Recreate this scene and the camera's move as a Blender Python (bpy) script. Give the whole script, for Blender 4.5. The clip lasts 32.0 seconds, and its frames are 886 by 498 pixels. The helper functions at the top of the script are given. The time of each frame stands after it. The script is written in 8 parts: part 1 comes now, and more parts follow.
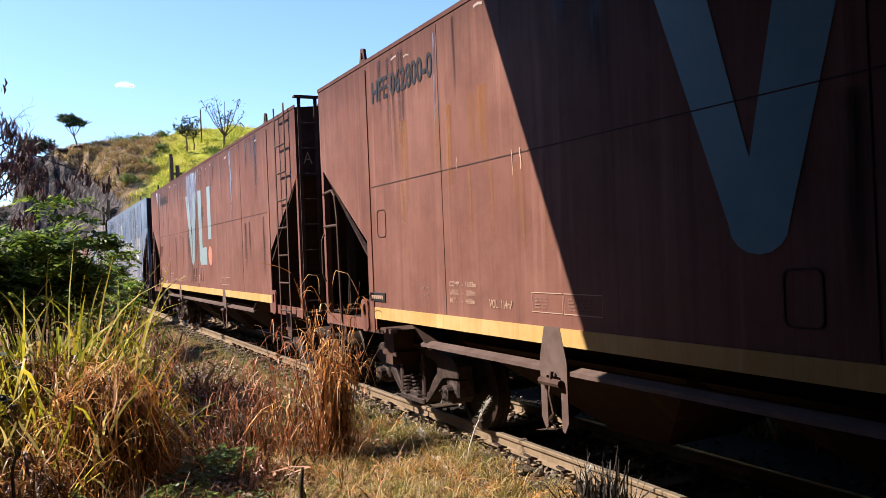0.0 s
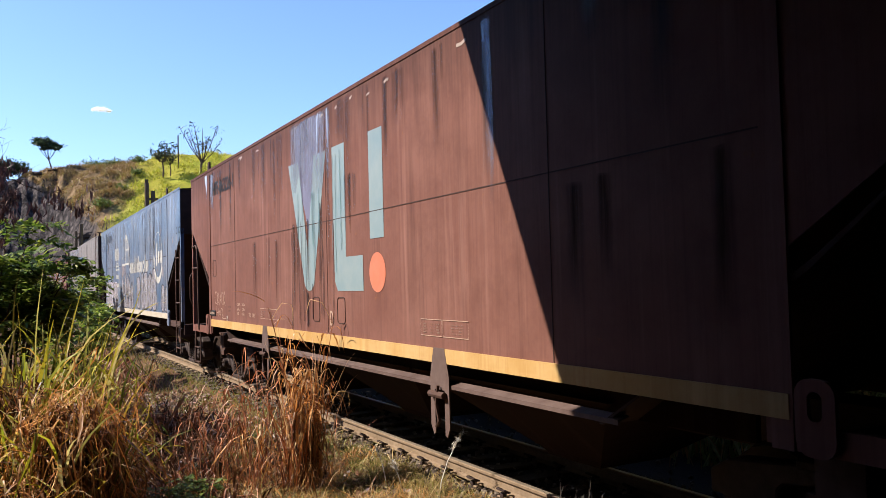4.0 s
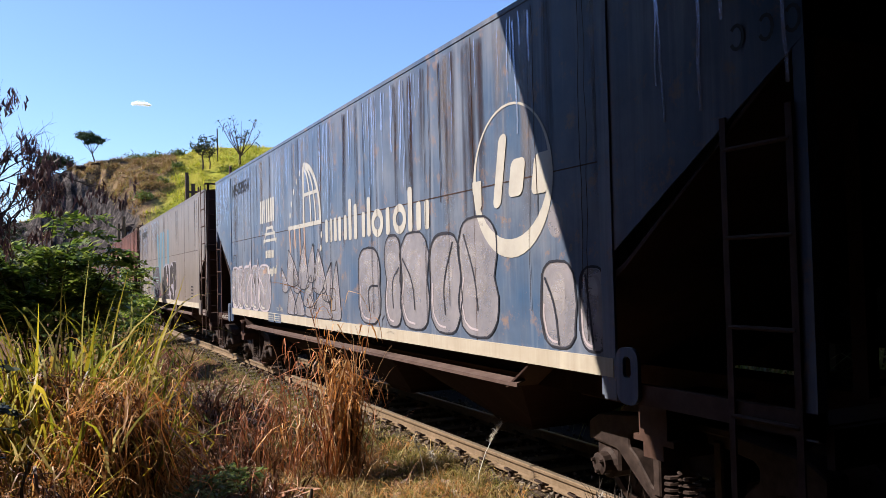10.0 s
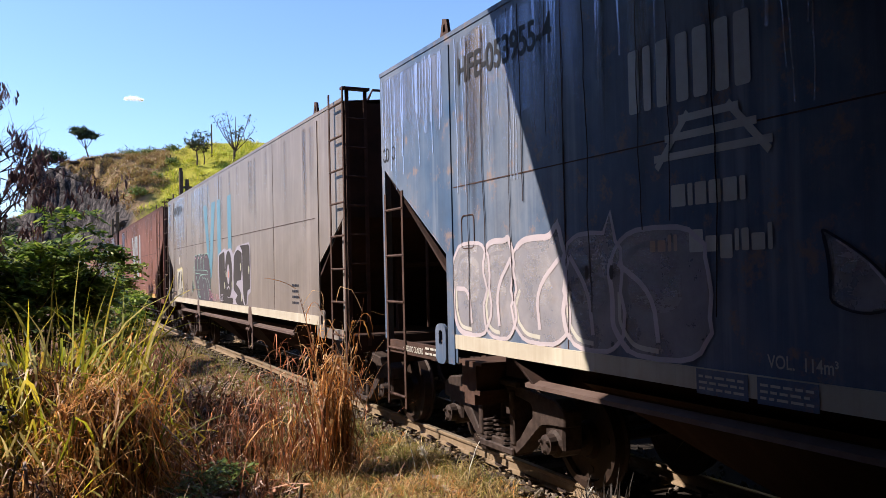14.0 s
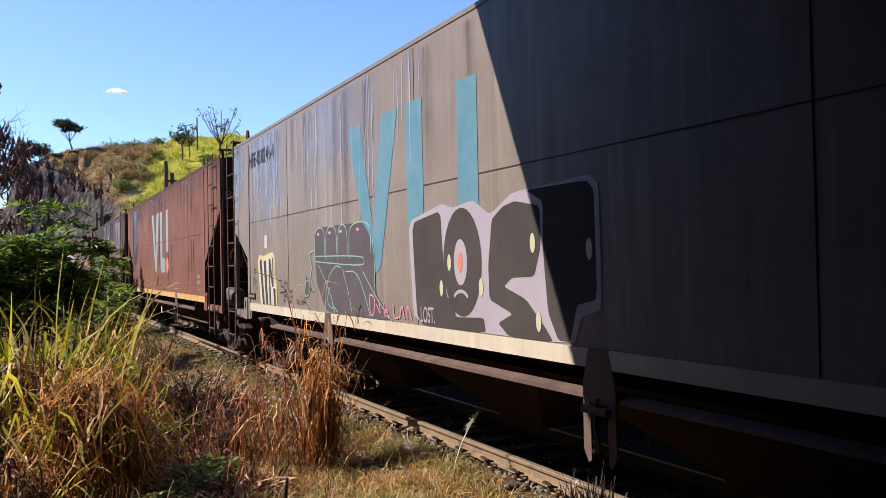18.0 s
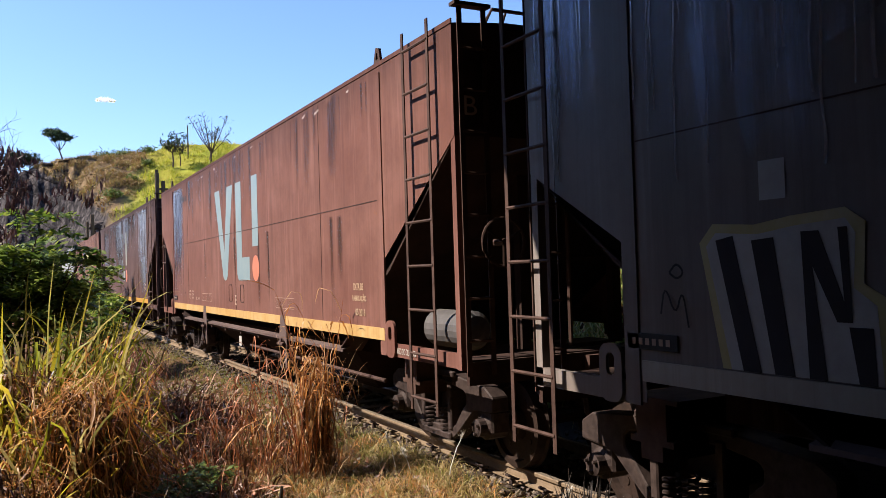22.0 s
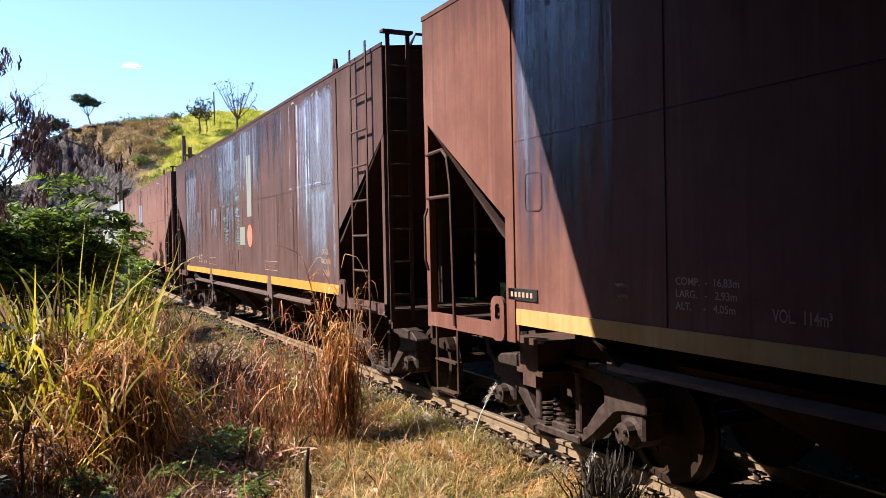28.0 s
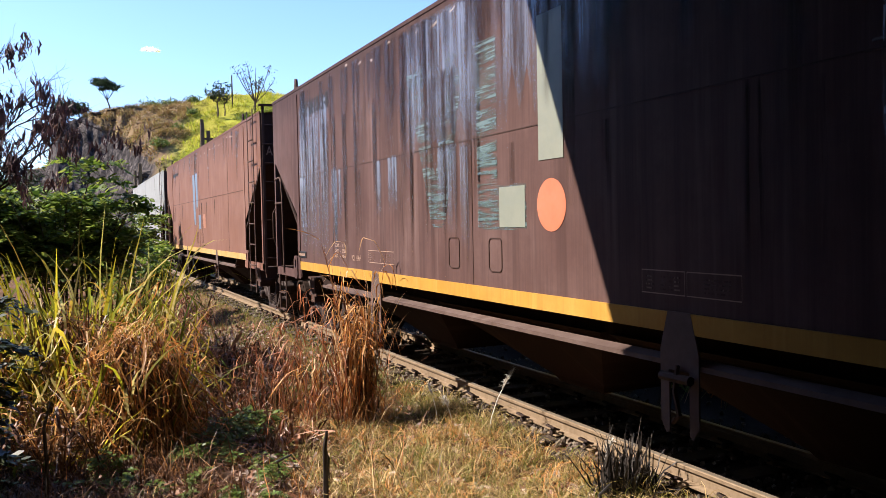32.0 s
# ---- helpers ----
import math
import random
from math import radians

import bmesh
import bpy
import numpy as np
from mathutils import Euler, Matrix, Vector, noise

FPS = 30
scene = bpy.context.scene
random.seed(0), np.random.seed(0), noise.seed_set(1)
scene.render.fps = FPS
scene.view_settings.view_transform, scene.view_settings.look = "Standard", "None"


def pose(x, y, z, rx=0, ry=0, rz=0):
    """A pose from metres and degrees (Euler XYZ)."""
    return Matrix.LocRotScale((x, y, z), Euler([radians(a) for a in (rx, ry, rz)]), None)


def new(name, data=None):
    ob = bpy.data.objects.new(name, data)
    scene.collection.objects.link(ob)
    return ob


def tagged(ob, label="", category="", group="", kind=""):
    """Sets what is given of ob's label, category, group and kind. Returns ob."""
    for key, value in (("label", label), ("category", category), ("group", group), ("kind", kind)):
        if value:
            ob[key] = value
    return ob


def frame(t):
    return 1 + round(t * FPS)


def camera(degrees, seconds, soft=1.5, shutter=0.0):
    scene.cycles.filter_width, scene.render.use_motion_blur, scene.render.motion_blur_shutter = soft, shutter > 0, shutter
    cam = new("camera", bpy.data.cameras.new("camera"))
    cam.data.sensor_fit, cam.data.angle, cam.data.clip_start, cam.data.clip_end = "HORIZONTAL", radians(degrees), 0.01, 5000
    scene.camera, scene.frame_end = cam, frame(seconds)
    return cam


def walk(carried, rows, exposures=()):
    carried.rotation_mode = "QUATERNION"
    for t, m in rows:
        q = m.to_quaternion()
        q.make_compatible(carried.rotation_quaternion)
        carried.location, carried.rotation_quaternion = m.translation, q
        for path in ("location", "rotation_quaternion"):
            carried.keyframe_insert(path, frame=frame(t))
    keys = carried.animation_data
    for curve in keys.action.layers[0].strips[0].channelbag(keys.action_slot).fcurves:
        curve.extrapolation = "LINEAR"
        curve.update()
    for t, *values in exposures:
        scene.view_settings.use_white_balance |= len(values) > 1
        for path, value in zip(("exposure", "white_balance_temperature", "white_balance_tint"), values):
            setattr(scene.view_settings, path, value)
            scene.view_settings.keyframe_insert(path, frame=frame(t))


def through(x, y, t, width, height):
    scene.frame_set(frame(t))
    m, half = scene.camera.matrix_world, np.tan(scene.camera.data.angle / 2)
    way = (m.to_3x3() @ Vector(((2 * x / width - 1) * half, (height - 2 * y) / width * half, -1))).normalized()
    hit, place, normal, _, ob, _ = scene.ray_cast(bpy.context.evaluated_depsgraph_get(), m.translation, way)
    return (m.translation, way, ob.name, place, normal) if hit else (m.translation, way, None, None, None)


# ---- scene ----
import itertools

PATH = [  # seconds, x, y, z, yaw, pitch, roll
    (0.0, -0.016, -0.003, 1.925, -26.67, 0.15, 2.33), (0.5, -0.009, 0.006, 1.934, -26.35, 0.47, 2.52), (1.0, 0.005, -0.004, 1.934, -26.34, 0.65, 2.50),
    (1.5, 0.008, -0.002, 1.929, -26.21, 0.80, 2.31), (2.0, 0.006, 0.000, 1.929, -26.48, 0.90, 2.14), (2.5, 0.012, 0.011, 1.928, -27.52, 0.99, 2.04),
    (4.5, -0.003, 0.010, 1.926, -28.24, 2.57, 1.45), (5.0, 0.000, 0.009, 1.936, -26.93, 2.62, 1.59), (5.5, -0.001, 0.006, 1.933, -26.90, 2.42, 1.85),
    (6.0, -0.010, 0.008, 1.934, -26.26, 2.58, 2.04), (6.5, -0.015, 0.004, 1.931, -25.30, 2.33, 2.00), (7.0, -0.026, 0.005, 1.931, -24.23, 2.45, 2.27),
    (7.5, -0.025, 0.005, 1.935, -23.72, 2.31, 2.53), (8.0, -0.019, 0.006, 1.933, -24.18, 2.41, 2.22), (8.5, -0.018, 0.005, 1.931, -24.38, 2.00, 2.15),
    (9.0, -0.019, 0.007, 1.933, -24.42, 1.87, 2.04), (9.5, -0.019, 0.009, 1.932, -24.97, 1.75, 1.85), (10.0, -0.019, 0.011, 1.926, -25.80, 1.72, 1.40),
    (10.5, -0.014, 0.009, 1.924, -27.33, 1.27, 1.32), (11.0, -0.011, 0.006, 1.925, -28.63, 1.37, 1.29), (11.5, -0.003, -0.003, 1.923, -28.69, 0.93, 1.31),
    (12.0, 0.015, -0.009, 1.919, -26.28, 1.19, 1.20), (12.5, 0.014, -0.013, 1.927, -25.36, 1.11, 0.99), (13.0, 0.022, -0.019, 1.928, -26.05, 1.03, 1.52),
    (13.5, 0.010, -0.020, 1.923, -25.97, 1.27, 1.24), (14.0, 0.010, -0.016, 1.925, -26.16, 1.43, 1.33), (14.5, 0.013, -0.005, 1.920, -26.09, 1.22, 1.34),
    (15.0, 0.023, -0.001, 1.916, -26.21, 1.11, 1.62), (15.5, 0.036, -0.005, 1.918, -26.44, 0.94, 1.79), (17.5, 0.013, -0.017, 1.922, -27.30, 1.05, 1.23),
    (18.0, 0.010, -0.019, 1.919, -27.11, 1.04, 1.17), (18.5, 0.008, -0.014, 1.918, -27.35, 1.07, 1.22), (19.0, 0.012, -0.007, 1.914, -27.06, 0.92, 1.51),
    (19.5, 0.015, 0.007, 1.910, -26.80, 1.01, 1.73), (20.0, 0.024, 0.016, 1.917, -26.85, 1.01, 2.15), (20.5, 0.022, 0.017, 1.916, -26.25, 1.10, 2.32),
    (21.0, 0.009, 0.006, 1.919, -26.57, 1.20, 2.06), (21.5, 0.012, -0.005, 1.922, -27.02, 1.30, 2.10), (22.0, 0.008, -0.010, 1.920, -27.64, 1.43, 1.77),
    (22.5, 0.010, -0.007, 1.918, -28.53, 1.45, 1.73), (23.0, -0.001, -0.007, 1.916, -28.42, 1.47, 1.34), (23.5, 0.005, -0.003, 1.913, -28.25, 1.19, 1.38),
    (24.0, 0.009, -0.003, 1.915, -28.33, 0.92, 1.34), (24.5, 0.007, -0.004, 1.914, -28.81, 0.75, 1.33), (25.0, -0.003, -0.002, 1.911, -29.16, 0.69, 1.02),
    (25.5, -0.007, 0.007, 1.898, -28.42, 0.50, 0.97), (27.5, -0.007, 0.001, 1.905, -26.35, -0.71, 0.86), (28.0, -0.008, -0.001, 1.904, -25.95, -0.72, 1.14),
    (28.5, -0.001, -0.001, 1.902, -25.50, -0.89, 1.47), (29.0, 0.006, 0.001, 1.903, -25.79, -1.38, 1.73), (29.5, -0.011, -0.001, 1.903, -26.12, -1.74, 1.30),
    (30.0, -0.014, 0.003, 1.904, -25.42, -2.12, 1.45), (30.5, -0.017, 0.004, 1.900, -23.24, -2.33, 1.31), (31.0, -0.021, 0.005, 1.894, -22.81, -2.56, 1.50),
    (31.5, -0.015, 0.007, 1.897, -23.31, -2.42, 1.62), (32.0, -0.005, 0.009, 1.912, -24.73, -1.87, 1.12),
]
RUN = [0.00, 2.51, 5.02, 7.55, 10.09, 12.64, 15.20, 17.74, 20.27, 22.79, 25.30, 27.83, 30.38, 32.96, 35.58, 38.21, 40.81, 43.38, 45.92, 48.44, 50.90, 53.30, 55.67, 58.05, 60.47, 62.90, 65.34, 67.77, 70.20, 72.62, 75.04, 77.45, 79.87]  # metres that the train has come nearer, second by second
cam = camera(56.94, 32.0, soft=0.8)
walk(cam, [(t, pose(x, y, z, 90 + p, r, w)) for t, x, y, z, w, p, r in PATH],
     exposures=[(0, 1.54), (2.5, 1.46), (5, 1.24), (9, 1.15), (12, 1.23), (15, 1.32), (19, 1.18), (22, 1.32), (25.5, 1.38), (27.5, 1.68), (30, 1.74), (32, 1.58)])

# ---- light: a clear winter sky, the sun ahead and to the side ----
SUN = Vector((-0.97, 0.446, 1.0)).normalized()
world = bpy.data.worlds.new("sky")
scene.world = world
world.use_nodes = True
wn = world.node_tree.nodes
sky = wn.new("ShaderNodeTexSky")
sky.sky_type, sky.sun_disc = "NISHITA", False
sky.sun_elevation = math.asin(SUN.z)
sky.sun_rotation = math.atan2(SUN.x, SUN.y)
sky.air_density, sky.dust_density, sky.ozone_density = 1.0, 0.5, 5.0
wn["Background"].inputs["Strength"].default_value = 0.096
tint = wn.new("ShaderNodeMix")
tint.data_type, tint.blend_type = "RGBA", "MULTIPLY"
tint.inputs[0].default_value = 1.0
tint.inputs[7].default_value = (0.92, 0.96, 1.13, 1)   # a clear, deep blue day
world.node_tree.links.new(sky.outputs[0], tint.inputs[6])
world.node_tree.links.new(tint.outputs[2], wn["Background"].inputs["Color"])
sun = new("sun", bpy.data.lights.new("sun", "SUN"))
sun.data.energy, sun.data.angle, sun.data.color = 5.0, radians(0.5), (1.0, 0.885, 0.77)
sun.matrix_world = SUN.to_track_quat("Z", "Y").to_matrix().to_4x4()

# ---- plan ----
SIDE = 3.37            # plane of the wagons' near sides
TRACK = SIDE + 1.465   # centre line of the track
GAUGE = 1.07           # between rail head centres
PITCH = 16.80          # from wagon to wagon
FIRST = 2.40           # first wagon's middle at the start
rng = random.Random(4)


# ---- materials ----
def mat(name, base=(0.5, 0.5, 0.5), rough=0.7, metal=0.0):
    m = bpy.data.materials.new(name)
    m.use_nodes = True
    b = m.node_tree.nodes["Principled BSDF"]
    b.inputs["Base Color"].default_value = (*base, 1)
    b.inputs["Roughness"].default_value = rough
    b.inputs["Metallic"].default_value = metal
    return m, m.node_tree.nodes, m.node_tree.links, b


def noise_at(n, l, scale, detail=5, rough=0.6, stretch=(1, 1, 1), kind="Object"):
    tc = n.new("ShaderNodeTexCoord")
    mp = n.new("ShaderNodeMapping")
    mp.inputs["Scale"].default_value = stretch
    tx = n.new("ShaderNodeTexNoise")
    tx.inputs["Scale"].default_value = scale
    tx.inputs["Detail"].default_value = detail
    tx.inputs["Roughness"].default_value = rough
    l.new(tc.outputs[kind], mp.inputs["Vector"])
    l.new(mp.outputs[0], tx.inputs["Vector"])
    return tx.outputs["Fac"]


def ramp(n, l, fac, *stops):
    r = n.new("ShaderNodeValToRGB")
    e = r.color_ramp.elements
    while len(e) < len(stops):
        e.new(0.5)
    for k, (p, c) in enumerate(stops):
        e[k].position = p
        e[k].color = (*c, 1) if len(c) == 3 else c
    l.new(fac, r.inputs[0])
    return r.outputs[0]


def mixed(n, l, fac, a, b, mode="MIX"):
    m = n.new("ShaderNodeMix")
    m.data_type, m.blend_type = "RGBA", mode
    for k, v in ((0, fac), (6, a), (7, b)):
        if hasattr(v, "links"):
            l.new(v, m.inputs[k])
        else:
            m.inputs[k].default_value = v if k == 0 else (*v, 1)
    return m.outputs[2]


def bumped(n, l, b, fac, strength, dist=0.01):
    bp = n.new("ShaderNodeBump")
    bp.inputs["Strength"].default_value = strength
    bp.inputs["Distance"].default_value = dist
    l.new(fac, bp.inputs["Height"])
    l.new(bp.outputs[0], b.inputs["Normal"])


def band(n, l, fac, lo, hi, most):
    r = n.new("ShaderNodeMapRange")
    for k, v in ((1, lo), (2, hi), (3, 0), (4, most)):
        r.inputs[k].default_value = v
    l.new(fac, r.inputs[0])
    return r.outputs[0]


def wagon_paint(name, a, c, stain, rust, spots=0.6, streak=0.55, gloss=0.05, grime=0.7, rough=0.6, chalk=0.4):
    """Weathered sheet paint: broad fading, rain streaks down the sheet, dirt and rust bleeding through."""
    a, c, stain, rust = [tuple(0.48 * v for v in q) for q in (a, c, stain, rust)]
    m, n, l, b = mat(name, a, rough)
    fade = noise_at(n, l, 0.7, 4, 0.6)
    col = mixed(n, l, ramp(n, l, fade, (0.3, (0, 0, 0)), (0.7, (1, 1, 1))), a, c)
    down = noise_at(n, l, 1.0, 6, 0.7, (0.2, 5.0, 0.16))
    col = mixed(n, l, ramp(n, l, down, (streak, (0, 0, 0)), (streak + 0.2, (0.55, 0.55, 0.55))), col, stain)
    fine = noise_at(n, l, 1.0, 5, 0.7, (0.5, 22.0, 0.5))
    col = mixed(n, l, ramp(n, l, fine, (0.5, (0, 0, 0)), (0.72, (0.3, 0.3, 0.3))), col, stain)
    blot = noise_at(n, l, 2.2, 8, 0.72)
    col = mixed(n, l, ramp(n, l, blot, (0.42, (0, 0, 0)), (0.68, (0.55, 0.55, 0.55))), col, tuple(0.5 * (u + v) for u, v in zip(stain, a)))
    pale = noise_at(n, l, 1.0, 4, 0.6, (0.3, 7.0, 0.35))
    col = mixed(n, l, ramp(n, l, pale, (0.62 - 0.17 * chalk, (0, 0, 0)), (0.8, (chalk, chalk, chalk))), col, tuple(min(1, 1.5 * v + 0.03) for v in c))
    sep = n.new("ShaderNodeSeparateXYZ")
    tc = n.new("ShaderNodeTexCoord")
    l.new(tc.outputs["Object"], sep.inputs[0])
    brk = noise_at(n, l, 1.0, 6, 0.75, (0.4, 9.0, 0.5))
    add = n.new("ShaderNodeMath")
    add.operation = "MULTIPLY_ADD"
    l.new(brk, add.inputs[0])
    add.inputs[1].default_value = 1.6
    l.new(sep.outputs["Z"], add.inputs[2])
    col = mixed(n, l, band(n, l, add.outputs[0], 4.25, 4.95, grime), col, stain)
    spot = noise_at(n, l, 5.0, 8, 0.75)
    col = mixed(n, l, ramp(n, l, spot, (spots, (0, 0, 0)), (spots + 0.1, (0.8, 0.8, 0.8))), col, rust)
    l.new(col, b.inputs["Base Color"])
    b.inputs["Specular IOR Level"].default_value = gloss
    wave = noise_at(n, l, 1.3, 2, 0.4)
    bumped(n, l, b, wave, 0.25, 0.03)
    return m


def plain(name, a, c, scale=8.0, rough=0.75, metal=0.0, bump=0.2, dist=0.01, rand=False):
    a, c = [tuple(0.6 * v for v in q) for q in (a, c)]
    m, n, l, b = mat(name, a, rough, metal)
    f = noise_at(n, l, scale, 6, 0.65)
    col = mixed(n, l, ramp(n, l, f, (0.35, (0, 0, 0)), (0.65, (1, 1, 1))), a, c)
    big = noise_at(n, l, scale * 0.15, 3, 0.5)
    col = mixed(n, l, ramp(n, l, big, (0.4, (0, 0, 0)), (0.75, (0.45, 0.45, 0.45))), col, tuple(v * 0.6 for v in a))
    if rand:
        oi = n.new("ShaderNodeObjectInfo")
        col = mixed(n, l, 0.45, col, ramp(n, l, oi.outputs["Random"], (0, tuple(v * 0.5 for v in a)), (1, c)))
    l.new(col, b.inputs["Base Color"])
    b.inputs["Specular IOR Level"].default_value = 0.2
    bumped(n, l, b, f, bump, dist)
    return m


TONE = 0.79   # sunlit plants keep the depth of the shade between them


def blades(name, *cols, through=0.35, rough=0.5):
    """Leaves and stalks, each with a colour of its own, that let some light through."""
    cols = [tuple(TONE * v for v in c) for c in cols]
    m, n, l, b = mat(name, cols[0], rough)
    g = n.new("ShaderNodeNewGeometry")
    k = len(cols)
    col = ramp(n, l, g.outputs["Random Per Island"], *[(j / max(1, k - 1), c) for j, c in enumerate(cols)])
    f = noise_at(n, l, 9.0, 4, 0.6)
    col = mixed(n, l, ramp(n, l, f, (0.4, (0, 0, 0)), (0.8, (0.5, 0.5, 0.5))), col, tuple(v * 0.55 for v in cols[0]))
    l.new(col, b.inputs["Base Color"])
    b.inputs["Specular IOR Level"].default_value = 0.3
    t = n.new("ShaderNodeBsdfTranslucent")
    l.new(col, t.inputs["Color"])
    mx = n.new("ShaderNodeMixShader")
    mx.inputs[0].default_value = through
    l.new(b.outputs[0], mx.inputs[1])
    l.new(t.outputs[0], mx.inputs[2])
    l.new(mx.outputs[0], n["Material Output"].inputs["Surface"])
    return m


def worn(name, a, c, keep=0.5, scale=(0.6, 7.0, 1.2), rough=0.45, gloss=0.4, most=1.0, metal=0.0):
    """Old paint, worn through in streaks to what lies below."""
    a, c = [tuple(0.5 * v for v in q) for q in (a, c)]
    m, n, l, b = mat(name, a, rough, metal)
    f = noise_at(n, l, 1.0, 7, 0.7, scale)
    g = noise_at(n, l, 3.0, 6, 0.7)
    col = mixed(n, l, ramp(n, l, g, (0.35, (0, 0, 0)), (0.7, (1, 1, 1))), a, c)
    l.new(col, b.inputs["Base Color"])
    b.inputs["Specular IOR Level"].default_value = gloss
    l.new(ramp(n, l, f, (1 - keep - 0.12, (0, 0, 0)), (1 - keep + 0.06, (most, most, most))), b.inputs["Alpha"])
    return m


def wash(name, a, c, most=0.6, scale=(0.4, 14.0, 0.6), edge=0.5, metal=0.0):
    """A thin wash or run that fades out at its edges and breaks up in streaks; dark dirt is matt."""
    a, c = [tuple(0.5 * v for v in q) for q in (a, c)]
    m, n, l, b = mat(name, a, 0.34, metal)
    b.inputs["Specular IOR Level"].default_value = 0.7 if min(a) > 0.03 else 0.1
    f = noise_at(n, l, 1.0, 7, 0.7, scale)
    g = noise_at(n, l, 3.0, 6, 0.7)
    l.new(mixed(n, l, ramp(n, l, g, (0.35, (0, 0, 0)), (0.7, (1, 1, 1))), a, c), b.inputs["Base Color"])
    tc = n.new("ShaderNodeTexCoord")
    sp = n.new("ShaderNodeSeparateXYZ")
    l.new(tc.outputs["Generated"], sp.inputs[0])
    side = ramp(n, l, sp.outputs["Y"], (0, (0, 0, 0)), (edge * 0.5, (1, 1, 1)), (1 - edge * 0.5, (1, 1, 1)), (1, (0, 0, 0)))
    down = ramp(n, l, sp.outputs["Z"], (0, (0, 0, 0)), (0.45, (0.8, 0.8, 0.8)), (0.96, (1, 1, 1)), (1, (0.3, 0.3, 0.3)))
    streak = ramp(n, l, f, (0.36, (0, 0, 0)), (0.6, (1, 1, 1)))
    x = mixed(n, l, 1.0, side, down, "MULTIPLY")
    x = mixed(n, l, 1.0, x, streak, "MULTIPLY")
    x = mixed(n, l, 1.0, x, (most, most, most), "MULTIPLY")
    l.new(x, b.inputs["Alpha"])
    return m


BROWN = wagon_paint("brown wagon paint", (0.255, 0.112, 0.087), (0.34, 0.17, 0.135), (0.09, 0.044, 0.036), (0.38, 0.16, 0.065), 0.64)
BROWN_DARK = wagon_paint("dark weathered brown paint", (0.155, 0.086, 0.078), (0.215, 0.135, 0.125), (0.062, 0.036, 0.034), (0.30, 0.13, 0.06), 0.7, 0.47)
BROWN_PALE = wagon_paint("faded brown paint", (0.30, 0.150, 0.11), (0.36, 0.20, 0.16), (0.19, 0.10, 0.08), (0.42, 0.18, 0.07), 0.7, 0.6)
BLUE = wagon_paint("faded blue wagon paint", (0.085, 0.175, 0.34), (0.30, 0.325, 0.39), (0.10, 0.10, 0.125), (0.44, 0.30, 0.24), 0.56, 0.56, 0.12, 0.12, 0.36, 0.62)
GREY = wagon_paint("grey wagon paint", (0.305, 0.255, 0.229), (0.38, 0.322, 0.295), (0.165, 0.134, 0.112), (0.29, 0.16, 0.09), 0.7, 0.52, 0.22, 0.2, 0.42, 0.5)
PALE = wagon_paint("pale grey wagon paint", (0.42, 0.43, 0.41), (0.5, 0.5, 0.48), (0.3, 0.28, 0.25), (0.35, 0.2, 0.1), 0.7, 0.55, 0.3, 0.1, 0.5)
YELLOW = wagon_paint("yellow stripe paint", (0.74, 0.45, 0.15), (0.82, 0.58, 0.28), (0.42, 0.2, 0.06), (0.3, 0.14, 0.05), 0.68, 0.6)
AMBER = wagon_paint("fresh amber stripe paint", (0.74, 0.38, 0.065), (0.78, 0.46, 0.12), (0.36, 0.16, 0.05), (0.3, 0.14, 0.05), 0.68, 0.6)
CREAM = wagon_paint("cream stripe paint", (0.72, 0.64, 0.52), (0.78, 0.72, 0.6), (0.45, 0.36, 0.27), (0.35, 0.2, 0.1), 0.68, 0.6)
STEEL = plain("rusted underframe steel", (0.06, 0.031, 0.023), (0.115, 0.064, 0.049), 6, 0.8, 0.0, 0.3)
CAST = plain("cast bogie steel", (0.034, 0.022, 0.019), (0.085, 0.058, 0.05), 14, 0.7, 0.1, 0.35)
WHEEL = plain("wheel steel", (0.028, 0.018, 0.014), (0.065, 0.038, 0.028), 10, 0.6, 0.2, 0.2)
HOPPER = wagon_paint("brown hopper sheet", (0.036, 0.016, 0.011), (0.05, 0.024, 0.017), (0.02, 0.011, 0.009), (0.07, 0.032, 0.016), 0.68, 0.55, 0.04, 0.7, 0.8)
# End parts get a dark colour that stands in for the shade between wagons.
END_SHADE = plain("shade-darkened end sheet", (0.034, 0.018, 0.014), (0.072, 0.036, 0.027), 3, 0.85, 0.0, 0.2)
SILL_DUST = plain("dusty sill steel", (0.12, 0.076, 0.064), (0.18, 0.125, 0.108), 5, 0.7, 0.0, 0.1)
BLACK = plain("black paint", (0.012, 0.012, 0.014), (0.03, 0.03, 0.032), 12, 0.6)
WHITE = worn("white lettering paint", (0.78, 0.75, 0.68), (0.6, 0.56, 0.5), 0.8)
WHITE_THIN = worn("thin white lettering paint", (0.70, 0.47, 0.35), (0.56, 0.36, 0.27), 0.7)
FAINT = worn("faint small lettering paint", (0.40, 0.25, 0.19), (0.32, 0.19, 0.15), 0.42)
BLUE_OLD = worn("faded blue paint", (0.16, 0.27, 0.42), (0.22, 0.30, 0.42), 0.7)
AQUA = worn("pale aqua paint", (0.27, 0.39, 0.43), (0.37, 0.46, 0.47), 0.76)
AQUA_WORN = worn("worn pale aqua paint", (0.38, 0.40, 0.33), (0.30, 0.33, 0.28), 0.72, (0.4, 1.6, 18.0))
AQUA_OLD = worn("scraped aqua paint", (0.15, 0.24, 0.26), (0.20, 0.28, 0.29), 0.44, (0.4, 1.6, 26.0))
SKYBLUE = worn("light blue paint", (0.11, 0.36, 0.50), (0.20, 0.42, 0.52), 0.85)
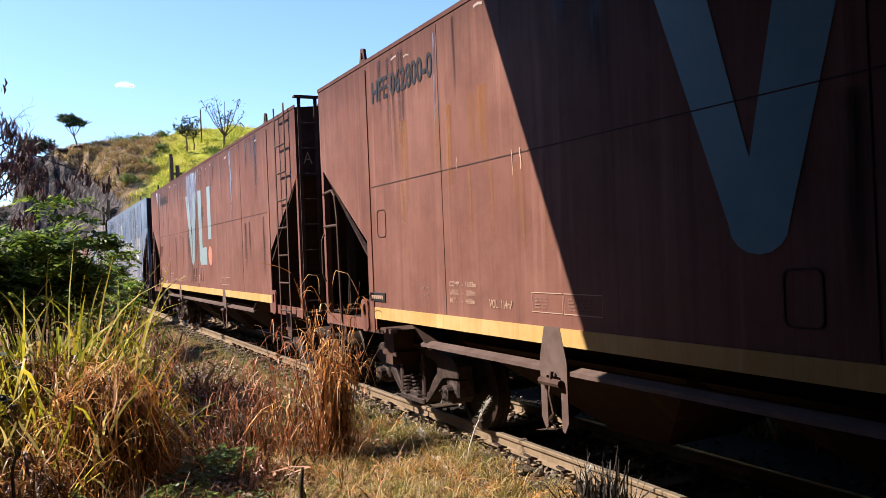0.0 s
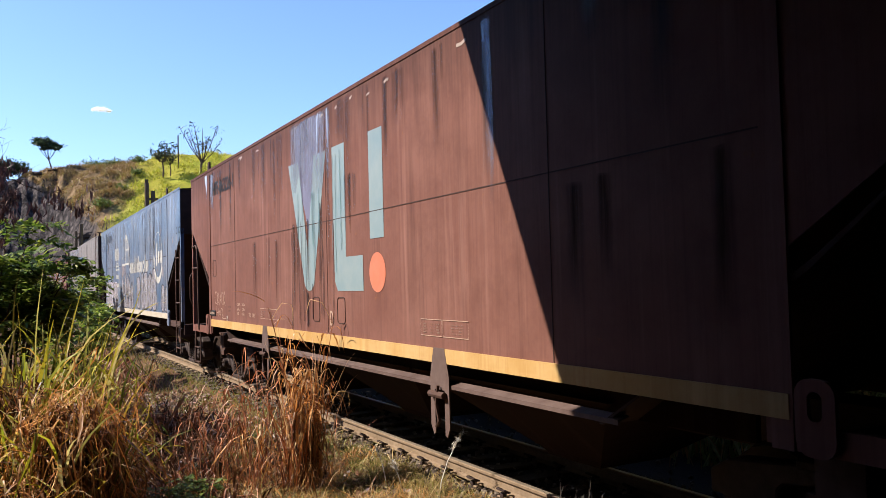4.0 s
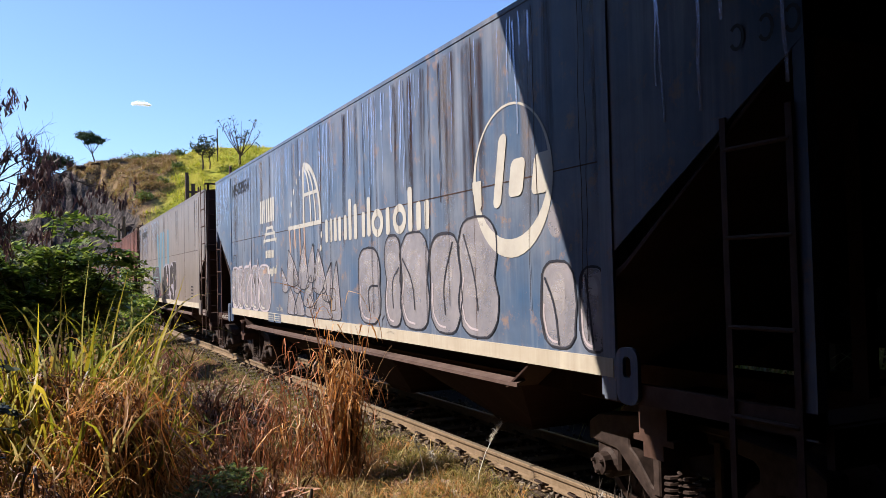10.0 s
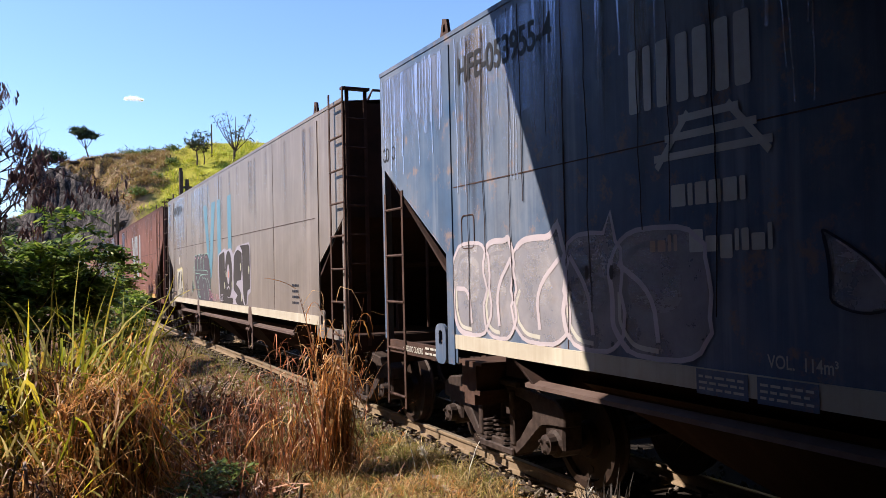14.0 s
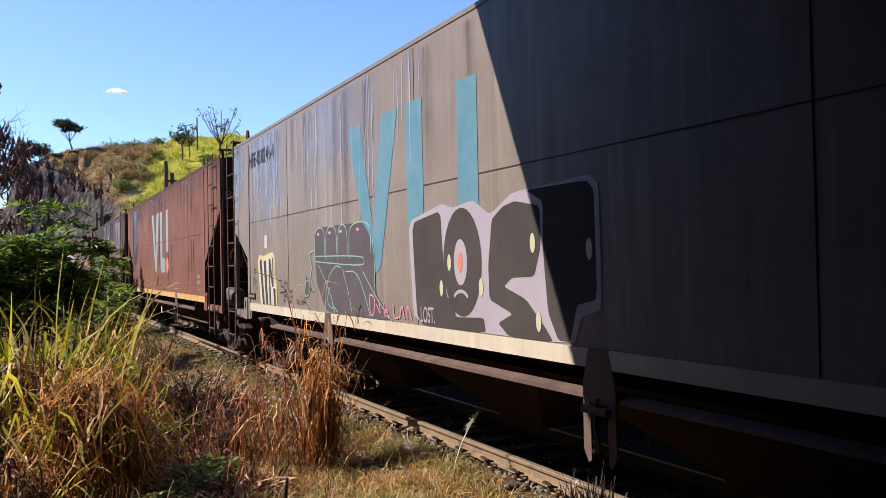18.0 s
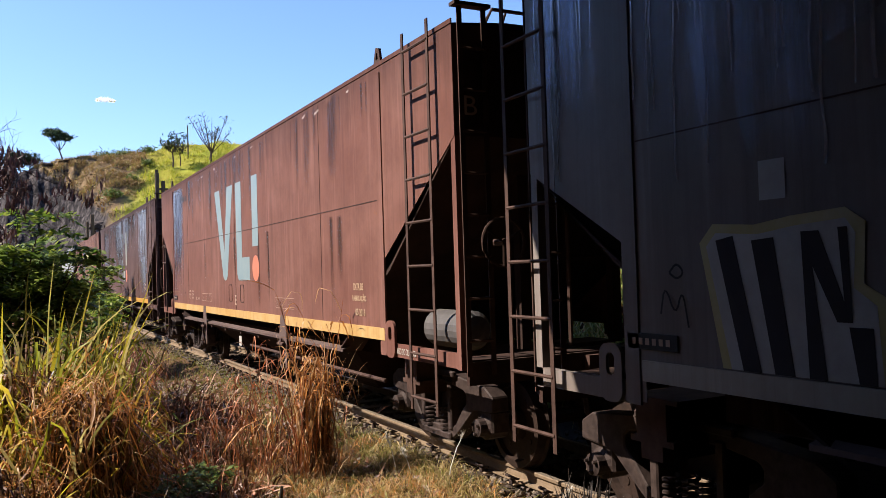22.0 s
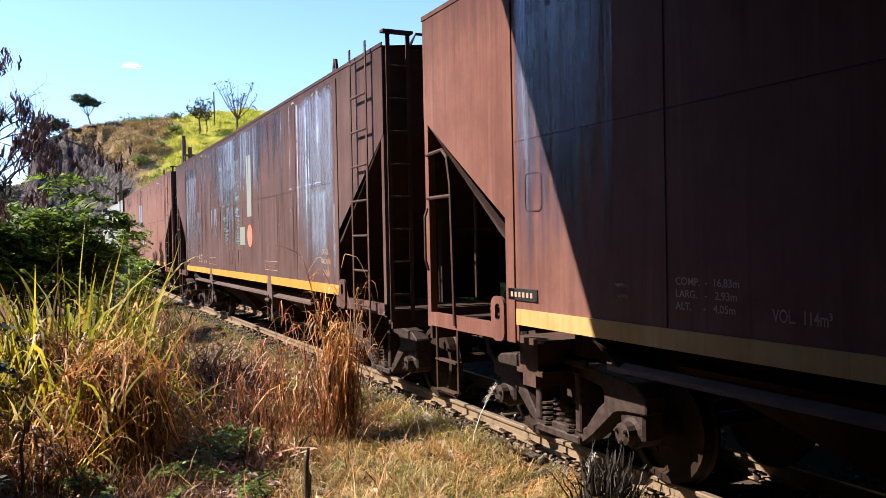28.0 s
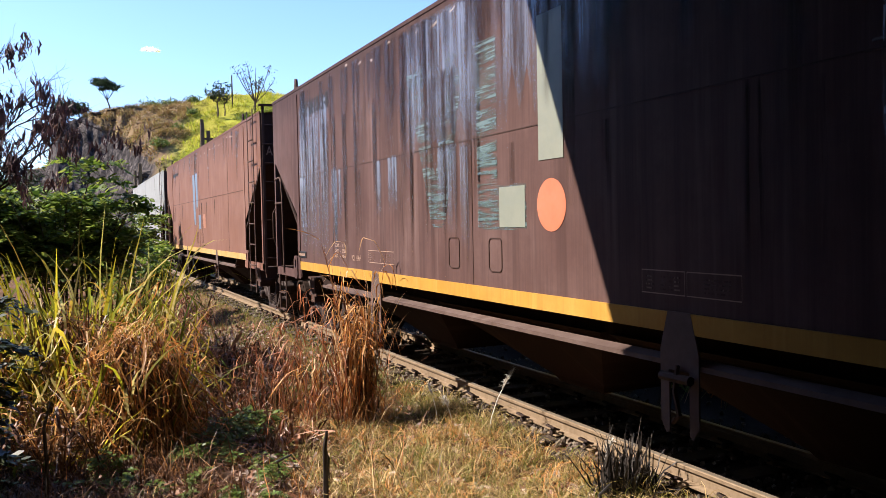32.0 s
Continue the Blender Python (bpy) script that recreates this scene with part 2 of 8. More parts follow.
ORANGE = worn("orange paint", (0.80, 0.22, 0.11), (0.82, 0.29, 0.17), 0.94)
ORANGE_OLD = worn("faded orange paint", (0.62, 0.26, 0.16), (0.5, 0.24, 0.16), 0.6)
SMUDGE = wash("grey-violet overpaint", (0.24, 0.22, 0.28), (0.32, 0.31, 0.37), 0.85, (0.4, 7.0, 0.35), 0.12)
SLATE = wash("grey whitewash overpaint", (0.40, 0.43, 0.56), (0.27, 0.285, 0.37), 0.9, (0.4, 11.0, 0.6), 0.2, 0.35)
GHOST = worn("washed-out graffiti paint", (0.74, 0.68, 0.72), (0.42, 0.40, 0.45), 0.66, (0.6, 2.0, 4.5), 0.45, 0.3, 0.52)
GHOST_LINE = worn("washed-out graffiti outline", (0.04, 0.045, 0.065), (0.08, 0.08, 0.10), 0.66, (0.6, 3.0, 3.0), 0.8, 0.06)
LILAC = worn("lilac graffiti paint", (0.45, 0.40, 0.50), (0.52, 0.48, 0.56), 0.95)
INK = worn("black graffiti paint", (0.075, 0.068, 0.07), (0.10, 0.09, 0.09), 0.97, rough=0.8, gloss=0.06)
POWDER = worn("muted blue logo paint", (0.12, 0.30, 0.42), (0.20, 0.36, 0.46), 0.86, gloss=0.12)
PLUM = worn("dark violet-grey graffiti paint", (0.115, 0.10, 0.125), (0.15, 0.135, 0.155), 0.96, rough=0.8, gloss=0.06)
MINT = worn("mint graffiti paint", (0.30, 0.60, 0.50), (0.36, 0.64, 0.54), 0.8)
PINK = worn("pink graffiti paint", (0.75, 0.25, 0.38), (0.8, 0.4, 0.5), 0.85)
LEMON = worn("yellow graffiti paint", (0.75, 0.62, 0.22), (0.8, 0.7, 0.4), 0.85)
DUSK = wash("dark violet overpaint", (0.14, 0.125, 0.22), (0.075, 0.065, 0.12), 0.95, (0.4, 5.0, 0.4), 0.12)
# No such paint: blue-grey patches stand in for sky sheen in the shade.
SKY_SHEEN = wash("blue-grey sky sheen patch", (0.80, 0.92, 1.25), (0.58, 0.66, 0.88), 0.4, (0.4, 7.0, 0.3), 0.7, 0.7)
SMEAR = worn("smeared pale overpaint", (0.90, 0.85, 0.88), (0.62, 0.58, 0.62), 0.46, (0.6, 2.5, 6.0), 0.35, 0.6, 0.5)
VIOLET = worn("grey-violet overpaint", (0.19, 0.185, 0.29), (0.26, 0.25, 0.36), 0.9, (0.4, 5.0, 0.5))
TEAL_LINE = worn("thin teal drips", (0.12, 0.28, 0.29), (0.08, 0.20, 0.22), 0.85, (0.6, 6.0, 4.0))
SOOT_LINE = worn("thin dark runs", (0.03, 0.02, 0.022), (0.055, 0.035, 0.035), 0.92, (0.6, 6.0, 3.0), 0.8, 0.1)
DRIP_LINE = worn("thin glossy blue-white drips", (0.85, 1.0, 1.4), (0.62, 0.75, 1.05), 0.66, (0.6, 6.0, 4.0), 0.16, 0.8, 0.58, 0.5)
HAZE_WASH = wash("thin grey-blue overpaint", (0.40, 0.46, 0.60), (0.27, 0.31, 0.40), 0.9, (0.4, 6.0, 0.4), 0.3)
GLAZE = worn("glossy clear drips", (0.8, 0.8, 0.9), (0.6, 0.6, 0.7), 0.7, (0.6, 6.0, 4.0), 0.16, 0.8, 0.7, 0.55)
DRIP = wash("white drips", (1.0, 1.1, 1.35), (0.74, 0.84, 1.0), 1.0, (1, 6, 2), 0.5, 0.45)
STAIN = wash("dark run-off stain", (0.05, 0.03, 0.026), (0.09, 0.05, 0.04), 0.8, (0.4, 10.0, 0.5), 0.9)
FADE = wash("pale brown weathering", (0.46, 0.38, 0.33), (0.36, 0.29, 0.25), 0.6, (0.4, 5.0, 0.5), 0.8)
RUSTY = wash("rust run", (0.5, 0.2, 0.06), (0.55, 0.27, 0.1), 0.5, (0.4, 10.0, 0.7), 0.9)
DUSTY = wash("brown dust run", (0.16, 0.11, 0.08), (0.2, 0.14, 0.10), 0.55, (0.4, 10.0, 0.5), 0.9)
LILAC_THIN = worn("thin lilac graffiti paint", (0.74, 0.64, 0.70), (0.58, 0.52, 0.58), 0.78, (0.6, 4.0, 4.0))
LEMON_PALE = worn("pale yellow graffiti paint", (0.62, 0.62, 0.45), (0.7, 0.68, 0.5), 0.95)
CREAM_INK = worn("cream lettering paint", (0.80, 0.58, 0.36), (0.7, 0.5, 0.3), 0.9)
CHIP = worn("bare pale primer", (0.62, 0.50, 0.42), (0.5, 0.38, 0.3), 0.6, (0.6, 9.0, 9.0))
SEAM = plain("dark joint", (0.05, 0.026, 0.02), (0.09, 0.045, 0.035), 9)
RAIL = plain("rail steel", (0.26, 0.185, 0.115), (0.36, 0.265, 0.18), 14, 0.7, 0.1, 0.25)
RAIL_TOP = plain("worn rail head", (0.36, 0.29, 0.22), (0.46, 0.38, 0.30), 8, 0.42, 0.5, 0.05)
SLEEPER = plain("weathered sleeper wood", (0.06, 0.04, 0.028), (0.12, 0.085, 0.06), 5, 0.9, 0, 0.6, 0.02, True)
# Kept dark so that little light bounces into the shade.
CONCRETE = plain("dark concrete", (0.11, 0.10, 0.088), (0.16, 0.147, 0.13), 3, 0.9, 0, 0.3)
CONCRETE_PALE = plain("pale concrete", (0.42, 0.40, 0.35), (0.54, 0.51, 0.45), 4, 0.9, 0, 0.2)
TANK = plain("grey tank paint", (0.10, 0.095, 0.095), (0.17, 0.155, 0.15), 5, 0.6, 0.0, 0.1)
STRAW = blades("dry straw", (0.60, 0.225, 0.05), (0.80, 0.41, 0.12), (0.40, 0.14, 0.033), (0.90, 0.63, 0.34), (0.20, 0.07, 0.02), (0.88, 0.52, 0.20), (0.56, 0.215, 0.055), through=0.32)
CHAR = blades("charred stems", (0.02, 0.017, 0.016), (0.05, 0.04, 0.035), through=0.0)
# Brown dead leaves, coloured darker for the shade inside the clumps.
UMBER = blades("dead leaves with clump shade", (0.10, 0.04, 0.016), (0.17, 0.07, 0.025), (0.04, 0.018, 0.01), (0.24, 0.11, 0.04), through=0.08)
STRAW_PALE = blades("pale dry grass", (0.50, 0.34, 0.13), (0.78, 0.60, 0.32), (0.26, 0.15, 0.05), (0.24, 0.27, 0.04), (0.09, 0.05, 0.02), (0.54, 0.40, 0.18), (0.33, 0.32, 0.06), through=0.3)
PLUME = blades("white grass plumes", (0.80, 0.76, 0.68), (0.92, 0.90, 0.86), (0.66, 0.60, 0.48), through=0.4)
REED = blades("green and yellow tall grass", (0.30, 0.31, 0.02), (0.70, 0.58, 0.05), (0.50, 0.30, 0.06), (0.11, 0.16, 0.014), (0.78, 0.62, 0.26), (0.20, 0.25, 0.018), (0.60, 0.52, 0.045), (0.08, 0.11, 0.012), through=0.45)
BANKGRASS = blades("bank grass", (0.15, 0.24, 0.05), (0.30, 0.36, 0.08), (0.46, 0.42, 0.16), (0.08, 0.14, 0.03), through=0.3)
TURF = blades("short green grass", (0.13, 0.17, 0.03), (0.26, 0.26, 0.05), (0.36, 0.28, 0.09), (0.06, 0.09, 0.02))
WEED = blades("dry reddish weeds", (0.42, 0.135, 0.055), (0.62, 0.24, 0.11), (0.16, 0.052, 0.028), (0.80, 0.48, 0.30), (0.06, 0.025, 0.016), through=0.2)
LEAF = blades("bright compound leaves", (0.09, 0.17, 0.02), (0.18, 0.27, 0.036), (0.36, 0.42, 0.08), (0.03, 0.06, 0.011), (0.12, 0.20, 0.025), through=0.45)
LEAF_LOW = blades("dull green weed leaves", (0.07, 0.13, 0.02), (0.12, 0.19, 0.03), (0.20, 0.26, 0.05), (0.025, 0.05, 0.012), through=0.3)
# Shaded copy of the leaf material: the shade is put into its colour.
LEAF_SHADE = blades("leaves with shade in their colour", (0.018, 0.03, 0.009), (0.03, 0.05, 0.013), (0.01, 0.016, 0.007), through=0.15)
DEADLEAF = blades("hanging dead leaves", (0.085, 0.05, 0.06), (0.16, 0.09, 0.09), (0.04, 0.028, 0.04), (0.20, 0.10, 0.07), through=0.15)
LITTER = blades("dead leaf litter", (0.24, 0.095, 0.048), (0.40, 0.22, 0.13), (0.10, 0.04, 0.022), (0.70, 0.56, 0.46), (0.06, 0.026, 0.018), (0.30, 0.13, 0.065), through=0.1)
HILLGRASS = blades("hill grass", (0.46, 0.49, 0.04), (0.62, 0.61, 0.07), (0.30, 0.38, 0.035), (0.66, 0.56, 0.14), through=0.3)
HILLDRY = blades("dry hill grass", (0.38, 0.235, 0.115), (0.50, 0.34, 0.17), (0.25, 0.145, 0.075), (0.42, 0.34, 0.11), (0.34, 0.31, 0.08), through=0.25)
SCRUB = blades("scrub leaves", (0.10, 0.15, 0.03), (0.16, 0.22, 0.04), (0.06, 0.09, 0.025), (0.24, 0.26, 0.07))
FARLEAF = blades("dark tree leaves", (0.03, 0.055, 0.02), (0.05, 0.08, 0.03), (0.02, 0.04, 0.015))
BARK_DARK = plain("dark dead bark", (0.035, 0.026, 0.026), (0.075, 0.056, 0.052), 20, 0.95, 0, 0.4)
BARK = plain("bark", (0.09, 0.065, 0.045), (0.16, 0.12, 0.09), 20, 0.95, 0, 0.5)


def ground_material():
    m, n, l, b = mat("soil, litter and hill ground", (0.120, 0.084, 0.054), 0.95)
    a = noise_at(n, l, 0.8, 8, 0.65)
    c = noise_at(n, l, 14.0, 6, 0.7)
    near = mixed(n, l, ramp(n, l, a, (0.35, (0, 0, 0)), (0.65, (1, 1, 1))), (0.056, 0.028, 0.017), (0.125, 0.068, 0.037))
    near = mixed(n, l, ramp(n, l, c, (0.42, (0, 0, 0)), (0.66, (0.480, 0.480, 0.480))), near, (0.135, 0.086, 0.05))
    d = noise_at(n, l, 0.045, 6, 0.6)
    gp = n.new("ShaderNodeNewGeometry")
    sp = n.new("ShaderNodeSeparateXYZ")
    l.new(gp.outputs["Position"], sp.inputs[0])
    dg = n.new("ShaderNodeMath")
    dg.operation = "MULTIPLY_ADD"
    l.new(sp.outputs["Z"], dg.inputs[0])
    dg.inputs[1].default_value = -0.5
    l.new(sp.outputs["X"], dg.inputs[2])
    dry = ramp(n, l, d, (0.40, (0.10, 0.065, 0.04)), (0.6, (0.19, 0.13, 0.075)))
    lush = ramp(n, l, d, (0.40, (0.25, 0.22, 0.035)), (0.6, (0.22, 0.26, 0.03)))
    far = mixed(n, l, band(n, l, dg.outputs[0], 7.0, 10.0, 1.0), dry, lush)
    f2 = noise_at(n, l, 0.5, 6, 0.7)
    far = mixed(n, l, ramp(n, l, f2, (0.4, (0, 0, 0)), (0.7, (0.360, 0.360, 0.360))), far, (0.078, 0.078, 0.018))
    g = n.new("ShaderNodeNewGeometry")
    sep = n.new("ShaderNodeSeparateXYZ")
    l.new(g.outputs["Position"], sep.inputs[0])
    mr = n.new("ShaderNodeMapRange")
    mr.inputs[1].default_value, mr.inputs[2].default_value = 40, 70
    l.new(sep.outputs["Y"], mr.inputs[0])
    # the train's shade is put into the colour of the track bed and beyond
    bed_shade = n.new("ShaderNodeMath")
    bed_shade.operation = "MULTIPLY"
    l.new(band(n, l, sep.outputs["X"], 4.45, 4.7, 1.0), bed_shade.inputs[0])
    l.new(band(n, l, sep.outputs["X"], 11.0, 9.5, 1.0), bed_shade.inputs[1])
    near = mixed(n, l, bed_shade.outputs[0], near, (0.022, 0.018, 0.016))
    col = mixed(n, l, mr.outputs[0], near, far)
    # a bare rock outcrop at the hill's end, with a ragged rim
    rag = noise_at(n, l, 0.16, 7, 0.7)
    ma = n.new("ShaderNodeMath")
    ma.operation = "MULTIPLY_ADD"
    l.new(rag, ma.inputs[0])
    ma.inputs[1].default_value = -11.0
    l.new(sep.outputs["X"], ma.inputs[2])
    mb = n.new("ShaderNodeMath")
    mb.operation = "MULTIPLY_ADD"
    l.new(sep.outputs["Z"], mb.inputs[0])
    mb.inputs[1].default_value = 0.9
    l.new(ma.outputs[0], mb.inputs[2])
    side = band(n, l, mb.outputs[0], 18.2, 16.6, 1.0)
    deep = band(n, l, sep.outputs["Y"], 122, 126, 1.0)
    low = band(n, l, sep.outputs["Y"], 150.5, 149, 1.0)
    st = n.new("ShaderNodeMath")
    st.operation = "MULTIPLY"
    l.new(side, st.inputs[0])
    l.new(deep, st.inputs[1])
    st2 = n.new("ShaderNodeMath")
    st2.operation = "MULTIPLY"
    l.new(st.outputs[0], st2.inputs[0])
    l.new(low, st2.inputs[1])
    r = noise_at(n, l, 1.0, 8, 0.8, (1.6, 1.6, 0.45))
    rock = ramp(n, l, r, (0.40, (0.008, 0.008, 0.009)), (0.50, (0.032, 0.028, 0.028)), (0.62, (0.11, 0.094, 0.09)))
    st = st2
    patchy = noise_at(n, l, 1.0, 6, 0.65, (0.10, 0.22, 0.45))
    bare = n.new("ShaderNodeMath")
    bare.operation = "MULTIPLY"
    l.new(band(n, l, patchy, 0.52, 0.60, 1.0), bare.inputs[0])
    l.new(band(n, l, dg.outputs[0], 6.5, 4.5, 1.0), bare.inputs[1])
    bare2 = n.new("ShaderNodeMath")
    bare2.operation = "MULTIPLY"
    l.new(bare.outputs[0], bare2.inputs[0])
    l.new(deep, bare2.inputs[1])
    col = mixed(n, l, bare2.outputs[0], col, rock)
    col = mixed(n, l, st.outputs[0], col, rock)
    l.new(col, b.inputs["Base Color"])
    b.inputs["Specular IOR Level"].default_value = 0.08
    bumped(n, l, b, c, 0.6, 0.04)
    return m


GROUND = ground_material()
ROCK = plain("dark cracked rock", (0.05, 0.04, 0.037), (0.13, 0.105, 0.095), 0.9, 0.95, 0, 0.8, 0.3)


# ---- mesh tools ----
def part(name, data, material, parent=None, label="", at=None):
    """One mesh object under a thing or a part; data is a bmesh or a ready mesh."""
    if isinstance(data, bmesh.types.BMesh):
        me = bpy.data.meshes.new(name)
        bmesh.ops.recalc_face_normals(data, faces=data.faces)
        data.to_mesh(me)
        data.free()
    else:
        me = data
    if not me.materials:
        me.materials.append(material)
    ob = new(name, me)
    if me.materials[0] != material:
        ob.material_slots[0].link = "OBJECT"
        ob.material_slots[0].material = material
    if parent:
        ob.parent = parent
    if at is not None:
        ob.matrix_basis = at
    if label:
        ob["label"] = label
    return ob


def thing(name, label, category, group="", kind="", at=None):
    e = new(name)
    e.empty_display_size = 0.2
    if at is not None:
        e.matrix_basis = at
    return tagged(e, label, category, group, kind)


def box(bm, x0, x1, y0, y1, z0, z1, bevel=0.0):
    vs = [bm.verts.new((x, y, z)) for x in (x0, x1) for y in (y0, y1) for z in (z0, z1)]
    fs = [bm.faces.new([vs[i] for i in q]) for q in ((0, 1, 3, 2), (4, 6, 7, 5), (0, 4, 5, 1), (2, 3, 7, 6), (0, 2, 6, 4), (1, 5, 7, 3))]
    if bevel:
        bmesh.ops.bevel(bm, geom=list({e for f in fs for e in f.edges}), offset=bevel, segments=1, affect="EDGES")
    return bm


def boxes(*rows, bevel=0.0):
    bm = bmesh.new()
    for r in rows:
        box(bm, *r, bevel=bevel)
    return bm


def slab(bm, outline, x0, x1, holes=()):
    """An outline in (y, z) with a thickness along x."""
    a = [bm.verts.new((x0, y, z)) for y, z in outline]
    b = [bm.verts.new((x1, y, z)) for y, z in outline]
    k = len(outline)
    if holes:
        return bm
    bm.faces.new(a)
    bm.faces.new(b[::-1])
    for i in range(k):
        bm.faces.new((a[i], b[i], b[(i + 1) % k], a[(i + 1) % k]))
    return bm


def ring(bm, outer, inner, x0, x1):
    """A slab with one opening: two outlines with the same number of corners."""
    k = len(outer)
    rows = [[bm.verts.new((x, y, z)) for y, z in o] for o in (outer, inner) for x in (x0, x1)]
    oa, ob, ia, ib = rows
    for i in range(k):
        j = (i + 1) % k
        for q in ((oa[i], oa[j], ia[j], ia[i]), (ob[j], ob[i], ib[i], ib[j]), (oa[i], ob[i], ob[j], oa[j]), (ia[j], ib[j], ib[i], ia[i])):
            bm.faces.new(q)
    return bm


def bar(bm, a, b, r, seg=8, cap=True):
    a, b = Vector(a), Vector(b)
    q = (b - a).to_track_quat("Z", "Y")
    rings = [[bm.verts.new(p + q @ Vector((r * math.cos(t), r * math.sin(t), 0))) for t in [math.tau * i / seg for i in range(seg)]] for p in (a, b)]
    for i in range(seg):
        j = (i + 1) % seg
        bm.faces.new((rings[0][i], rings[0][j], rings[1][j], rings[1][i]))
    if cap:
        bm.faces.new(rings[0][::-1])
        bm.faces.new(rings[1])
    return bm


def pipe(bm, pts, r, seg=6):
    """A round bar bent along points."""
    pts = [Vector(p) for p in pts]
    rows = []
    for i, p in enumerate(pts):
        d = (pts[min(i + 1, len(pts) - 1)] - pts[max(i - 1, 0)]).normalized()
        q = d.to_track_quat("Z", "Y")
        rr = r[i] if isinstance(r, (list, tuple)) else r
        rows.append([bm.verts.new(p + q @ Vector((rr * math.cos(t), rr * math.sin(t), 0))) for t in [math.tau * k / seg for k in range(seg)]])
    for a, b in zip(rows, rows[1:]):
        # match the rings so that the bar does not twist
        s = min(range(seg), key=lambda k: (b[k].co - a[0].co).length)
        for i in range(seg):
            j = (i + 1) % seg
            bm.faces.new((a[i], a[j], b[(j + s) % seg], b[(i + s) % seg]))
    bm.faces.new(rows[0][::-1])
    bm.faces.new(rows[-1])
    return bm


def lathe(bm, prof, seg=28, axis="x", at=(0, 0, 0)):
    """A profile of (along, radius) turned about an axis."""
    rows = []
    for u, r in prof:
        row = []
        for i in range(seg):
            t = math.tau * i / seg
            c, s = r * math.cos(t), r * math.sin(t)
            p = {"x": (u, c, s), "y": (c, u, s), "z": (c, s, u)}[axis]
            row.append(bm.verts.new(Vector(p) + Vector(at)))
        rows.append(row)
    for a, b in zip(rows, rows[1:]):
        for i in range(seg):
            bm.faces.new((a[i], a[(i + 1) % seg], b[(i + 1) % seg], b[i]))
    bm.faces.new(rows[0][::-1])
    bm.faces.new(rows[-1])
    return bm


def rounded(y0, y1, z0, z1, r, seg=4):
    pts = []
    for cy, cz, a in ((y1 - r, z1 - r, 0), (y0 + r, z1 - r, 90), (y0 + r, z0 + r, 180), (y1 - r, z0 + r, 270)):
        pts += [(cy + r * math.cos(radians(a + 90 * k / seg)), cz + r * math.sin(radians(a + 90 * k / seg))) for k in range(seg + 1)]
    return pts


def oval(cy, cz, ry, rz, seg=28, a0=0, a1=360):
    return [(cy + ry * math.cos(radians(a0 + (a1 - a0) * k / seg)), cz + rz * math.sin(radians(a0 + (a1 - a0) * k / seg))) for k in range(seg if a1 - a0 == 360 else seg + 1)]


def sheet_mesh(name, verts, faces, material):
    me = bpy.data.meshes.new(name)
    me.from_pydata(verts, [], faces)
    me.materials.append(material)
    me.update()
    return me


# ---- the ground, one sheet with the bank, the hill and the far land ----
RIDGE = [(-60, 6), (-14, 9), (-7, 10.5), (-2.6, 12.5), (-1.0, 19.2), (5, 21.0), (11, 22.5), (18, 23.2), (25, 24.5), (38, 25.8), (60, 28), (140, 32), (400, 34)]


def ridge(x):
    for (a, p), (b, q) in zip(RIDGE, RIDGE[1:]):
        if x < b:
            return p + (q - p) * max(0, (x - a) / (b - a))
    return RIDGE[-1][1]


def soft(a, b, v):
    t = min(1, max(0, (v - a) / (b - a)))
    return t * t * (3 - 2 * t)


def height(x, y):
    rough = noise.noise((x * 0.45, y * 0.45, 0)) * 0.08 + noise.noise((x * 1.9, y * 1.9, 3)) * 0.035
    off = abs(x - TRACK)
    z = -0.30 + rough * soft(1.2, 2.4, off) + 0.10 * (1 - soft(1.0, 1.7, off))
    # Unseen steep bank on the left, added to block low sky light.
    if x < 2:
        z += 0.3 * soft(2.0, -4.0, x) + (11.0 + noise.noise((x * 0.3, y * 0.3, 6))) * soft(-4.5, -12.5, x) * soft(48, 28, y)
    bank = 6.5 * soft(7.2, 14.0, x) * (1 + 0.15 * noise.noise((x * 0.2, y * 0.2, 5)))
    z += bank * soft(-40, -10, y)
    foot = 112 - 0.25 * x
    if x < 12:
        foot += 20 * soft(14, 2, x)
    t = (y - foot) / (150 - foot)
    top = ridge(x) + 0.9 * noise.noise((x * 0.11, y * 0.11, 9)) + 0.45 * noise.noise((x * 0.5, y * 0.5, 2))
    if t > 0:
        crag = soft(13, 7, x) * (0.9 * noise.noise((x * 0.5, y * 0.5, 1)) + 0.9 * noise.noise((x * 1.1, y * 0.8, 4)) + 0.4 * noise.noise((x * 2.6, y * 2.0, 7)) - 0.9 * abs(noise.noise((x * 0.9, y * 0.15, 8))) + 0.5 * noise.noise((x * 4.0, y * 0.5, 12)))
        z += (top - max(z, 0)) * soft(0, 1, t) + crag * soft(0, 0.2, t) * (1 - soft(0.8, 1.1, t))
        z += soft(0.1, 0.4, t) * (1 - soft(0.9, 1.05, t)) * (0.5 * noise.noise((x * 0.35, y * 0.55, 21)) + 0.3 * noise.noise((x * 0.9, y * 1.1, 23)))
    if y > 165:
        z -= (y - 165) * 0.02 if y < 600 else 8.7
    return z


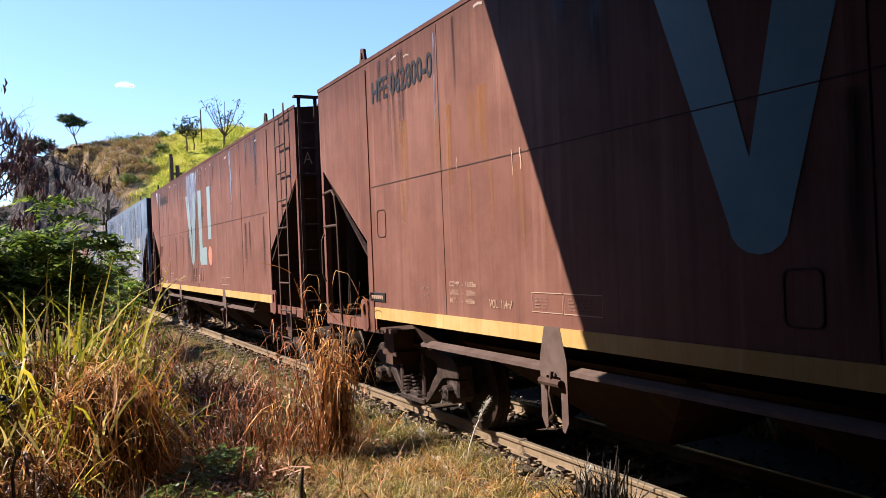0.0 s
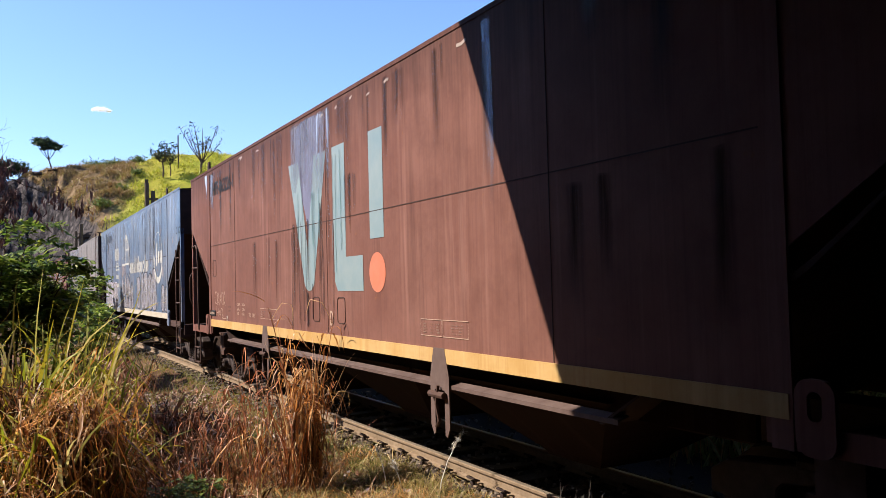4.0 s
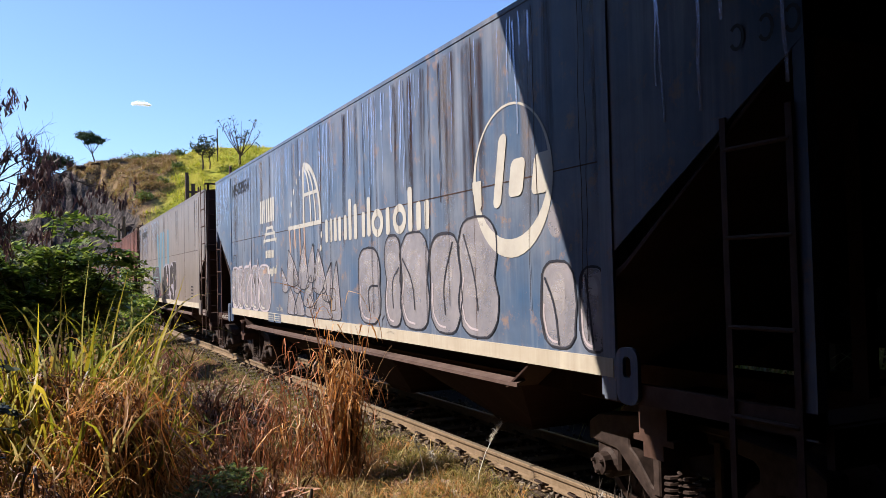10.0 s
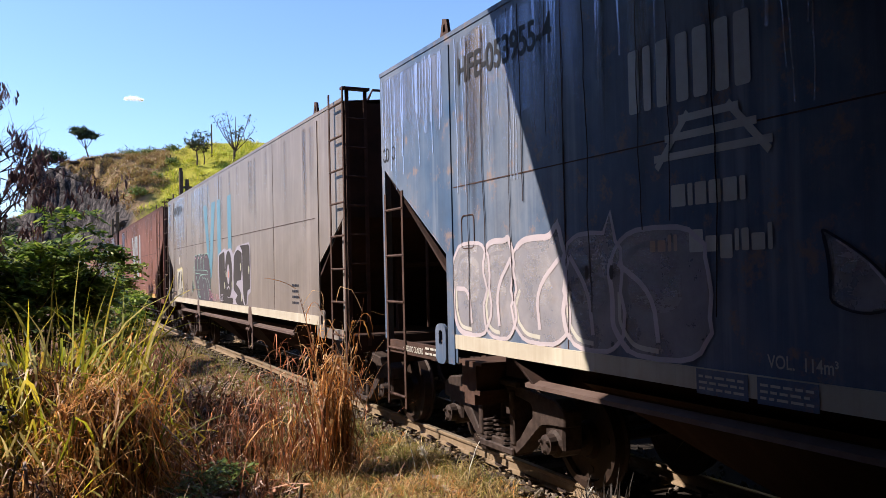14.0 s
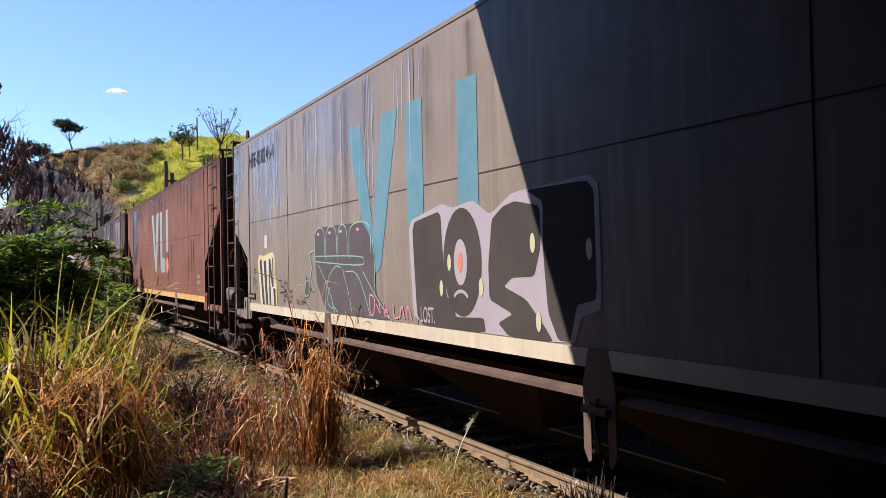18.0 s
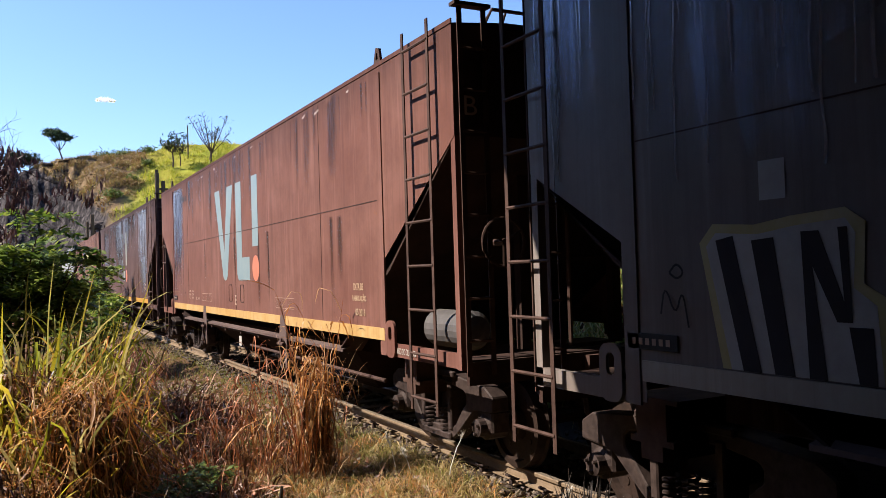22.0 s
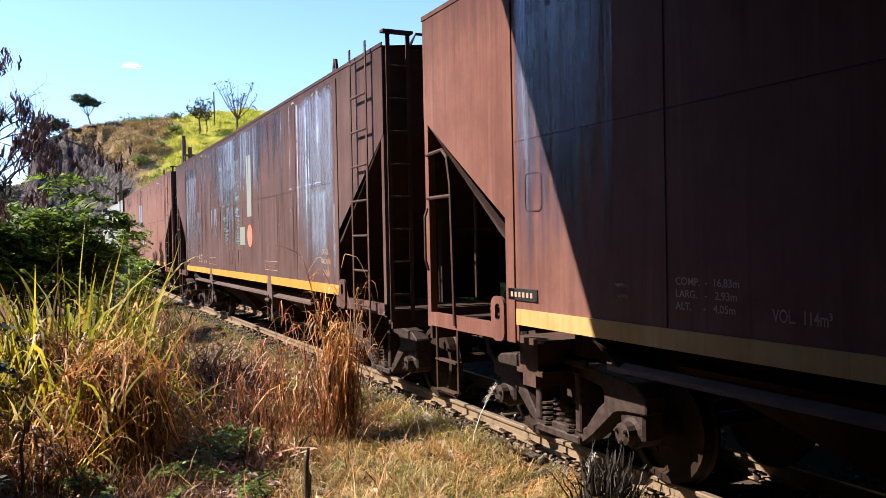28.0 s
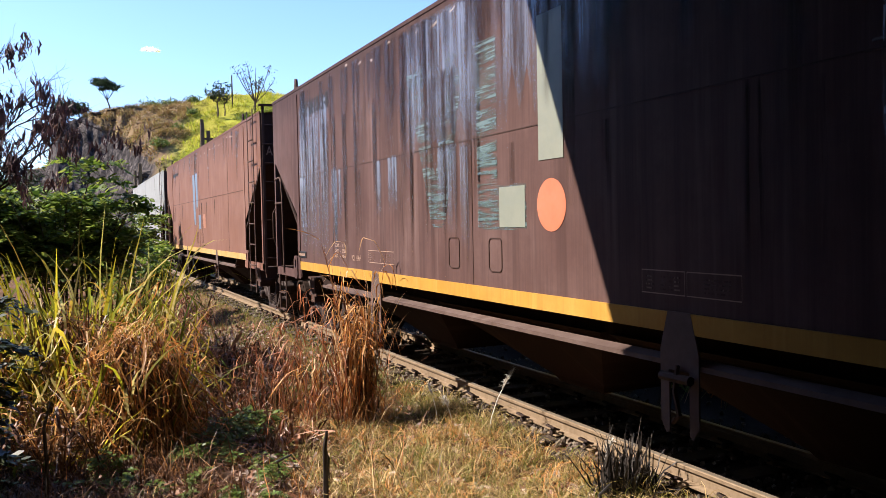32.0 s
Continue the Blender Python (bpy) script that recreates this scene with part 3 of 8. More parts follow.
def make_ground():
    def steps(*spans):
        out = []
        for a, b, s in spans:
            n = max(1, round((b - a) / s))
            out += [a + (b - a) * i / n for i in range(n)]
        return out + [spans[-1][1]]
    xs = steps((-2500, -300, 300), (-300, -60, 30), (-60, -12, 4), (-12, -3, 0.5), (-3, 9, 0.2), (9, 24, 0.5), (24, 60, 1.6), (60, 300, 16), (300, 2500, 300))
    ys = steps((-2500, -300, 300), (-300, -30, 20), (-30, 2, 2), (2, 22, 0.2), (22, 50, 0.6), (50, 105, 2.2), (105, 165, 0.6), (165, 300, 12), (300, 2500, 300))
    verts = [(x, y, height(x, y)) for y in ys for x in xs]
    w = len(xs)
    faces = [(j * w + i, j * w + i + 1, (j + 1) * w + i + 1, (j + 1) * w + i) for j in range(len(ys) - 1) for i in range(w - 1)]
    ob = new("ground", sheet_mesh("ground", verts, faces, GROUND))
    ob.data.shade_smooth()
    return tagged(ob, "dry earth with leaf litter, rising to a grassy bank and hill", "ground", kind="structure")


make_ground()


# ---- the overpass that throws the shade ----
def make_overpass():
    top = thing("overpass", "concrete road overpass above the railway track", "bridge", kind="structure")
    part("deck", boxes((-26, 40, -16, 6.44, 5.4, 6.4)), CONCRETE, top, "stained concrete deck")
    # Unseen girders, added to cut the sky light below the deck.
    for y in (5.9, 1.6, -2.7, -7.0, -11.3, -15.6):
        part("girder", boxes((-26, 40, y - 0.25, y + 0.25, 4.98, 5.396), bevel=0.03), CONCRETE, top)
    part("parapet", boxes((-26, 40, 6.1, 6.4, 6.404, 7.3)), CONCRETE, top)
    part("parapet", boxes((-26, 40, -16, -15.7, 6.404, 7.3)), CONCRETE, top)
    # Unseen side wall, added to block sky light from the shaded wagons.
    part("abutment", boxes((-3.2, -2.4, -16, 5.6, -0.6, 4.976)), CONCRETE, top)
    for y in (5.85, -2.75, -11.35):
        part("pillar", boxes((7.05, 7.55, y - 0.2, y + 0.3, -0.6, 4.976), bevel=0.03), CONCRETE, top)
    # Unseen wall, added to close the space behind the camera against light.
    part("end_wall", boxes((-26, 40, -16.6, -16.004, -0.6, 6.4)), CONCRETE, top)
    return top


make_overpass()


# ---- track ----
def make_track():
    prof = [(-0.065, -0.14), (0.065, -0.14), (0.065, -0.128), (0.012, -0.112), (0.010, -0.045), (0.032, -0.032), (0.034, -0.006), (0.026, 0), (-0.026, 0), (-0.034, -0.006), (-0.032, -0.032), (-0.010, -0.045), (-0.012, -0.112), (-0.065, -0.128)]
    line = [(TRACK, -60), (TRACK, 58)] + [(TRACK - 120 * (1 - math.cos(a)), 58 + 120 * math.sin(a)) for a in [0.05 * k for k in range(1, 14)]]
    for sgn in (-1, 1):
        bm = bmesh.new()
        rows = []
        for x, y in line:
            rows.append([bm.verts.new((x + sgn * GAUGE / 2 + u, y, v)) for u, v in prof])
        for a, b in zip(rows, rows[1:]):
            for i in range(len(prof)):
                bm.faces.new((a[i], a[(i + 1) % len(prof)], b[(i + 1) % len(prof)], b[i]))
        rail = part("rail", bm, RAIL)
        tagged(rail, "rusty steel rail with a worn bright head", "rail", "rails of the track", "structure")
        bm = bmesh.new()
        box(bm, TRACK + sgn * GAUGE / 2 - 0.024, TRACK + sgn * GAUGE / 2 + 0.024, -60, 58, -0.002, 0.002)
        part("rail_head", bm, RAIL_TOP, rail, "worn bright running surface")
    ties = thing("sleepers", "weathered wooden sleepers half sunk in ballast", "sleepers", kind="structure")
    tie = sheet_box("sleeper", (-1.0, 1.0, -0.11, 0.11, -0.13, 0.0), 0.012)
    plate = sheet_box("rail_plate", (-0.14, 0.14, -0.085, 0.085, 0, 0.016), 0.004)
    clip = bmesh.new()
    pipe(clip, [(0.02, -0.05, 0.02), (0.05, -0.075, 0.05), (0.10, -0.07, 0.075), (0.135, -0.03, 0.085), (0.14, 0.02, 0.085), (0.115, 0.065, 0.075), (0.07, 0.07, 0.055), (0.04, 0.045, 0.045), (0.05, 0.0, 0.04), (0.09, -0.01, 0.03)], 0.012, 5)
    lathe(clip, [(0.0, 0.03), (0.035, 0.03), (0.05, 0.018)], 6, "z", (0.09, 0.0, 0.0))
    clip_me = bpy.data.meshes.new("rail_clip")
    clip.to_mesh(clip_me)
    clip.free()
    for k in range(112):
        y = -4.0 + 0.56 * k + rng.uniform(-0.03, 0.03)
        part("sleeper", tie, SLEEPER, ties, at=pose(TRACK + rng.uniform(-0.05, 0.05), y, -0.155 + rng.uniform(-0.012, 0.008), 0, 0, rng.uniform(-1.5, 1.5)))
        if y < 32:
            for sgn in (-1, 1):
                x = TRACK + sgn * GAUGE / 2
                part("rail_plate", plate, RAIL, ties, at=pose(x, y, -0.152))
                if y < 20:
                    part("rail_clip", clip_me, CAST, ties, at=pose(x - 0.04, y, -0.14, 0, 0, 180 + rng.uniform(-8, 8)))
                    if sgn < 0:
                        part("rail_clip", clip_me, CAST, ties, at=pose(x + 0.04, y, -0.14, 0, 0, rng.uniform(-8, 8)))


def sheet_box(name, dims, bevel):
    bm = box(bmesh.new(), *dims, bevel=bevel)
    bmesh.ops.recalc_face_normals(bm, faces=bm.faces)
    me = bpy.data.meshes.new(name)
    bm.to_mesh(me)
    bm.free()
    return me


make_track()


# ---- wagons ----
TOP, SILL, LOW, HIGH = 4.07, 1.08, 2.05, 3.07   # side sheet: top edge, bottom edge, ends of the slanted cut
NEAR = -1.465
store = {}


def shared(key, build):
    """The mesh of a part that several wagons have alike."""
    if key not in store:
        bm = build()
        bmesh.ops.recalc_face_normals(bm, faces=bm.faces)
        me = bpy.data.meshes.new(key[0])
        bm.to_mesh(me)
        bm.free()
        store[key] = me
    return store[key]


def side_outline(s, e, low, high):
    return [(-e, TOP), (-e, high), (-s, low), (-s, SILL), (-s + 0.17, SILL), (-s + 0.17, 1.215), (s - 0.17, 1.215), (s - 0.17, SILL), (s, SILL), (s, low), (e, high), (e, TOP)]


def side_sheet(x, s, e, low, high):
    bm = bmesh.new()
    return slab(bm, side_outline(s, e, low, high), x - 0.004, x + 0.004)


def ladder(wagon, name, a, b, z0, z1, first, step, rungs, label="", flat=0.022, cap=None):
    """A ladder of two flat stiles and round rungs between plan points a and b."""
    (xa, ya), (xb, yb) = a, b
    along = Vector((xb - xa, yb - ya, 0)).normalized() * flat
    thick = Vector((-along.y, along.x, 0)).normalized() * 0.006

    def stiles():
        bm = bmesh.new()
        for x, y in (a, b):
            p = abs(along.x) + abs(thick.x)
            q = abs(along.y) + abs(thick.y)
            box(bm, x - p, x + p, y - q, y + q, z0, z1)
        if cap:
            box(bm, min(xa, xb) - 0.08, max(xa, xb) + 0.04, ya - 0.07, ya + 0.03, z1, z1 + 0.03)
        return bm

    def rod():
        bm = bmesh.new()
        bar(bm, (xa, ya, 0), (xb, yb, 0), 0.014, 6)
        return bm

    top = part(name, shared((name, a, b, z0, z1), stiles), STEEL, wagon, label)
    for k in range(rungs):
        part("rung", shared(("rung", a, b), rod), STEEL, top, at=Matrix.Translation((0, 0, first + step * k)))
    return top


def letters(text, width, tall, name, bold=0.0):
    """Upright lettering as a thin mesh: width along -y, height along z, its lower corner at the origin."""
    cu = bpy.data.curves.new(name, "FONT")
    cu.body, cu.extrude, cu.fill_mode = text, 0.001, "FRONT"
    cu.space_line = 1.15
    cu.offset = bold
    ob = bpy.data.objects.new(name, cu)
    scene.collection.objects.link(ob)
    bpy.context.view_layer.update()
    me = bpy.data.meshes.new_from_object(ob.evaluated_get(bpy.context.evaluated_depsgraph_get()))
    bpy.data.objects.remove(ob)
    me.name = name
    me.materials.clear()
    co = np.array([v.co[:] for v in me.vertices])
    lo, hi = co.min(0), co.max(0)
    for v in me.vertices:
        u, w = (v.co.x - lo[0]) / (hi[0] - lo[0]), (v.co.y - lo[1]) / (hi[1] - lo[1])
        v.co = (-0.001, -u * width, w * tall)
    me.update()
    return me


layer = itertools.count()


def skin(lift):
    """Each painted layer lies a hair above the ones before it."""
    return NEAR - 0.004 - 0.0015 * lift - 0.00012 * (next(layer) % 12)


def eased(p, times, closed, cut=0.25):
    """Cut the corners of a line again and again until it runs smoothly."""
    for _ in range(times):
        q = []
        for i in range(len(p) if closed else len(p) - 1):
            a, b = p[i], p[(i + 1) % len(p)]
            q += [tuple((1 - cut) * u + cut * v for u, v in zip(a, b)), tuple(cut * u + (1 - cut) * v for u, v in zip(a, b))]
        p = q if closed else [p[0]] + q + [p[-1]]
    return p


def decal(name, wagon, outline, material, lift=1, label=""):
    """A painted shape on the near side, a skin thicker than the sheet under it."""
    bm = bmesh.new()
    x = skin(lift)
    if name == "graffiti_shape" and len(outline) < 20:
        outline = eased(outline, 2, True, 0.09)
    f = bm.faces.new([bm.verts.new((x, y, z)) for y, z in outline])
    f.normal_update()
    bmesh.ops.triangulate(bm, faces=[f], ngon_method="EAR_CLIP")
    return part(name, bm, material, wagon, label)


def stroke(name, wagon, pts, wide, material, lift=2, label="", closed=False):
    """A painted line of even width along points."""
    bm = bmesh.new()
    x = skin(lift)
    if name.startswith("graffiti") and len(pts) < 20:
        pts = eased(pts, 2, closed)
    p = [Vector((y, z)) for y, z in pts]
    if closed:
        p.append(p[0])
    rows = []
    for i, q in enumerate(p):
        a = p[i - 1] if i else (p[-2] if closed else p[0])
        b = p[i + 1] if i + 1 < len(p) else (p[1] if closed else p[-1])
        d = (b - a).normalized()
        nn = Vector((-d.y, d.x)) * wide / 2
        rows.append([bm.verts.new((x, *(q + nn))), bm.verts.new((x, *(q - nn)))])
    for a, b in zip(rows, rows[1:]):
        bm.faces.new((a[0], a[1], b[1], b[0]))
    return part(name, bm, material, wagon, label)


def write(name, wagon, text, y, z, width, tall, material, lift=3, label=""):
    me = letters(text, width, tall, name, 0.02 if name == "wagon_number" else 0.012)
    return part(name, me, material, wagon, label, at=Matrix.Translation((skin(lift), y, z)))


def bars(name, wagon, y, z, width, tall, rows, material, lift=3, label=""):
    """Unreadable writing as plain bars."""
    bm = bmesh.new()
    r = random.Random(int(1000 * (y + z)))
    x = skin(lift)
    for k in range(rows):
        zz = z + tall * (k + 0.2) / rows
        h = tall * 0.42 / rows
        u = 0
        while u < width * 0.95:
            w = r.uniform(0.1, 0.24) * width
            w = min(w, width - u)
            vs = [bm.verts.new((x, y - u - a * w, zz + b * h)) for a, b in ((0, 0), (1, 0), (1, 1), (0, 1))]
            bm.faces.new(vs)
            u += w + 0.05 * width
    return part(name, bm, material, wagon, label)


def bogie(wagon, y, key):
    top = part("bogie", shared(("bogie_bolster",), lambda: boxes((-0.75, 0.75, -0.22, 0.22, 0.45, 0.72), (-0.2, 0.2, -0.2, 0.2, 0.72, 0.9), bevel=0.02)), CAST, wagon, "cast steel three-piece bogie", at=pose(0, y, 0))

    def frame_mesh():
        bm = bmesh.new()
        pts = [(-1.12, 0.58), (-1.12, 0.72), (-0.98, 0.80), (-0.40, 0.86), (0.40, 0.86), (0.98, 0.80), (1.12, 0.72), (1.12, 0.58), (0.78, 0.56), (0.46, 0.30), (0.34, 0.22), (-0.34, 0.22), (-0.46, 0.30), (-0.78, 0.56)]
        hole = [(-0.62, 0.60), (-0.62, 0.68), (-0.58, 0.72), (-0.30, 0.76), (0.30, 0.76), (0.58, 0.72), (0.62, 0.68), (0.62, 0.60), (0.54, 0.54), (0.38, 0.36), (0.28, 0.32), (-0.28, 0.32), (-0.38, 0.36), (-0.54, 0.54)]
        ring(bm, pts, hole, -0.09, 0.09)
        box(bm, -0.11, 0.11, -0.34, -0.26, 0.30, 0.80)
        box(bm, -0.11, 0.11, 0.26, 0.34, 0.30, 0.80)
        box(bm, -0.14, -0.09, -0.45, 0.45, 0.84, 0.90)
        box(bm, -0.12, 0.10, -0.32, 0.32, 0.20, 0.27)
        bmesh.ops.bevel(bm, geom=bm.edges[:], offset=0.012, segments=1, affect="EDGES")
        return bm

    def spring():
        bm = bmesh.new()
        pts = [(0.055 * math.cos(0.9 * k), 0.055 * math.sin(0.9 * k), 0.27 + 0.0062 * k) for k in range(36)]
        return pipe(bm, pts, 0.014, 5)

    def journal():
        bm = bmesh.new()
        box(bm, -0.10, 0.10, -0.14, 0.14, 0.36, 0.58, 0.02)
        lathe(bm, [(-0.2, 0.05), (-0.19, 0.085), (-0.12, 0.09), (-0.1, 0.12), (0.1, 0.12)], 14, "x", (0, 0, 0.42))
        for k in range(3):
            a = math.tau * k / 3 + 0.5
            lathe(bm, [(-0.225, 0.012), (-0.19, 0.02)], 6, "x", (0, 0.055 * math.cos(a), 0.42 + 0.055 * math.sin(a)))
        return bm

    for sx in (-1, 1):
        sf = part("side_frame", shared(("side_frame",), frame_mesh), CAST, top, at=pose(sx * 0.86, 0, 0, 0, 0, 0 if sx < 0 else 180))
        for yy in (-0.17, -0.06, 0.06, 0.17):
            part("spring", shared(("spring",), spring), CAST, top, at=pose(sx * (0.93 if yy in (-0.17, 0.17) else 0.86), yy, 0))
        for yy in (-0.92, 0.92):
            part("axle_box", shared(("axle_box",), journal), CAST, top, at=pose(sx * 0.82, yy, 0, 0, 0, 0 if sx < 0 else 180))

    def wheelset():
        bm = bmesh.new()
        lathe(bm, [(-0.9, 0.06), (0.9, 0.06)], 10)
        for sx in (-1, 1):
            a = [(0.45, 0.12), (0.45, 0.15), (0.475, 0.17), (0.475, 0.36), (0.466, 0.37), (0.466, 0.445), (0.49, 0.452), (0.508, 0.426), (0.60, 0.420), (0.603, 0.36), (0.56, 0.345), (0.56, 0.17), (0.62, 0.14), (0.62, 0.075)]
            lathe(bm, [(sx * u, r) for u, r in a], 36)
        for k in range(4):
            t = math.tau * k / 4
            for sx in (-0.563, 0.563):
                lathe(bm, [(sx - 0.004, 0.035), (sx + 0.004, 0.035)], 8, "x", (0, 0.26 * math.cos(t), 0.26 * math.sin(t)))
        return bm

    def bolster_end(sx):
        """The body bolster's end: a web between flanges, with a foot that overhangs the side frame."""
        bm = bmesh.new()
        prof = [(-0.24, 1.06), (-0.24, 1.03), (-0.14, 1.03), (-0.14, 0.80), (-0.20, 0.80), (-0.20, 0.76), (-0.10, 0.76), (-0.10, 0.66), (0.10, 0.66), (0.10, 0.76), (0.20, 0.76), (0.20, 0.80), (0.14, 0.80), (0.14, 1.03), (0.24, 1.03), (0.24, 1.06)]
        a, b = sorted((sx * 0.55, sx * 1.24))
        return slab(bm, prof, a, b)
    for sx in (-1, 1):
        part("body_bolster", shared(("body_bolster", sx), lambda: bolster_end(sx)), STEEL, top)

    for yy in (-0.92, 0.92):
        w = part("wheelset", shared(("wheelset",), wheelset), WHEEL, top, "worn steel wheels on an axle", at=pose(0, yy, 0.42))
        wheels.append(w)
    for yy in (-0.47, 0.47):
        part("brake_beam", shared(("brake_beam",), lambda: boxes((-0.7, 0.7, -0.03, 0.03, 0.34, 0.42), bevel=0.01)), STEEL, top, at=pose(0, yy, 0))
        for xx in (-0.56, 0.56):
            part("brake_shoe", shared(("brake_shoe",), lambda: boxes((-0.06, 0.06, -0.035, 0.035, 0.25, 0.56), bevel=0.01)), STEEL, top, at=pose(xx, yy * 1.02, 0))
    return top


wheels = []
wagons = []


def make_wagon(k, paint, stripe, label, s=6.30, e=7.86, low=LOW, high=HIGH, front="ladder", rear="grab", shift=0.0, hopper=HOPPER, bracket=True):
    w = thing("hopper_wagon", label, "hopper wagon", "wagons of the train")
    w.matrix_basis = pose(TRACK, FIRST + PITCH * k + shift, 0)
    wagons.append((w, FIRST + PITCH * k + shift))
    key = (round(s, 2), round(e, 2))
    for x, nm in ((NEAR, "near"), (-NEAR, "far")):
        sg = -1 if x < 0 else 1
        part("side_sheet", shared(("side_sheet", nm, *key), lambda: side_sheet(x, s, e, low, high)), paint, w)
        part("top_chord", shared(("top_chord", nm, *key), lambda: boxes((min(x, x + sg * 0.012), max(x, x + sg * 0.012), -e - 0.01, e + 0.01, TOP - 0.03, TOP + 0.012))), paint, w)
        part("side_sill", shared(("side_sill", nm, *key), lambda: boxes((min(x, x + sg * 0.022), max(x, x + sg * 0.022), -s + 0.02, s - 0.16, 1.21, 1.335))), stripe, w, "painted stripe along the sill")
        for sy in (-1, 1):
            part("side_post", shared(("side_post", nm, *key, sy), lambda: boxes((min(x, x + sg * 0.016), max(x, x + sg * 0.016), min(sy * s, sy * (s - 0.13)), max(sy * s, sy * (s - 0.13)), SILL - 0.02, TOP - 0.1))), paint, w)
            part("corner_post", shared(("corner_post", nm, *key, sy), lambda: boxes((min(x, x - sg * 0.07), max(x, x - sg * 0.07), min(sy * e, sy * (e - 0.075)), max(sy * e, sy * (e - 0.075)), 1.05, high + 0.12))), paint, w)
            part("end_sill_bar", shared(("end_sill_bar", nm, *key, sy), lambda: boxes((min(x, x - sg * 0.05), max(x, x - sg * 0.05), min(sy * (s - 0.02), sy * e), max(sy * (s - 0.02), sy * e), 1.06, 1.19))), STEEL if k == 2 else paint, w)

            def lug_plate():
                bm = bmesh.new()
                y = sy * (s + 0.13)
                return ring(bm, rounded(y - 0.11, y + 0.11, 1.05, 1.42, 0.08), rounded(y - 0.04, y + 0.04, 1.22, 1.36, 0.035), x + sg * 0.004, x + sg * 0.03)
            part("jacking_lug", shared(("jacking_lug", nm, *key, sy), lug_plate), paint, w)

            def roof_lug():
                bm = bmesh.new()
                y = sy * (s - 0.05)
                return ring(bm, [(y - 0.09, TOP), (y - 0.05, TOP + 0.15), (y + 0.03, TOP + 0.17), (y + 0.09, TOP)], [(y - 0.03, TOP + 0.04), (y - 0.02, TOP + 0.11), (y + 0.01, TOP + 0.11), (y + 0.03, TOP + 0.04)], x - sg * 0.02, x + sg * 0.01)
            part("roof_lug", shared(("roof_lug", nm, *key, sy), roof_lug), STEEL, w)
        if x < 0 or True:
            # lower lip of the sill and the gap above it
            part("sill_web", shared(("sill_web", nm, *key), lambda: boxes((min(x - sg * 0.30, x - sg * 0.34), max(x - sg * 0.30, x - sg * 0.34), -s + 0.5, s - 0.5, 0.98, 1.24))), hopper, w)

            def lip():
                bm = bmesh.new()
                pts = [(x - sg * 0.085, 1.052), (x + sg * 0.004, 1.030), (x + sg * 0.004, 0.998), (x - sg * 0.006, 0.998), (x - sg * 0.006, 1.018), (x - sg * 0.085, 1.040)]
                y0, y1 = (-s + 1.3, s - 1.3)
                a = [bm.verts.new((u, y0, v)) for u, v in pts]
                b = [bm.verts.new((u, y1, v)) for u, v in pts]
                for i in range(6):
                    bm.faces.new((a[i], a[(i + 1) % 6], b[(i + 1) % 6], b[i]))
                bm.faces.new(a)
                bm.faces.new(b[::-1])
                return bm
            part("sill_lip", shared(("sill_lip", nm, *key), lip), SILL_DUST, w, "thin dusty lower lip")
    # weld seams on the near side
    x = NEAR
    part("weld_seam", shared(("weld_seam", *key), lambda: boxes((x - 0.008, x - 0.003, -s + 0.15, s - 0.15, 2.658, 2.667))), SEAM, w)
    for y in (-4.35, 0.1, 4.4):
        part("weld_seam", shared(("weld_seam_up", y), lambda: boxes((x - 0.008, x - 0.003, y - 0.0035, y + 0.0035, 1.34, TOP - 0.06))), SEAM, w)
    for y, z0 in () if k == 3 else ((0.5, 1.47), (-0.33, 1.47), (s - 0.42, 2.1)):
        part("inspection_frame", shared(("inspection_frame", y, z0), lambda: ring(bmesh.new(), rounded(y - 0.12, y + 0.12, z0, z0 + 0.30, 0.05), rounded(y - 0.111, y + 0.111, z0 + 0.009, z0 + 0.291, 0.043), x - 0.010, x - 0.004)), SEAM, w, "welded frame of an inspection hatch")

    # roof, ends, hopper slopes
    def roof():
        bm = bmesh.new()
        prof = [(-1.46, TOP - 0.02), (-0.9, TOP + 0.035), (0, TOP + 0.05), (0.9, TOP + 0.035), (1.46, TOP - 0.02)]
        a = [bm.verts.new((u, -e + 0.01, v)) for u, v in prof]
        b = [bm.verts.new((u, e - 0.01, v)) for u, v in prof]
        for i in range(4):
            bm.faces.new((a[i], a[i + 1], b[i + 1], b[i]))
        return bm
    part("roof", shared(("roof", *key), roof), paint, w)
    for sy in (-1, 1):
        def slope():
            bm = bmesh.new()
            pts = [(sy * (e - 0.02), TOP - 0.03), (sy * (e - 0.02), high + 0.02), (sy * (s + 0.1), low - 0.12), (sy * (s - 1.5), 0.98), (sy * (s - 1.46), 0.98), (sy * (s + 0.14), low - 0.05), (sy * (e + 0.0), high + 0.0), (sy * (e + 0.0), TOP - 0.03)]
            return slab(bm, pts, -1.46, 1.46)
        # Sheet, platform, beam and strut carry the gap's shade in their colour.
        part("slope_sheet", shared(("slope_sheet", *key, sy), slope), END_SHADE, w, "sloping end sheet, dark for the shade between wagons")
        part("end_platform", shared(("end_platform", *key, sy), lambda: boxes((-1.40, 1.40, min(sy * (e - 0.30), sy * e), max(sy * (e - 0.30), sy * e), 1.10, 1.13))), END_SHADE, w)
        part("draft_sill", shared(("draft_sill", *key, sy), lambda: boxes((-0.2, 0.2, min(sy * (s - 2.4), sy * (e + 0.12)), max(sy * (s - 2.4), sy * (e + 0.12)), 0.72, 1.096))), STEEL, w)
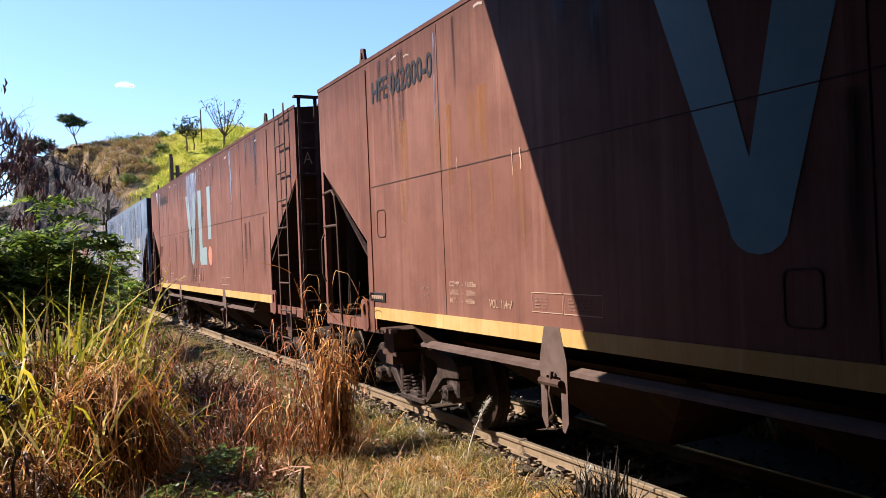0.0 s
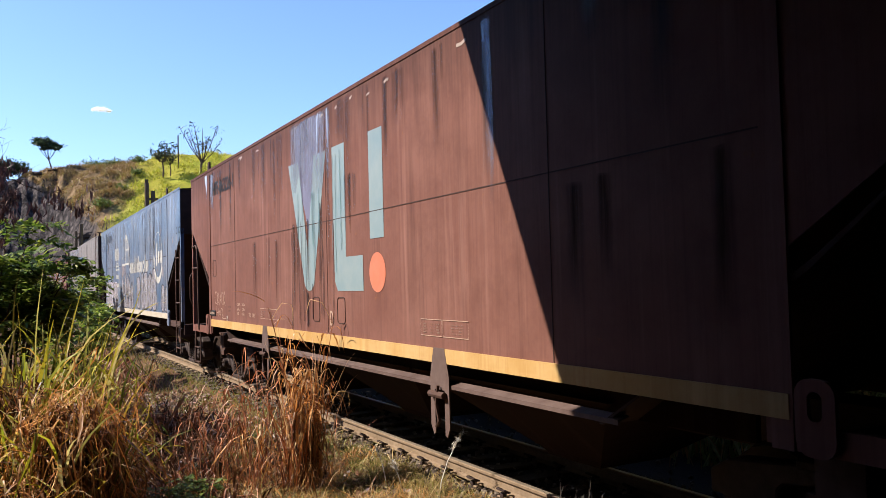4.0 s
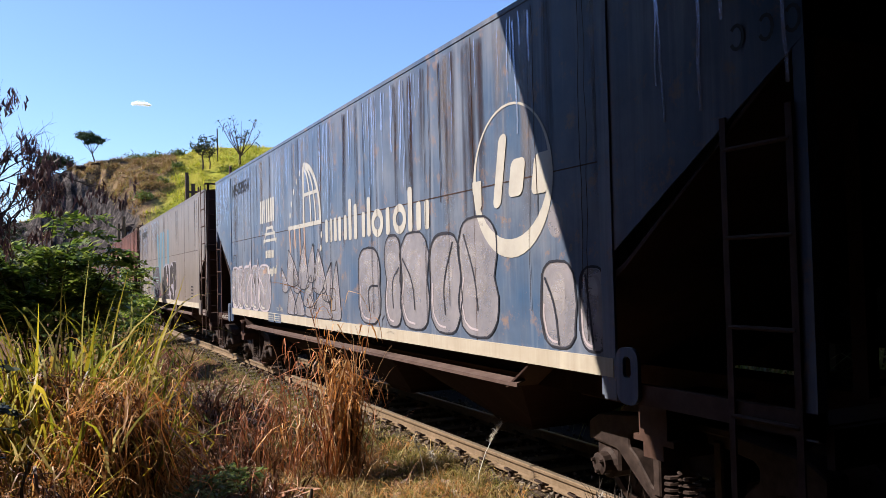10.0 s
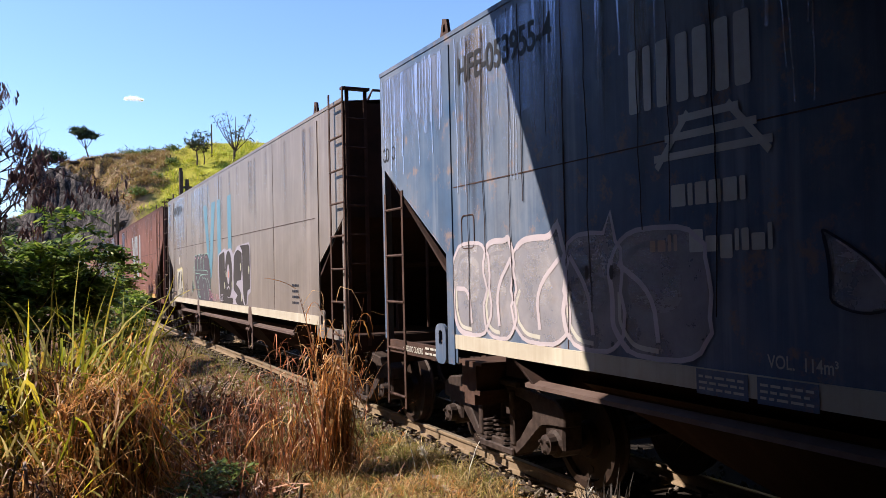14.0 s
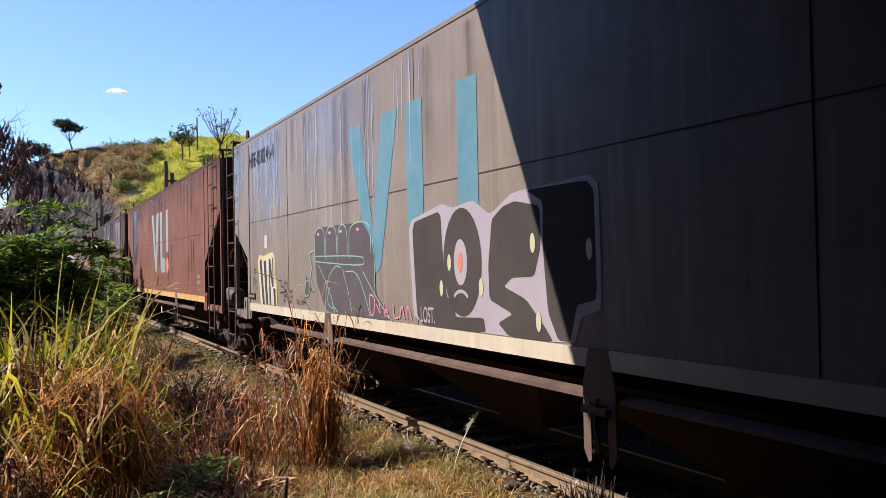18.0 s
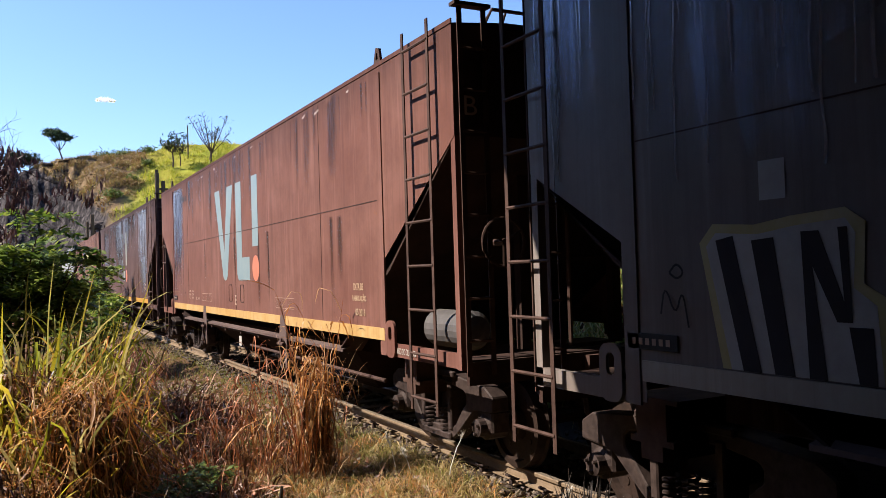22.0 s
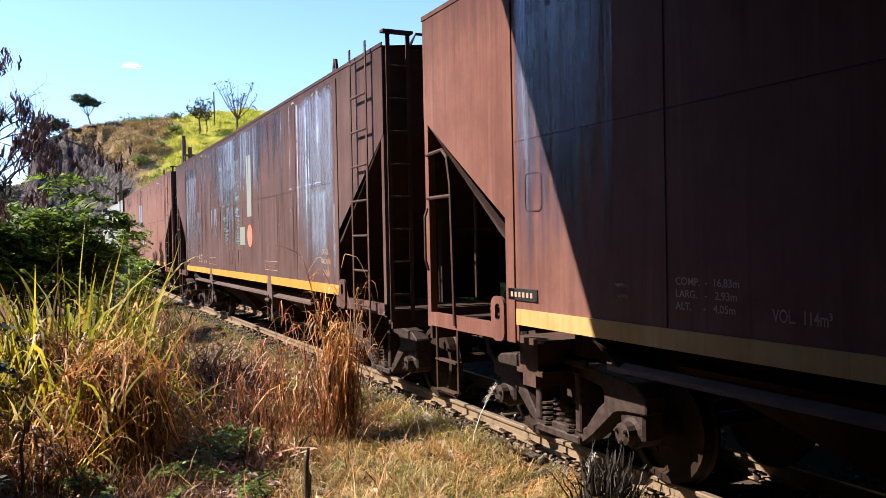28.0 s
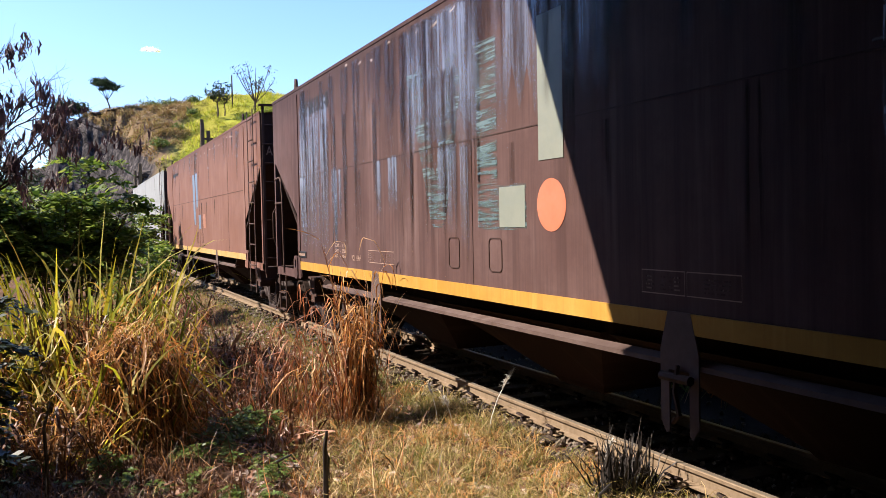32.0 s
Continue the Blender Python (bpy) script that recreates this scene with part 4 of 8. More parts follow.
        part("end_beam", shared(("end_beam", *key, sy), lambda: boxes((-1.42, 1.42, min(sy * (e + 0.004), sy * (e + 0.05)), max(sy * (e + 0.004), sy * (e + 0.05)), 0.92, 1.12))), END_SHADE, w)

        def strut():
            bm = bmesh.new()
            for u in (-0.55, 0.55):
                box(bm, u - 0.05, u + 0.05, sy * (e - 0.42) - 0.05, sy * (e - 0.42) + 0.05, 1.145, high - 0.1)
            bar(bm, (-0.5, sy * (e - 0.42), 2.0), (0.5, sy * (e - 0.42), 2.0), 0.03, 8)
            return bm
        part("end_strut", shared(("end_strut", *key, sy), strut), END_SHADE, w)

        def coupler():
            bm = bmesh.new()
            y0, y1 = sy * (e + 0.1), sy * (e + 0.42)
            box(bm, -0.09, 0.09, min(y0, y1), max(y0, y1), 0.76, 0.92, 0.02)
            box(bm, -0.15, 0.13, min(sy * (e + 0.36), sy * (e + 0.56)), max(sy * (e + 0.36), sy * (e + 0.56)), 0.70, 0.98, 0.04)
            pipe(bm, [(-0.25, sy * (e + 0.05), 0.85), (-0.27, sy * (e + 0.15), 0.6), (-0.2, sy * (e + 0.32), 0.38), (-0.1, sy * (e + 0.5), 0.42)], 0.03, 6)
            return bm
        part("coupler", shared(("coupler", *key, sy), coupler), CAST, w)

    # hopper bottoms
    for y in (-3.1, 0.0, 3.1):
        def trough():
            bm = bmesh.new()
            rings = [[bm.verts.new(p) for p in ((-a, y - b, z), (a, y - b, z), (a, y + b, z), (-a, y + b, z))] for a, b, z in ((1.22, 1.5, 1.06), (0.42, 0.42, 0.36), (0.38, 0.36, 0.30))]
            for a, b in zip(rings, rings[1:]):
                for i in range(4):
                    bm.faces.new((a[i], a[(i + 1) % 4], b[(i + 1) % 4], b[i]))
            bm.faces.new(rings[-1])
            bm.faces.new(rings[0][::-1])
            return bm
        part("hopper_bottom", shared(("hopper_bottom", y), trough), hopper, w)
    # hanging brackets with the gate lever
    if bracket:
        for y in (-2.68, 2.68):
            def hanger():
                bm = bmesh.new()
                x0, x1 = NEAR - 0.024, NEAR - 0.012
                slab(bm, [(y - 0.10, 1.34), (y + 0.10, 1.34), (y + 0.17, 1.1), (y + 0.17, 0.66), (y + 0.12, 0.58), (y + 0.09, 0.60), (y + 0.09, 0.98), (y - 0.09, 0.98), (y - 0.09, 0.60), (y - 0.12, 0.58), (y - 0.17, 0.66), (y - 0.17, 1.1)], x0, x1)
                return bm
            hg = part("gate_bracket", shared(("gate_bracket", y), hanger), SILL_DUST, w, "hanging steel bracket of the gate lever")

            def lever():
                bm = bmesh.new()
                bar(bm, (NEAR - 0.05, y - 0.13, 0.94), (NEAR - 0.05, y + 0.13, 0.94), 0.03, 8)
                pipe(bm, [(NEAR - 0.05, y - 0.02, 1.02), (NEAR - 0.06, y, 0.86), (NEAR - 0.05, y - 0.03, 0.72), (NEAR - 0.04, y + 0.04, 0.66)], 0.016, 5)
                return bm
            part("lever", shared(("lever", y), lever), STEEL, hg)
    # ends: ladders, rails, steps
    for sy, style in ((-1, front), (1, rear)):
        y0 = sy * (s + 0.70)
        if style == "ladder":
            for side in (NEAR - 0.07, -NEAR + 0.07):
                ladder(w, "ladder", (side, sy * (s + 0.70)), (side, sy * (s + 1.22)), 0.62, TOP + 0.10, 0.74, (TOP - 0.82) / 8, 9, "steel side ladder")
            ladder(w, "end_ladder", (-1.42, sy * (e + 0.06)), (-1.18, sy * (e + 0.06)), 1.0, TOP + 0.10, 1.3, 0.36, 8, "", 0.024, True)
        elif style == "short":
            ladder(w, "short_ladder", (NEAR - 0.01, sy * (e - 0.55)), (NEAR - 0.01, sy * (e - 0.1)), 0.5, 2.75, 0.62, 0.4875, 5, "short corner ladder")
        else:
            def grab():
                bm = bmesh.new()
                x0 = NEAR - 0.01
                pipe(bm, [(x0, sy * (e - 0.06), 2.72), (x0, sy * (e - 0.4), 2.74), (x0, sy * (e - 0.5), 2.66), (x0, sy * (e - 0.56), 2.4), (x0, sy * (e - 0.6), 1.1)], 0.018, 6)
                bar(bm, (x0, sy * (e - 0.06), 2.3), (x0, sy * (e - 0.56), 2.3), 0.018, 6)
                pipe(bm, [(x0 - 0.02, sy * (e - 0.1), 2.2), (x0 - 0.06, sy * (e - 0.12), 2.12), (x0 - 0.06, sy * (e - 0.12), 1.7), (x0 - 0.02, sy * (e - 0.1), 1.6)], 0.013, 6)
                return bm
            part("grab_rail", shared(("grab_rail", *key, sy), grab), STEEL, w, "bent steel grab rail")

            def foot():
                """A stirrup of bent bar with two treads."""
                bm = bmesh.new()
                y0, y1 = sy * (e - 0.16), sy * (e - 0.6)
                pipe(bm, [(NEAR + 0.02, y0, 1.08), (NEAR + 0.02, y0, 0.47), (NEAR + 0.02, y0 + (y1 - y0) * 0.08, 0.44), (NEAR + 0.02, y1 - (y1 - y0) * 0.08, 0.44), (NEAR + 0.02, y1, 0.47), (NEAR + 0.02, y1, 1.08)], 0.016, 6)
                box(bm, NEAR - 0.01, NEAR + 0.06, min(y0, y1), max(y0, y1), 0.74, 0.755)
                box(bm, NEAR - 0.01, NEAR + 0.06, min(y0, y1) + 0.03, max(y0, y1) - 0.03, 0.455, 0.468)
                return bm
            part("step", shared(("step", *key, sy), foot), STEEL, w)
    # brake staff, roof-end rail, air tank, pipes
    part("brake_staff", shared(("brake_staff", *key), lambda: bar(bmesh.new(), (-0.4, -e - 0.12, 1.2), (-0.4, -e - 0.12, TOP + 0.34), 0.022, 6)), STEEL, w)

    def rail():
        bm = bmesh.new()
        for xx in (-0.9, -0.3):
            bar(bm, (xx, -e + 0.10, TOP), (xx, -e + 0.0, TOP + 0.14), 0.012, 5)
        pipe(bm, [(-1.1, -e + 0.05, TOP + 0.02), (-1.05, -e, TOP + 0.14), (-0.2, -e, TOP + 0.14), (-0.15, -e + 0.05, TOP + 0.02)], 0.018, 5)
        return bm
    part("roof_rail", shared(("roof_rail", *key), rail), STEEL, w)
    if k == 4:
        def tank():
            bm = bmesh.new()
            return lathe(bm, [(-0.42, 0.06), (-0.40, 0.14), (-0.34, 0.185), (0.34, 0.185), (0.40, 0.14), (0.42, 0.06)], 20, "y", (NEAR + 0.42, -e + 0.85, 1.34))
        part("air_tank", shared(("air_tank", *key), tank), TANK, w, "grey air tank on the end platform")

    if k in (1, 4, 6):
        write_end(w, "B" if k == 4 else "A", -e - 0.006)
    if k == 4:
        def handwheel():
            bm = bmesh.new()
            c = Vector((NEAR + 0.36, -e - 0.16, 2.14))
            ringpts = [c + Vector((0.21 * math.cos(math.tau * q / 20), 0, 0.21 * math.sin(math.tau * q / 20))) for q in range(21)]
            pipe(bm, ringpts, 0.014, 6)
            for q in range(3):
                a = math.tau * q / 3 + 0.5
                bar(bm, c, c + Vector((0.2 * math.cos(a), 0, 0.2 * math.sin(a))), 0.011, 5)
            bar(bm, c + Vector((0, -0.03, 0)), c + Vector((0, 0.17, 0)), 0.03, 8)
            return bm
        part("handbrake_wheel", shared(("handbrake_wheel", *key), handwheel), STEEL, w, "spoked steel handbrake wheel")

    def pipes():
        bm = bmesh.new()
        bar(bm, (NEAR + 0.06, -2.4, 0.97), (NEAR + 0.06, 3.0, 0.97), 0.022, 6)
        bar(bm, (NEAR + 0.10, -6.0, 0.76), (NEAR + 0.10, -0.4, 0.76), 0.022, 6)
        for q in range(5):
            box(bm, NEAR + 0.03, NEAR + 0.09, -2.3 + 1.15 * q - 0.03, -2.3 + 1.15 * q + 0.03, 0.93, 1.04)
        return bm
    if k == 4:
        part("brake_pipe", shared(("brake_pipe", *key), pipes), STEEL, w)
    for sy in (-1, 1):
        bogie(w, sy * (s + 0.06), key)
    return w


def write_end(w, text, y):
    """One painted letter on the end sheet, facing along the track."""
    me = letters(text, 0.13, 0.17, "lettering")
    for v in me.vertices:
        v.co = (-v.co.y, 0, v.co.z)
    part("lettering", me, WHITE_THIN, w, at=Matrix.Translation((NEAR + 0.10, y, 3.25)))


def logo(w, paint, dot, dy=0.0, bang=True, foot=True):
    """The painted logo: a wedge, an angle, a bar and a round dot."""
    z0, z1 = 1.84, 3.50
    wedge = [(1.62, z1), (1.22, z1), (0.90, 2.35), (0.62, z1), (0.20, z1), (0.66, 2.0)] + oval(0.86, 2.0, 0.2, 0.16, 8, 180, 360)[1:-1] + [(1.06, 2.0)]
    decal("logo_wedge", w, [(y + dy, z) for y, z in wedge], paint, 2)
    angle = [(0.0, z1), (-0.39, z1), (-0.39, 2.22), (-0.87, 2.22), (-0.87, z0), (-0.12, z0), (-0.03, 1.95)] if foot else [(0.0, z1), (-0.37, z1), (-0.37, 2.3), (0.0, 2.3)]
    decal("logo_angle", w, [(y + dy, z) for y, z in angle], paint, 2)
    if bang:
        decal("logo_bar", w, [(y + dy, z) for y, z in ((-1.07, z1), (-1.42, z1), (-1.42, 2.38), (-1.07, 2.38))], paint, 2)
    if dot:
        decal("logo_dot", w, oval(-1.24 + dy, 2.03, 0.205, 0.205, 32), dot, 2)


def data_block(w, s, text=WHITE_THIN, front=True):
    """The painted data: size, volume, boxes of small writing."""
    write("lettering", w, "COMP.  -  16,83m\nLARG.   -   2,93m\nALT.     -   4,05m", s - 1.98, 1.45, 0.50, 0.20, text)
    bars("small_writing", w, s - 1.35, 1.48, 0.22, 0.14, 2, FAINT)
    write("lettering", w, "VOL.  114m³", s - 2.70, 1.44, 0.36, 0.07, text)
    for y in (s - 3.35, -2.32):
        stroke("data_frame", w, [(y, 1.44), (y - 0.40, 1.44), (y - 0.40, 1.585), (y, 1.585)], 0.007, text, 3, closed=True)
        stroke("data_frame", w, [(y - 0.42, 1.44), (y - 0.86, 1.44), (y - 0.86, 1.585), (y - 0.42, 1.585)], 0.007, text, 3, closed=True)
        bars("small_writing", w, y - 0.04, 1.46, 0.32, 0.10, 4, FAINT)
        bars("small_writing", w, y - 0.47, 1.46, 0.34, 0.10, 4, FAINT)


def number(w, y, text, material=BLACK, width=1.5, tall=0.24):
    write("wagon_number", w, text, y, 3.56, width, tall, material)


w1 = make_wagon(0, BROWN, YELLOW, "rust-brown hopper wagon with pale blue logo and yellow sill stripe", shift=-0.1)
w2 = make_wagon(1, BROWN, YELLOW, "brown hopper wagon with aqua logo and orange dot, dark runs", shift=-0.1)
w3 = make_wagon(2, BLUE, CREAM, "faded blue hopper wagon with white logos and washed-out graffiti", front="short", rear="short", bracket=False)
w4 = make_wagon(3, GREY, CREAM, "grey hopper wagon with large black and lilac graffiti", s=6.75, e=7.75, high=2.6, rear="ladder", shift=0.1)
w5 = make_wagon(4, BROWN, YELLOW, "brown hopper wagon with clean aqua logo and orange dot", shift=0.05)
w6 = make_wagon(5, BROWN_DARK, AMBER, "dark weathered brown hopper wagon with scraped logo", shift=0.05)
w7 = make_wagon(6, BROWN_PALE, YELLOW, "faded red-brown hopper wagon with blue logo shapes", shift=0.05)
w8 = make_wagon(7, PALE, CREAM, "pale grey hopper wagon with plain sides", shift=0.05)
for w in (w1, w2, w5, w6):
    data_block(w, 6.30)
number(w1, 6.0, "HFE 062800-0")
number(w2, 5.95, "HFE-063226-1")
number(w3, 6.0, "HFE-053955-4")
number(w4, 6.55, "HFE-058248-4")
bars("wagon_number", w5, 5.95, 3.56, 1.5, 0.24, 1, BLACK)
number(w6, 6.0, "HFE 061012-8")
logo(w1, SKYBLUE, None, -0.1)
logo(w2, AQUA, ORANGE, -0.12)
logo(w4, POWDER, None, 0.3, foot=False)
logo(w5, AQUA, ORANGE, 0.0)
logo(w6, AQUA_OLD, ORANGE, 0.0)
decal("logo_bar", w6, [(-1.07, 3.50), (-1.42, 3.50), (-1.42, 2.38), (-1.07, 2.38)], AQUA_WORN, 3)
stroke("logo_line", w6, [(-0.2, 2.6), (-0.2, 1.86)], 0.36, AQUA_OLD, 4)
decal("logo_angle", w6, [(-0.42, 2.2), (-0.85, 2.2), (-0.85, 1.86), (-0.42, 1.86)], AQUA_WORN, 3)


# ---- plants ----
def strips(name, pts, wide, side, material):
    """Many leaf strips as one mesh: pts (n, k, 3), half widths (n, k), side directions (n, 3)."""
    n, k, _ = pts.shape
    off = side[:, None, :] * wide[:, :, None]
    v = np.stack([pts - off, pts + off], 2).reshape(-1, 3)
    base = (np.arange(n) * k * 2)[:, None] + (np.arange(k - 1) * 2)[None, :]
    f = np.stack([base, base + 1, base + 3, base + 2], -1).reshape(-1, 4)
    me = bpy.data.meshes.new(name)
    me.vertices.add(len(v))
    me.vertices.foreach_set("co", v.astype(np.float32).ravel())
    me.loops.add(f.size)
    me.loops.foreach_set("vertex_index", f.astype(np.int32).ravel())
    me.polygons.add(len(f))
    me.polygons.foreach_set("loop_start", np.arange(0, f.size, 4, dtype=np.int32))
    me.materials.append(material)
    me.update(calc_edges=True)
    return me


def arcs(g, base, length, lean, droop, k=6, width=0.008, wander=0.06):
    """Arching blades from base points: they rise with a lean and droop towards the tip."""
    n = len(base)
    az = g.uniform(0, math.tau, n)
    d = np.stack([np.cos(az), np.sin(az), np.zeros(n)], 1)
    ang = np.abs(g.normal(0, 1, n)) * lean
    pts = [base]
    step = length / (k - 1)
    for j in range(1, k):
        a = ang + droop * (j / (k - 1)) ** 2
        w = g.normal(0, wander, (n, 3)) * step[:, None]
        pts.append(pts[-1] + (d * np.sin(a)[:, None] + np.array([0, 0, 1.0]) * np.cos(a)[:, None]) * step[:, None] + w)
    pts = np.stack(pts, 1)
    taper = np.array([0.7, 1.0, 1.0, 0.85, 0.6, 0.12]) if k == 6 else np.linspace(1, 0.12, k)
    wide = (width * g.uniform(0.6, 1.4, n))[:, None] * taper[None, :]
    turn = az + math.pi / 2 + g.normal(0, 0.5, n)
    side = np.stack([np.cos(turn), np.sin(turn), g.normal(0, 0.2, n)], 1)
    return pts, wide, side


def rooted(g, n, cx, cy, rx, ry):
    a, r = g.uniform(0, math.tau, n), np.sqrt(g.uniform(0, 1, n))
    x, y = cx + rx * r * np.cos(a), cy + ry * r * np.sin(a)
    return np.array([(p, q, height(p, q) - 0.02) for p, q in zip(x, y)])


def clump(name, label, seed, cx, cy, rx, ry, layers):
    """A grass clump; each layer: part, blades, length, spread of length, lean, droop, half width, material."""
    g = np.random.default_rng(seed)
    z = height(cx, cy)
    top = thing(name, label, "grass clump", "grass clumps beside the track", at=pose(cx, cy, z))
    for nm, n, length, spread, lean, droop, width, material in layers:
        base = rooted(g, n, cx, cy, rx, ry)
        L = np.clip(g.normal(length, spread, n), length * 0.3, length * 1.5)
        dr = np.abs(g.normal(droop, droop * 0.5, n))
        tangled = nm in ("dead_leaves", "curled_leaves")
        p, w, s = arcs(g, base, L, lean, dr, 8 if tangled else 6, width, 0.30 if tangled else 0.10)
        p = p - np.array([cx, cy, z])
        o = part(nm, strips(nm, p, w, s, material), material, top)
        o["kind"] = "stuff"
    return top


def field(name, label, seed, n, x0, x1, y0, y1, length, lean, droop, width, material, keep=None, k=4):
    """Low growth over a stretch of ground, as one object."""
    g = np.random.default_rng(seed)
    x, y = g.uniform(x0, x1, n), g.uniform(y0, y1, n)
    if keep is not None:
        ok = np.array([keep(p, q) > g.uniform() for p, q in zip(x, y)])
        x, y = x[ok], y[ok]
    base = np.array([(p, q, height(p, q) - 0.01) for p, q in zip(x, y)])
    L = length * g.uniform(0.4, 1.5, len(x))
    p, w, s = arcs(g, base, L, lean, np.abs(g.normal(droop, 0.4, len(x))), k, width)
    return tagged(new(name, strips(name, p, w, s, material)), label, "grass", kind="stuff")


def tufts(name, label, seed, n, per, x0, x1, y0, y1, length, lean, droop, width, material):
    """Small tufts close together, as one object."""
    g = np.random.default_rng(seed)
    cx, cy = g.uniform(x0, x1, n), g.uniform(y0, y1, n)
    x = np.repeat(cx, per) + g.normal(0, 0.045, n * per)
    y = np.repeat(cy, per) + g.normal(0, 0.045, n * per)
    base = np.array([(p, q, height(p, q) - 0.01) for p, q in zip(x, y)])
    L = length * np.repeat(g.uniform(0.5, 1.3, n), per) * g.uniform(0.5, 1.2, n * per)
    p, w, s = arcs(g, base, L, lean, np.abs(g.normal(droop, 0.4, n * per)), 5, width)
    return tagged(new(name, strips(name, p, w, s, material)), label, "grass", kind="stuff")


def patch(x, y, f=0.6, z=0):
    return soft(-0.1, 0.35, noise.noise((x * f, y * f, z)))


def cane(name, label, seed, cx, cy, rx, ry, stalks, tall, layers, lean=0.10):
    """A clump of cane grass: upright stalks whose leaves rise, fold over and hang.
    Each layer: part, leaves, from and to height up the stalk, rise, hang, half width, opening, material."""
    g = np.random.default_rng(seed)
    z = height(cx, cy)
    top = thing(name, label, "grass clump", "grass clumps beside the track", at=pose(cx, cy, z))
    base = rooted(g, stalks, cx, cy, rx, ry) - np.array([cx, cy, z])
    out = base * np.array([1, 1, 0]) * 0.35 + g.normal(0, lean, (stalks, 3)) * np.array([1, 1, 0])
    rise = tall * g.uniform(0.55, 1.1, stalks)
    t = np.linspace(0, 1, 6)
    line = base[:, None, :] + out[:, None, :] * (t ** 1.6)[None, :, None] * rise[:, None, None] + np.array([0, 0, 1.0]) * (t[None, :] * rise[:, None])[:, :, None]
    line[:, 1:] += g.normal(0, 0.012, (stalks, 5, 3))
    turn = g.uniform(0, math.pi, stalks)
    side = np.stack([np.cos(turn), np.sin(turn), turn * 0], 1)
    o = part("stalks", strips("stalks", line, g.uniform(0.004, 0.009, stalks)[:, None] * np.array([1, 1, 0.9, 0.8, 0.6, 0.3]), side, WEED), WEED, top)
    o["kind"] = "stuff"
    for nm, n, f0, f1, up, hang, width, opening, material in layers:
        i = g.integers(0, stalks, n)
        f = g.uniform(f0, f1, n) * 4.999
        j = f.astype(int)
        u = (f - j)[:, None]
        a = line[i, j] * (1 - u) + line[i, j + 1] * u
        az = g.uniform(0, math.tau, n)
        d = np.stack([np.cos(az), np.sin(az), az * 0], 1)
        ang = np.abs(g.normal(opening, opening * 0.4, n))
        lu, lh = up * g.uniform(0.5, 1.5, n), hang * g.uniform(0.3, 1.35, n)
        end = np.where(g.random(n) < 0.7, g.uniform(2.5, 3.1, n), g.uniform(1.2, 2.5, n))
        pts, k = [a], 9
        for q in range(1, k):
            s = q / (k - 1)
            # rises, folds at two fifths, then hangs
            v = ang + (end - ang) * min(1, max(0, (s - 0.25) / 0.28))
            step = (lu / 3 if q <= 3 else lh / 5)[:, None]
            crinkle = g.normal(0, 0.13, (n, 3)) * step
            pts.append(pts[-1] + (d * np.sin(v)[:, None] + np.array([0, 0, 1.0]) * np.cos(v)[:, None]) * step + crinkle)
        pts = np.stack(pts, 1)
        pts[:, :, 2] = np.maximum(pts[:, :, 2], 0.02)
        wide = (width * g.uniform(0.5, 1.5, n))[:, None] * np.array([0.5, 0.8, 1, 1, 1, 0.9, 0.75, 0.5, 0.12])
        tw = az + math.pi / 2 + g.normal(0, 0.6, n)
        sd = np.stack([np.cos(tw), np.sin(tw), g.normal(0, 0.25, n)], 1)
        o = part(nm, strips(nm, pts, wide, sd, material), material, top)
        o["kind"] = "stuff"
    return top


def sheaf(top, nm, seed, n, z0, z1, r0, r1, wide, material, reach=0.6, squash=1.0, loose=0.07):
    """Dead strands that hang from the stalks and fan out towards the ground, like a tied sheaf."""
    g = np.random.default_rng(seed)
    a = g.uniform(0, math.tau, n)
    b = a + g.normal(0, 0.9, n)
    bow, kink = g.normal(0, loose, (n, 3)), np.cumsum(g.normal(0, loose * 0.16, (7, n, 3)), 0)
    ra, rb = r0 * np.sqrt(g.uniform(0, 1, n)), r1 * np.sqrt(g.uniform(0.08, 1, n))
    za = g.uniform(z0, z1, n)
    zb = za * np.clip(g.normal(1 - reach, 0.35, n), 0, 0.85)
    k = 7
    pts = []
    for q in range(k):
        t = q / (k - 1)
        part_way = t * (za - zb) / np.maximum(za, 0.01)
        u = part_way ** 0.85
        x = ra * np.cos(a) * (1 - u) + rb * np.cos(b) * u
        y = (ra * np.sin(a) * (1 - u) + rb * np.sin(b) * u) * squash
        z = za + (zb - za) * t + (0.05 * math.sin(math.pi * min(1, 3 * t)) if t < 0.34 else 0)
        pts.append(np.stack([x, y, z], 1) + bow * math.sin(math.pi * t) + kink[q])
    w = (wide * g.uniform(0.5, 1.5, n))[:, None] * np.array([0.6, 1, 1, 0.95, 0.85, 0.6, 0.15])
    tw = g.uniform(0, math.pi, n)
    sd = np.stack([np.cos(tw), np.sin(tw), g.normal(0, 0.15, n)], 1)
    o = part(nm, strips(nm, np.stack(pts, 1), w, sd, material), material, top)
    o["kind"] = "stuff"


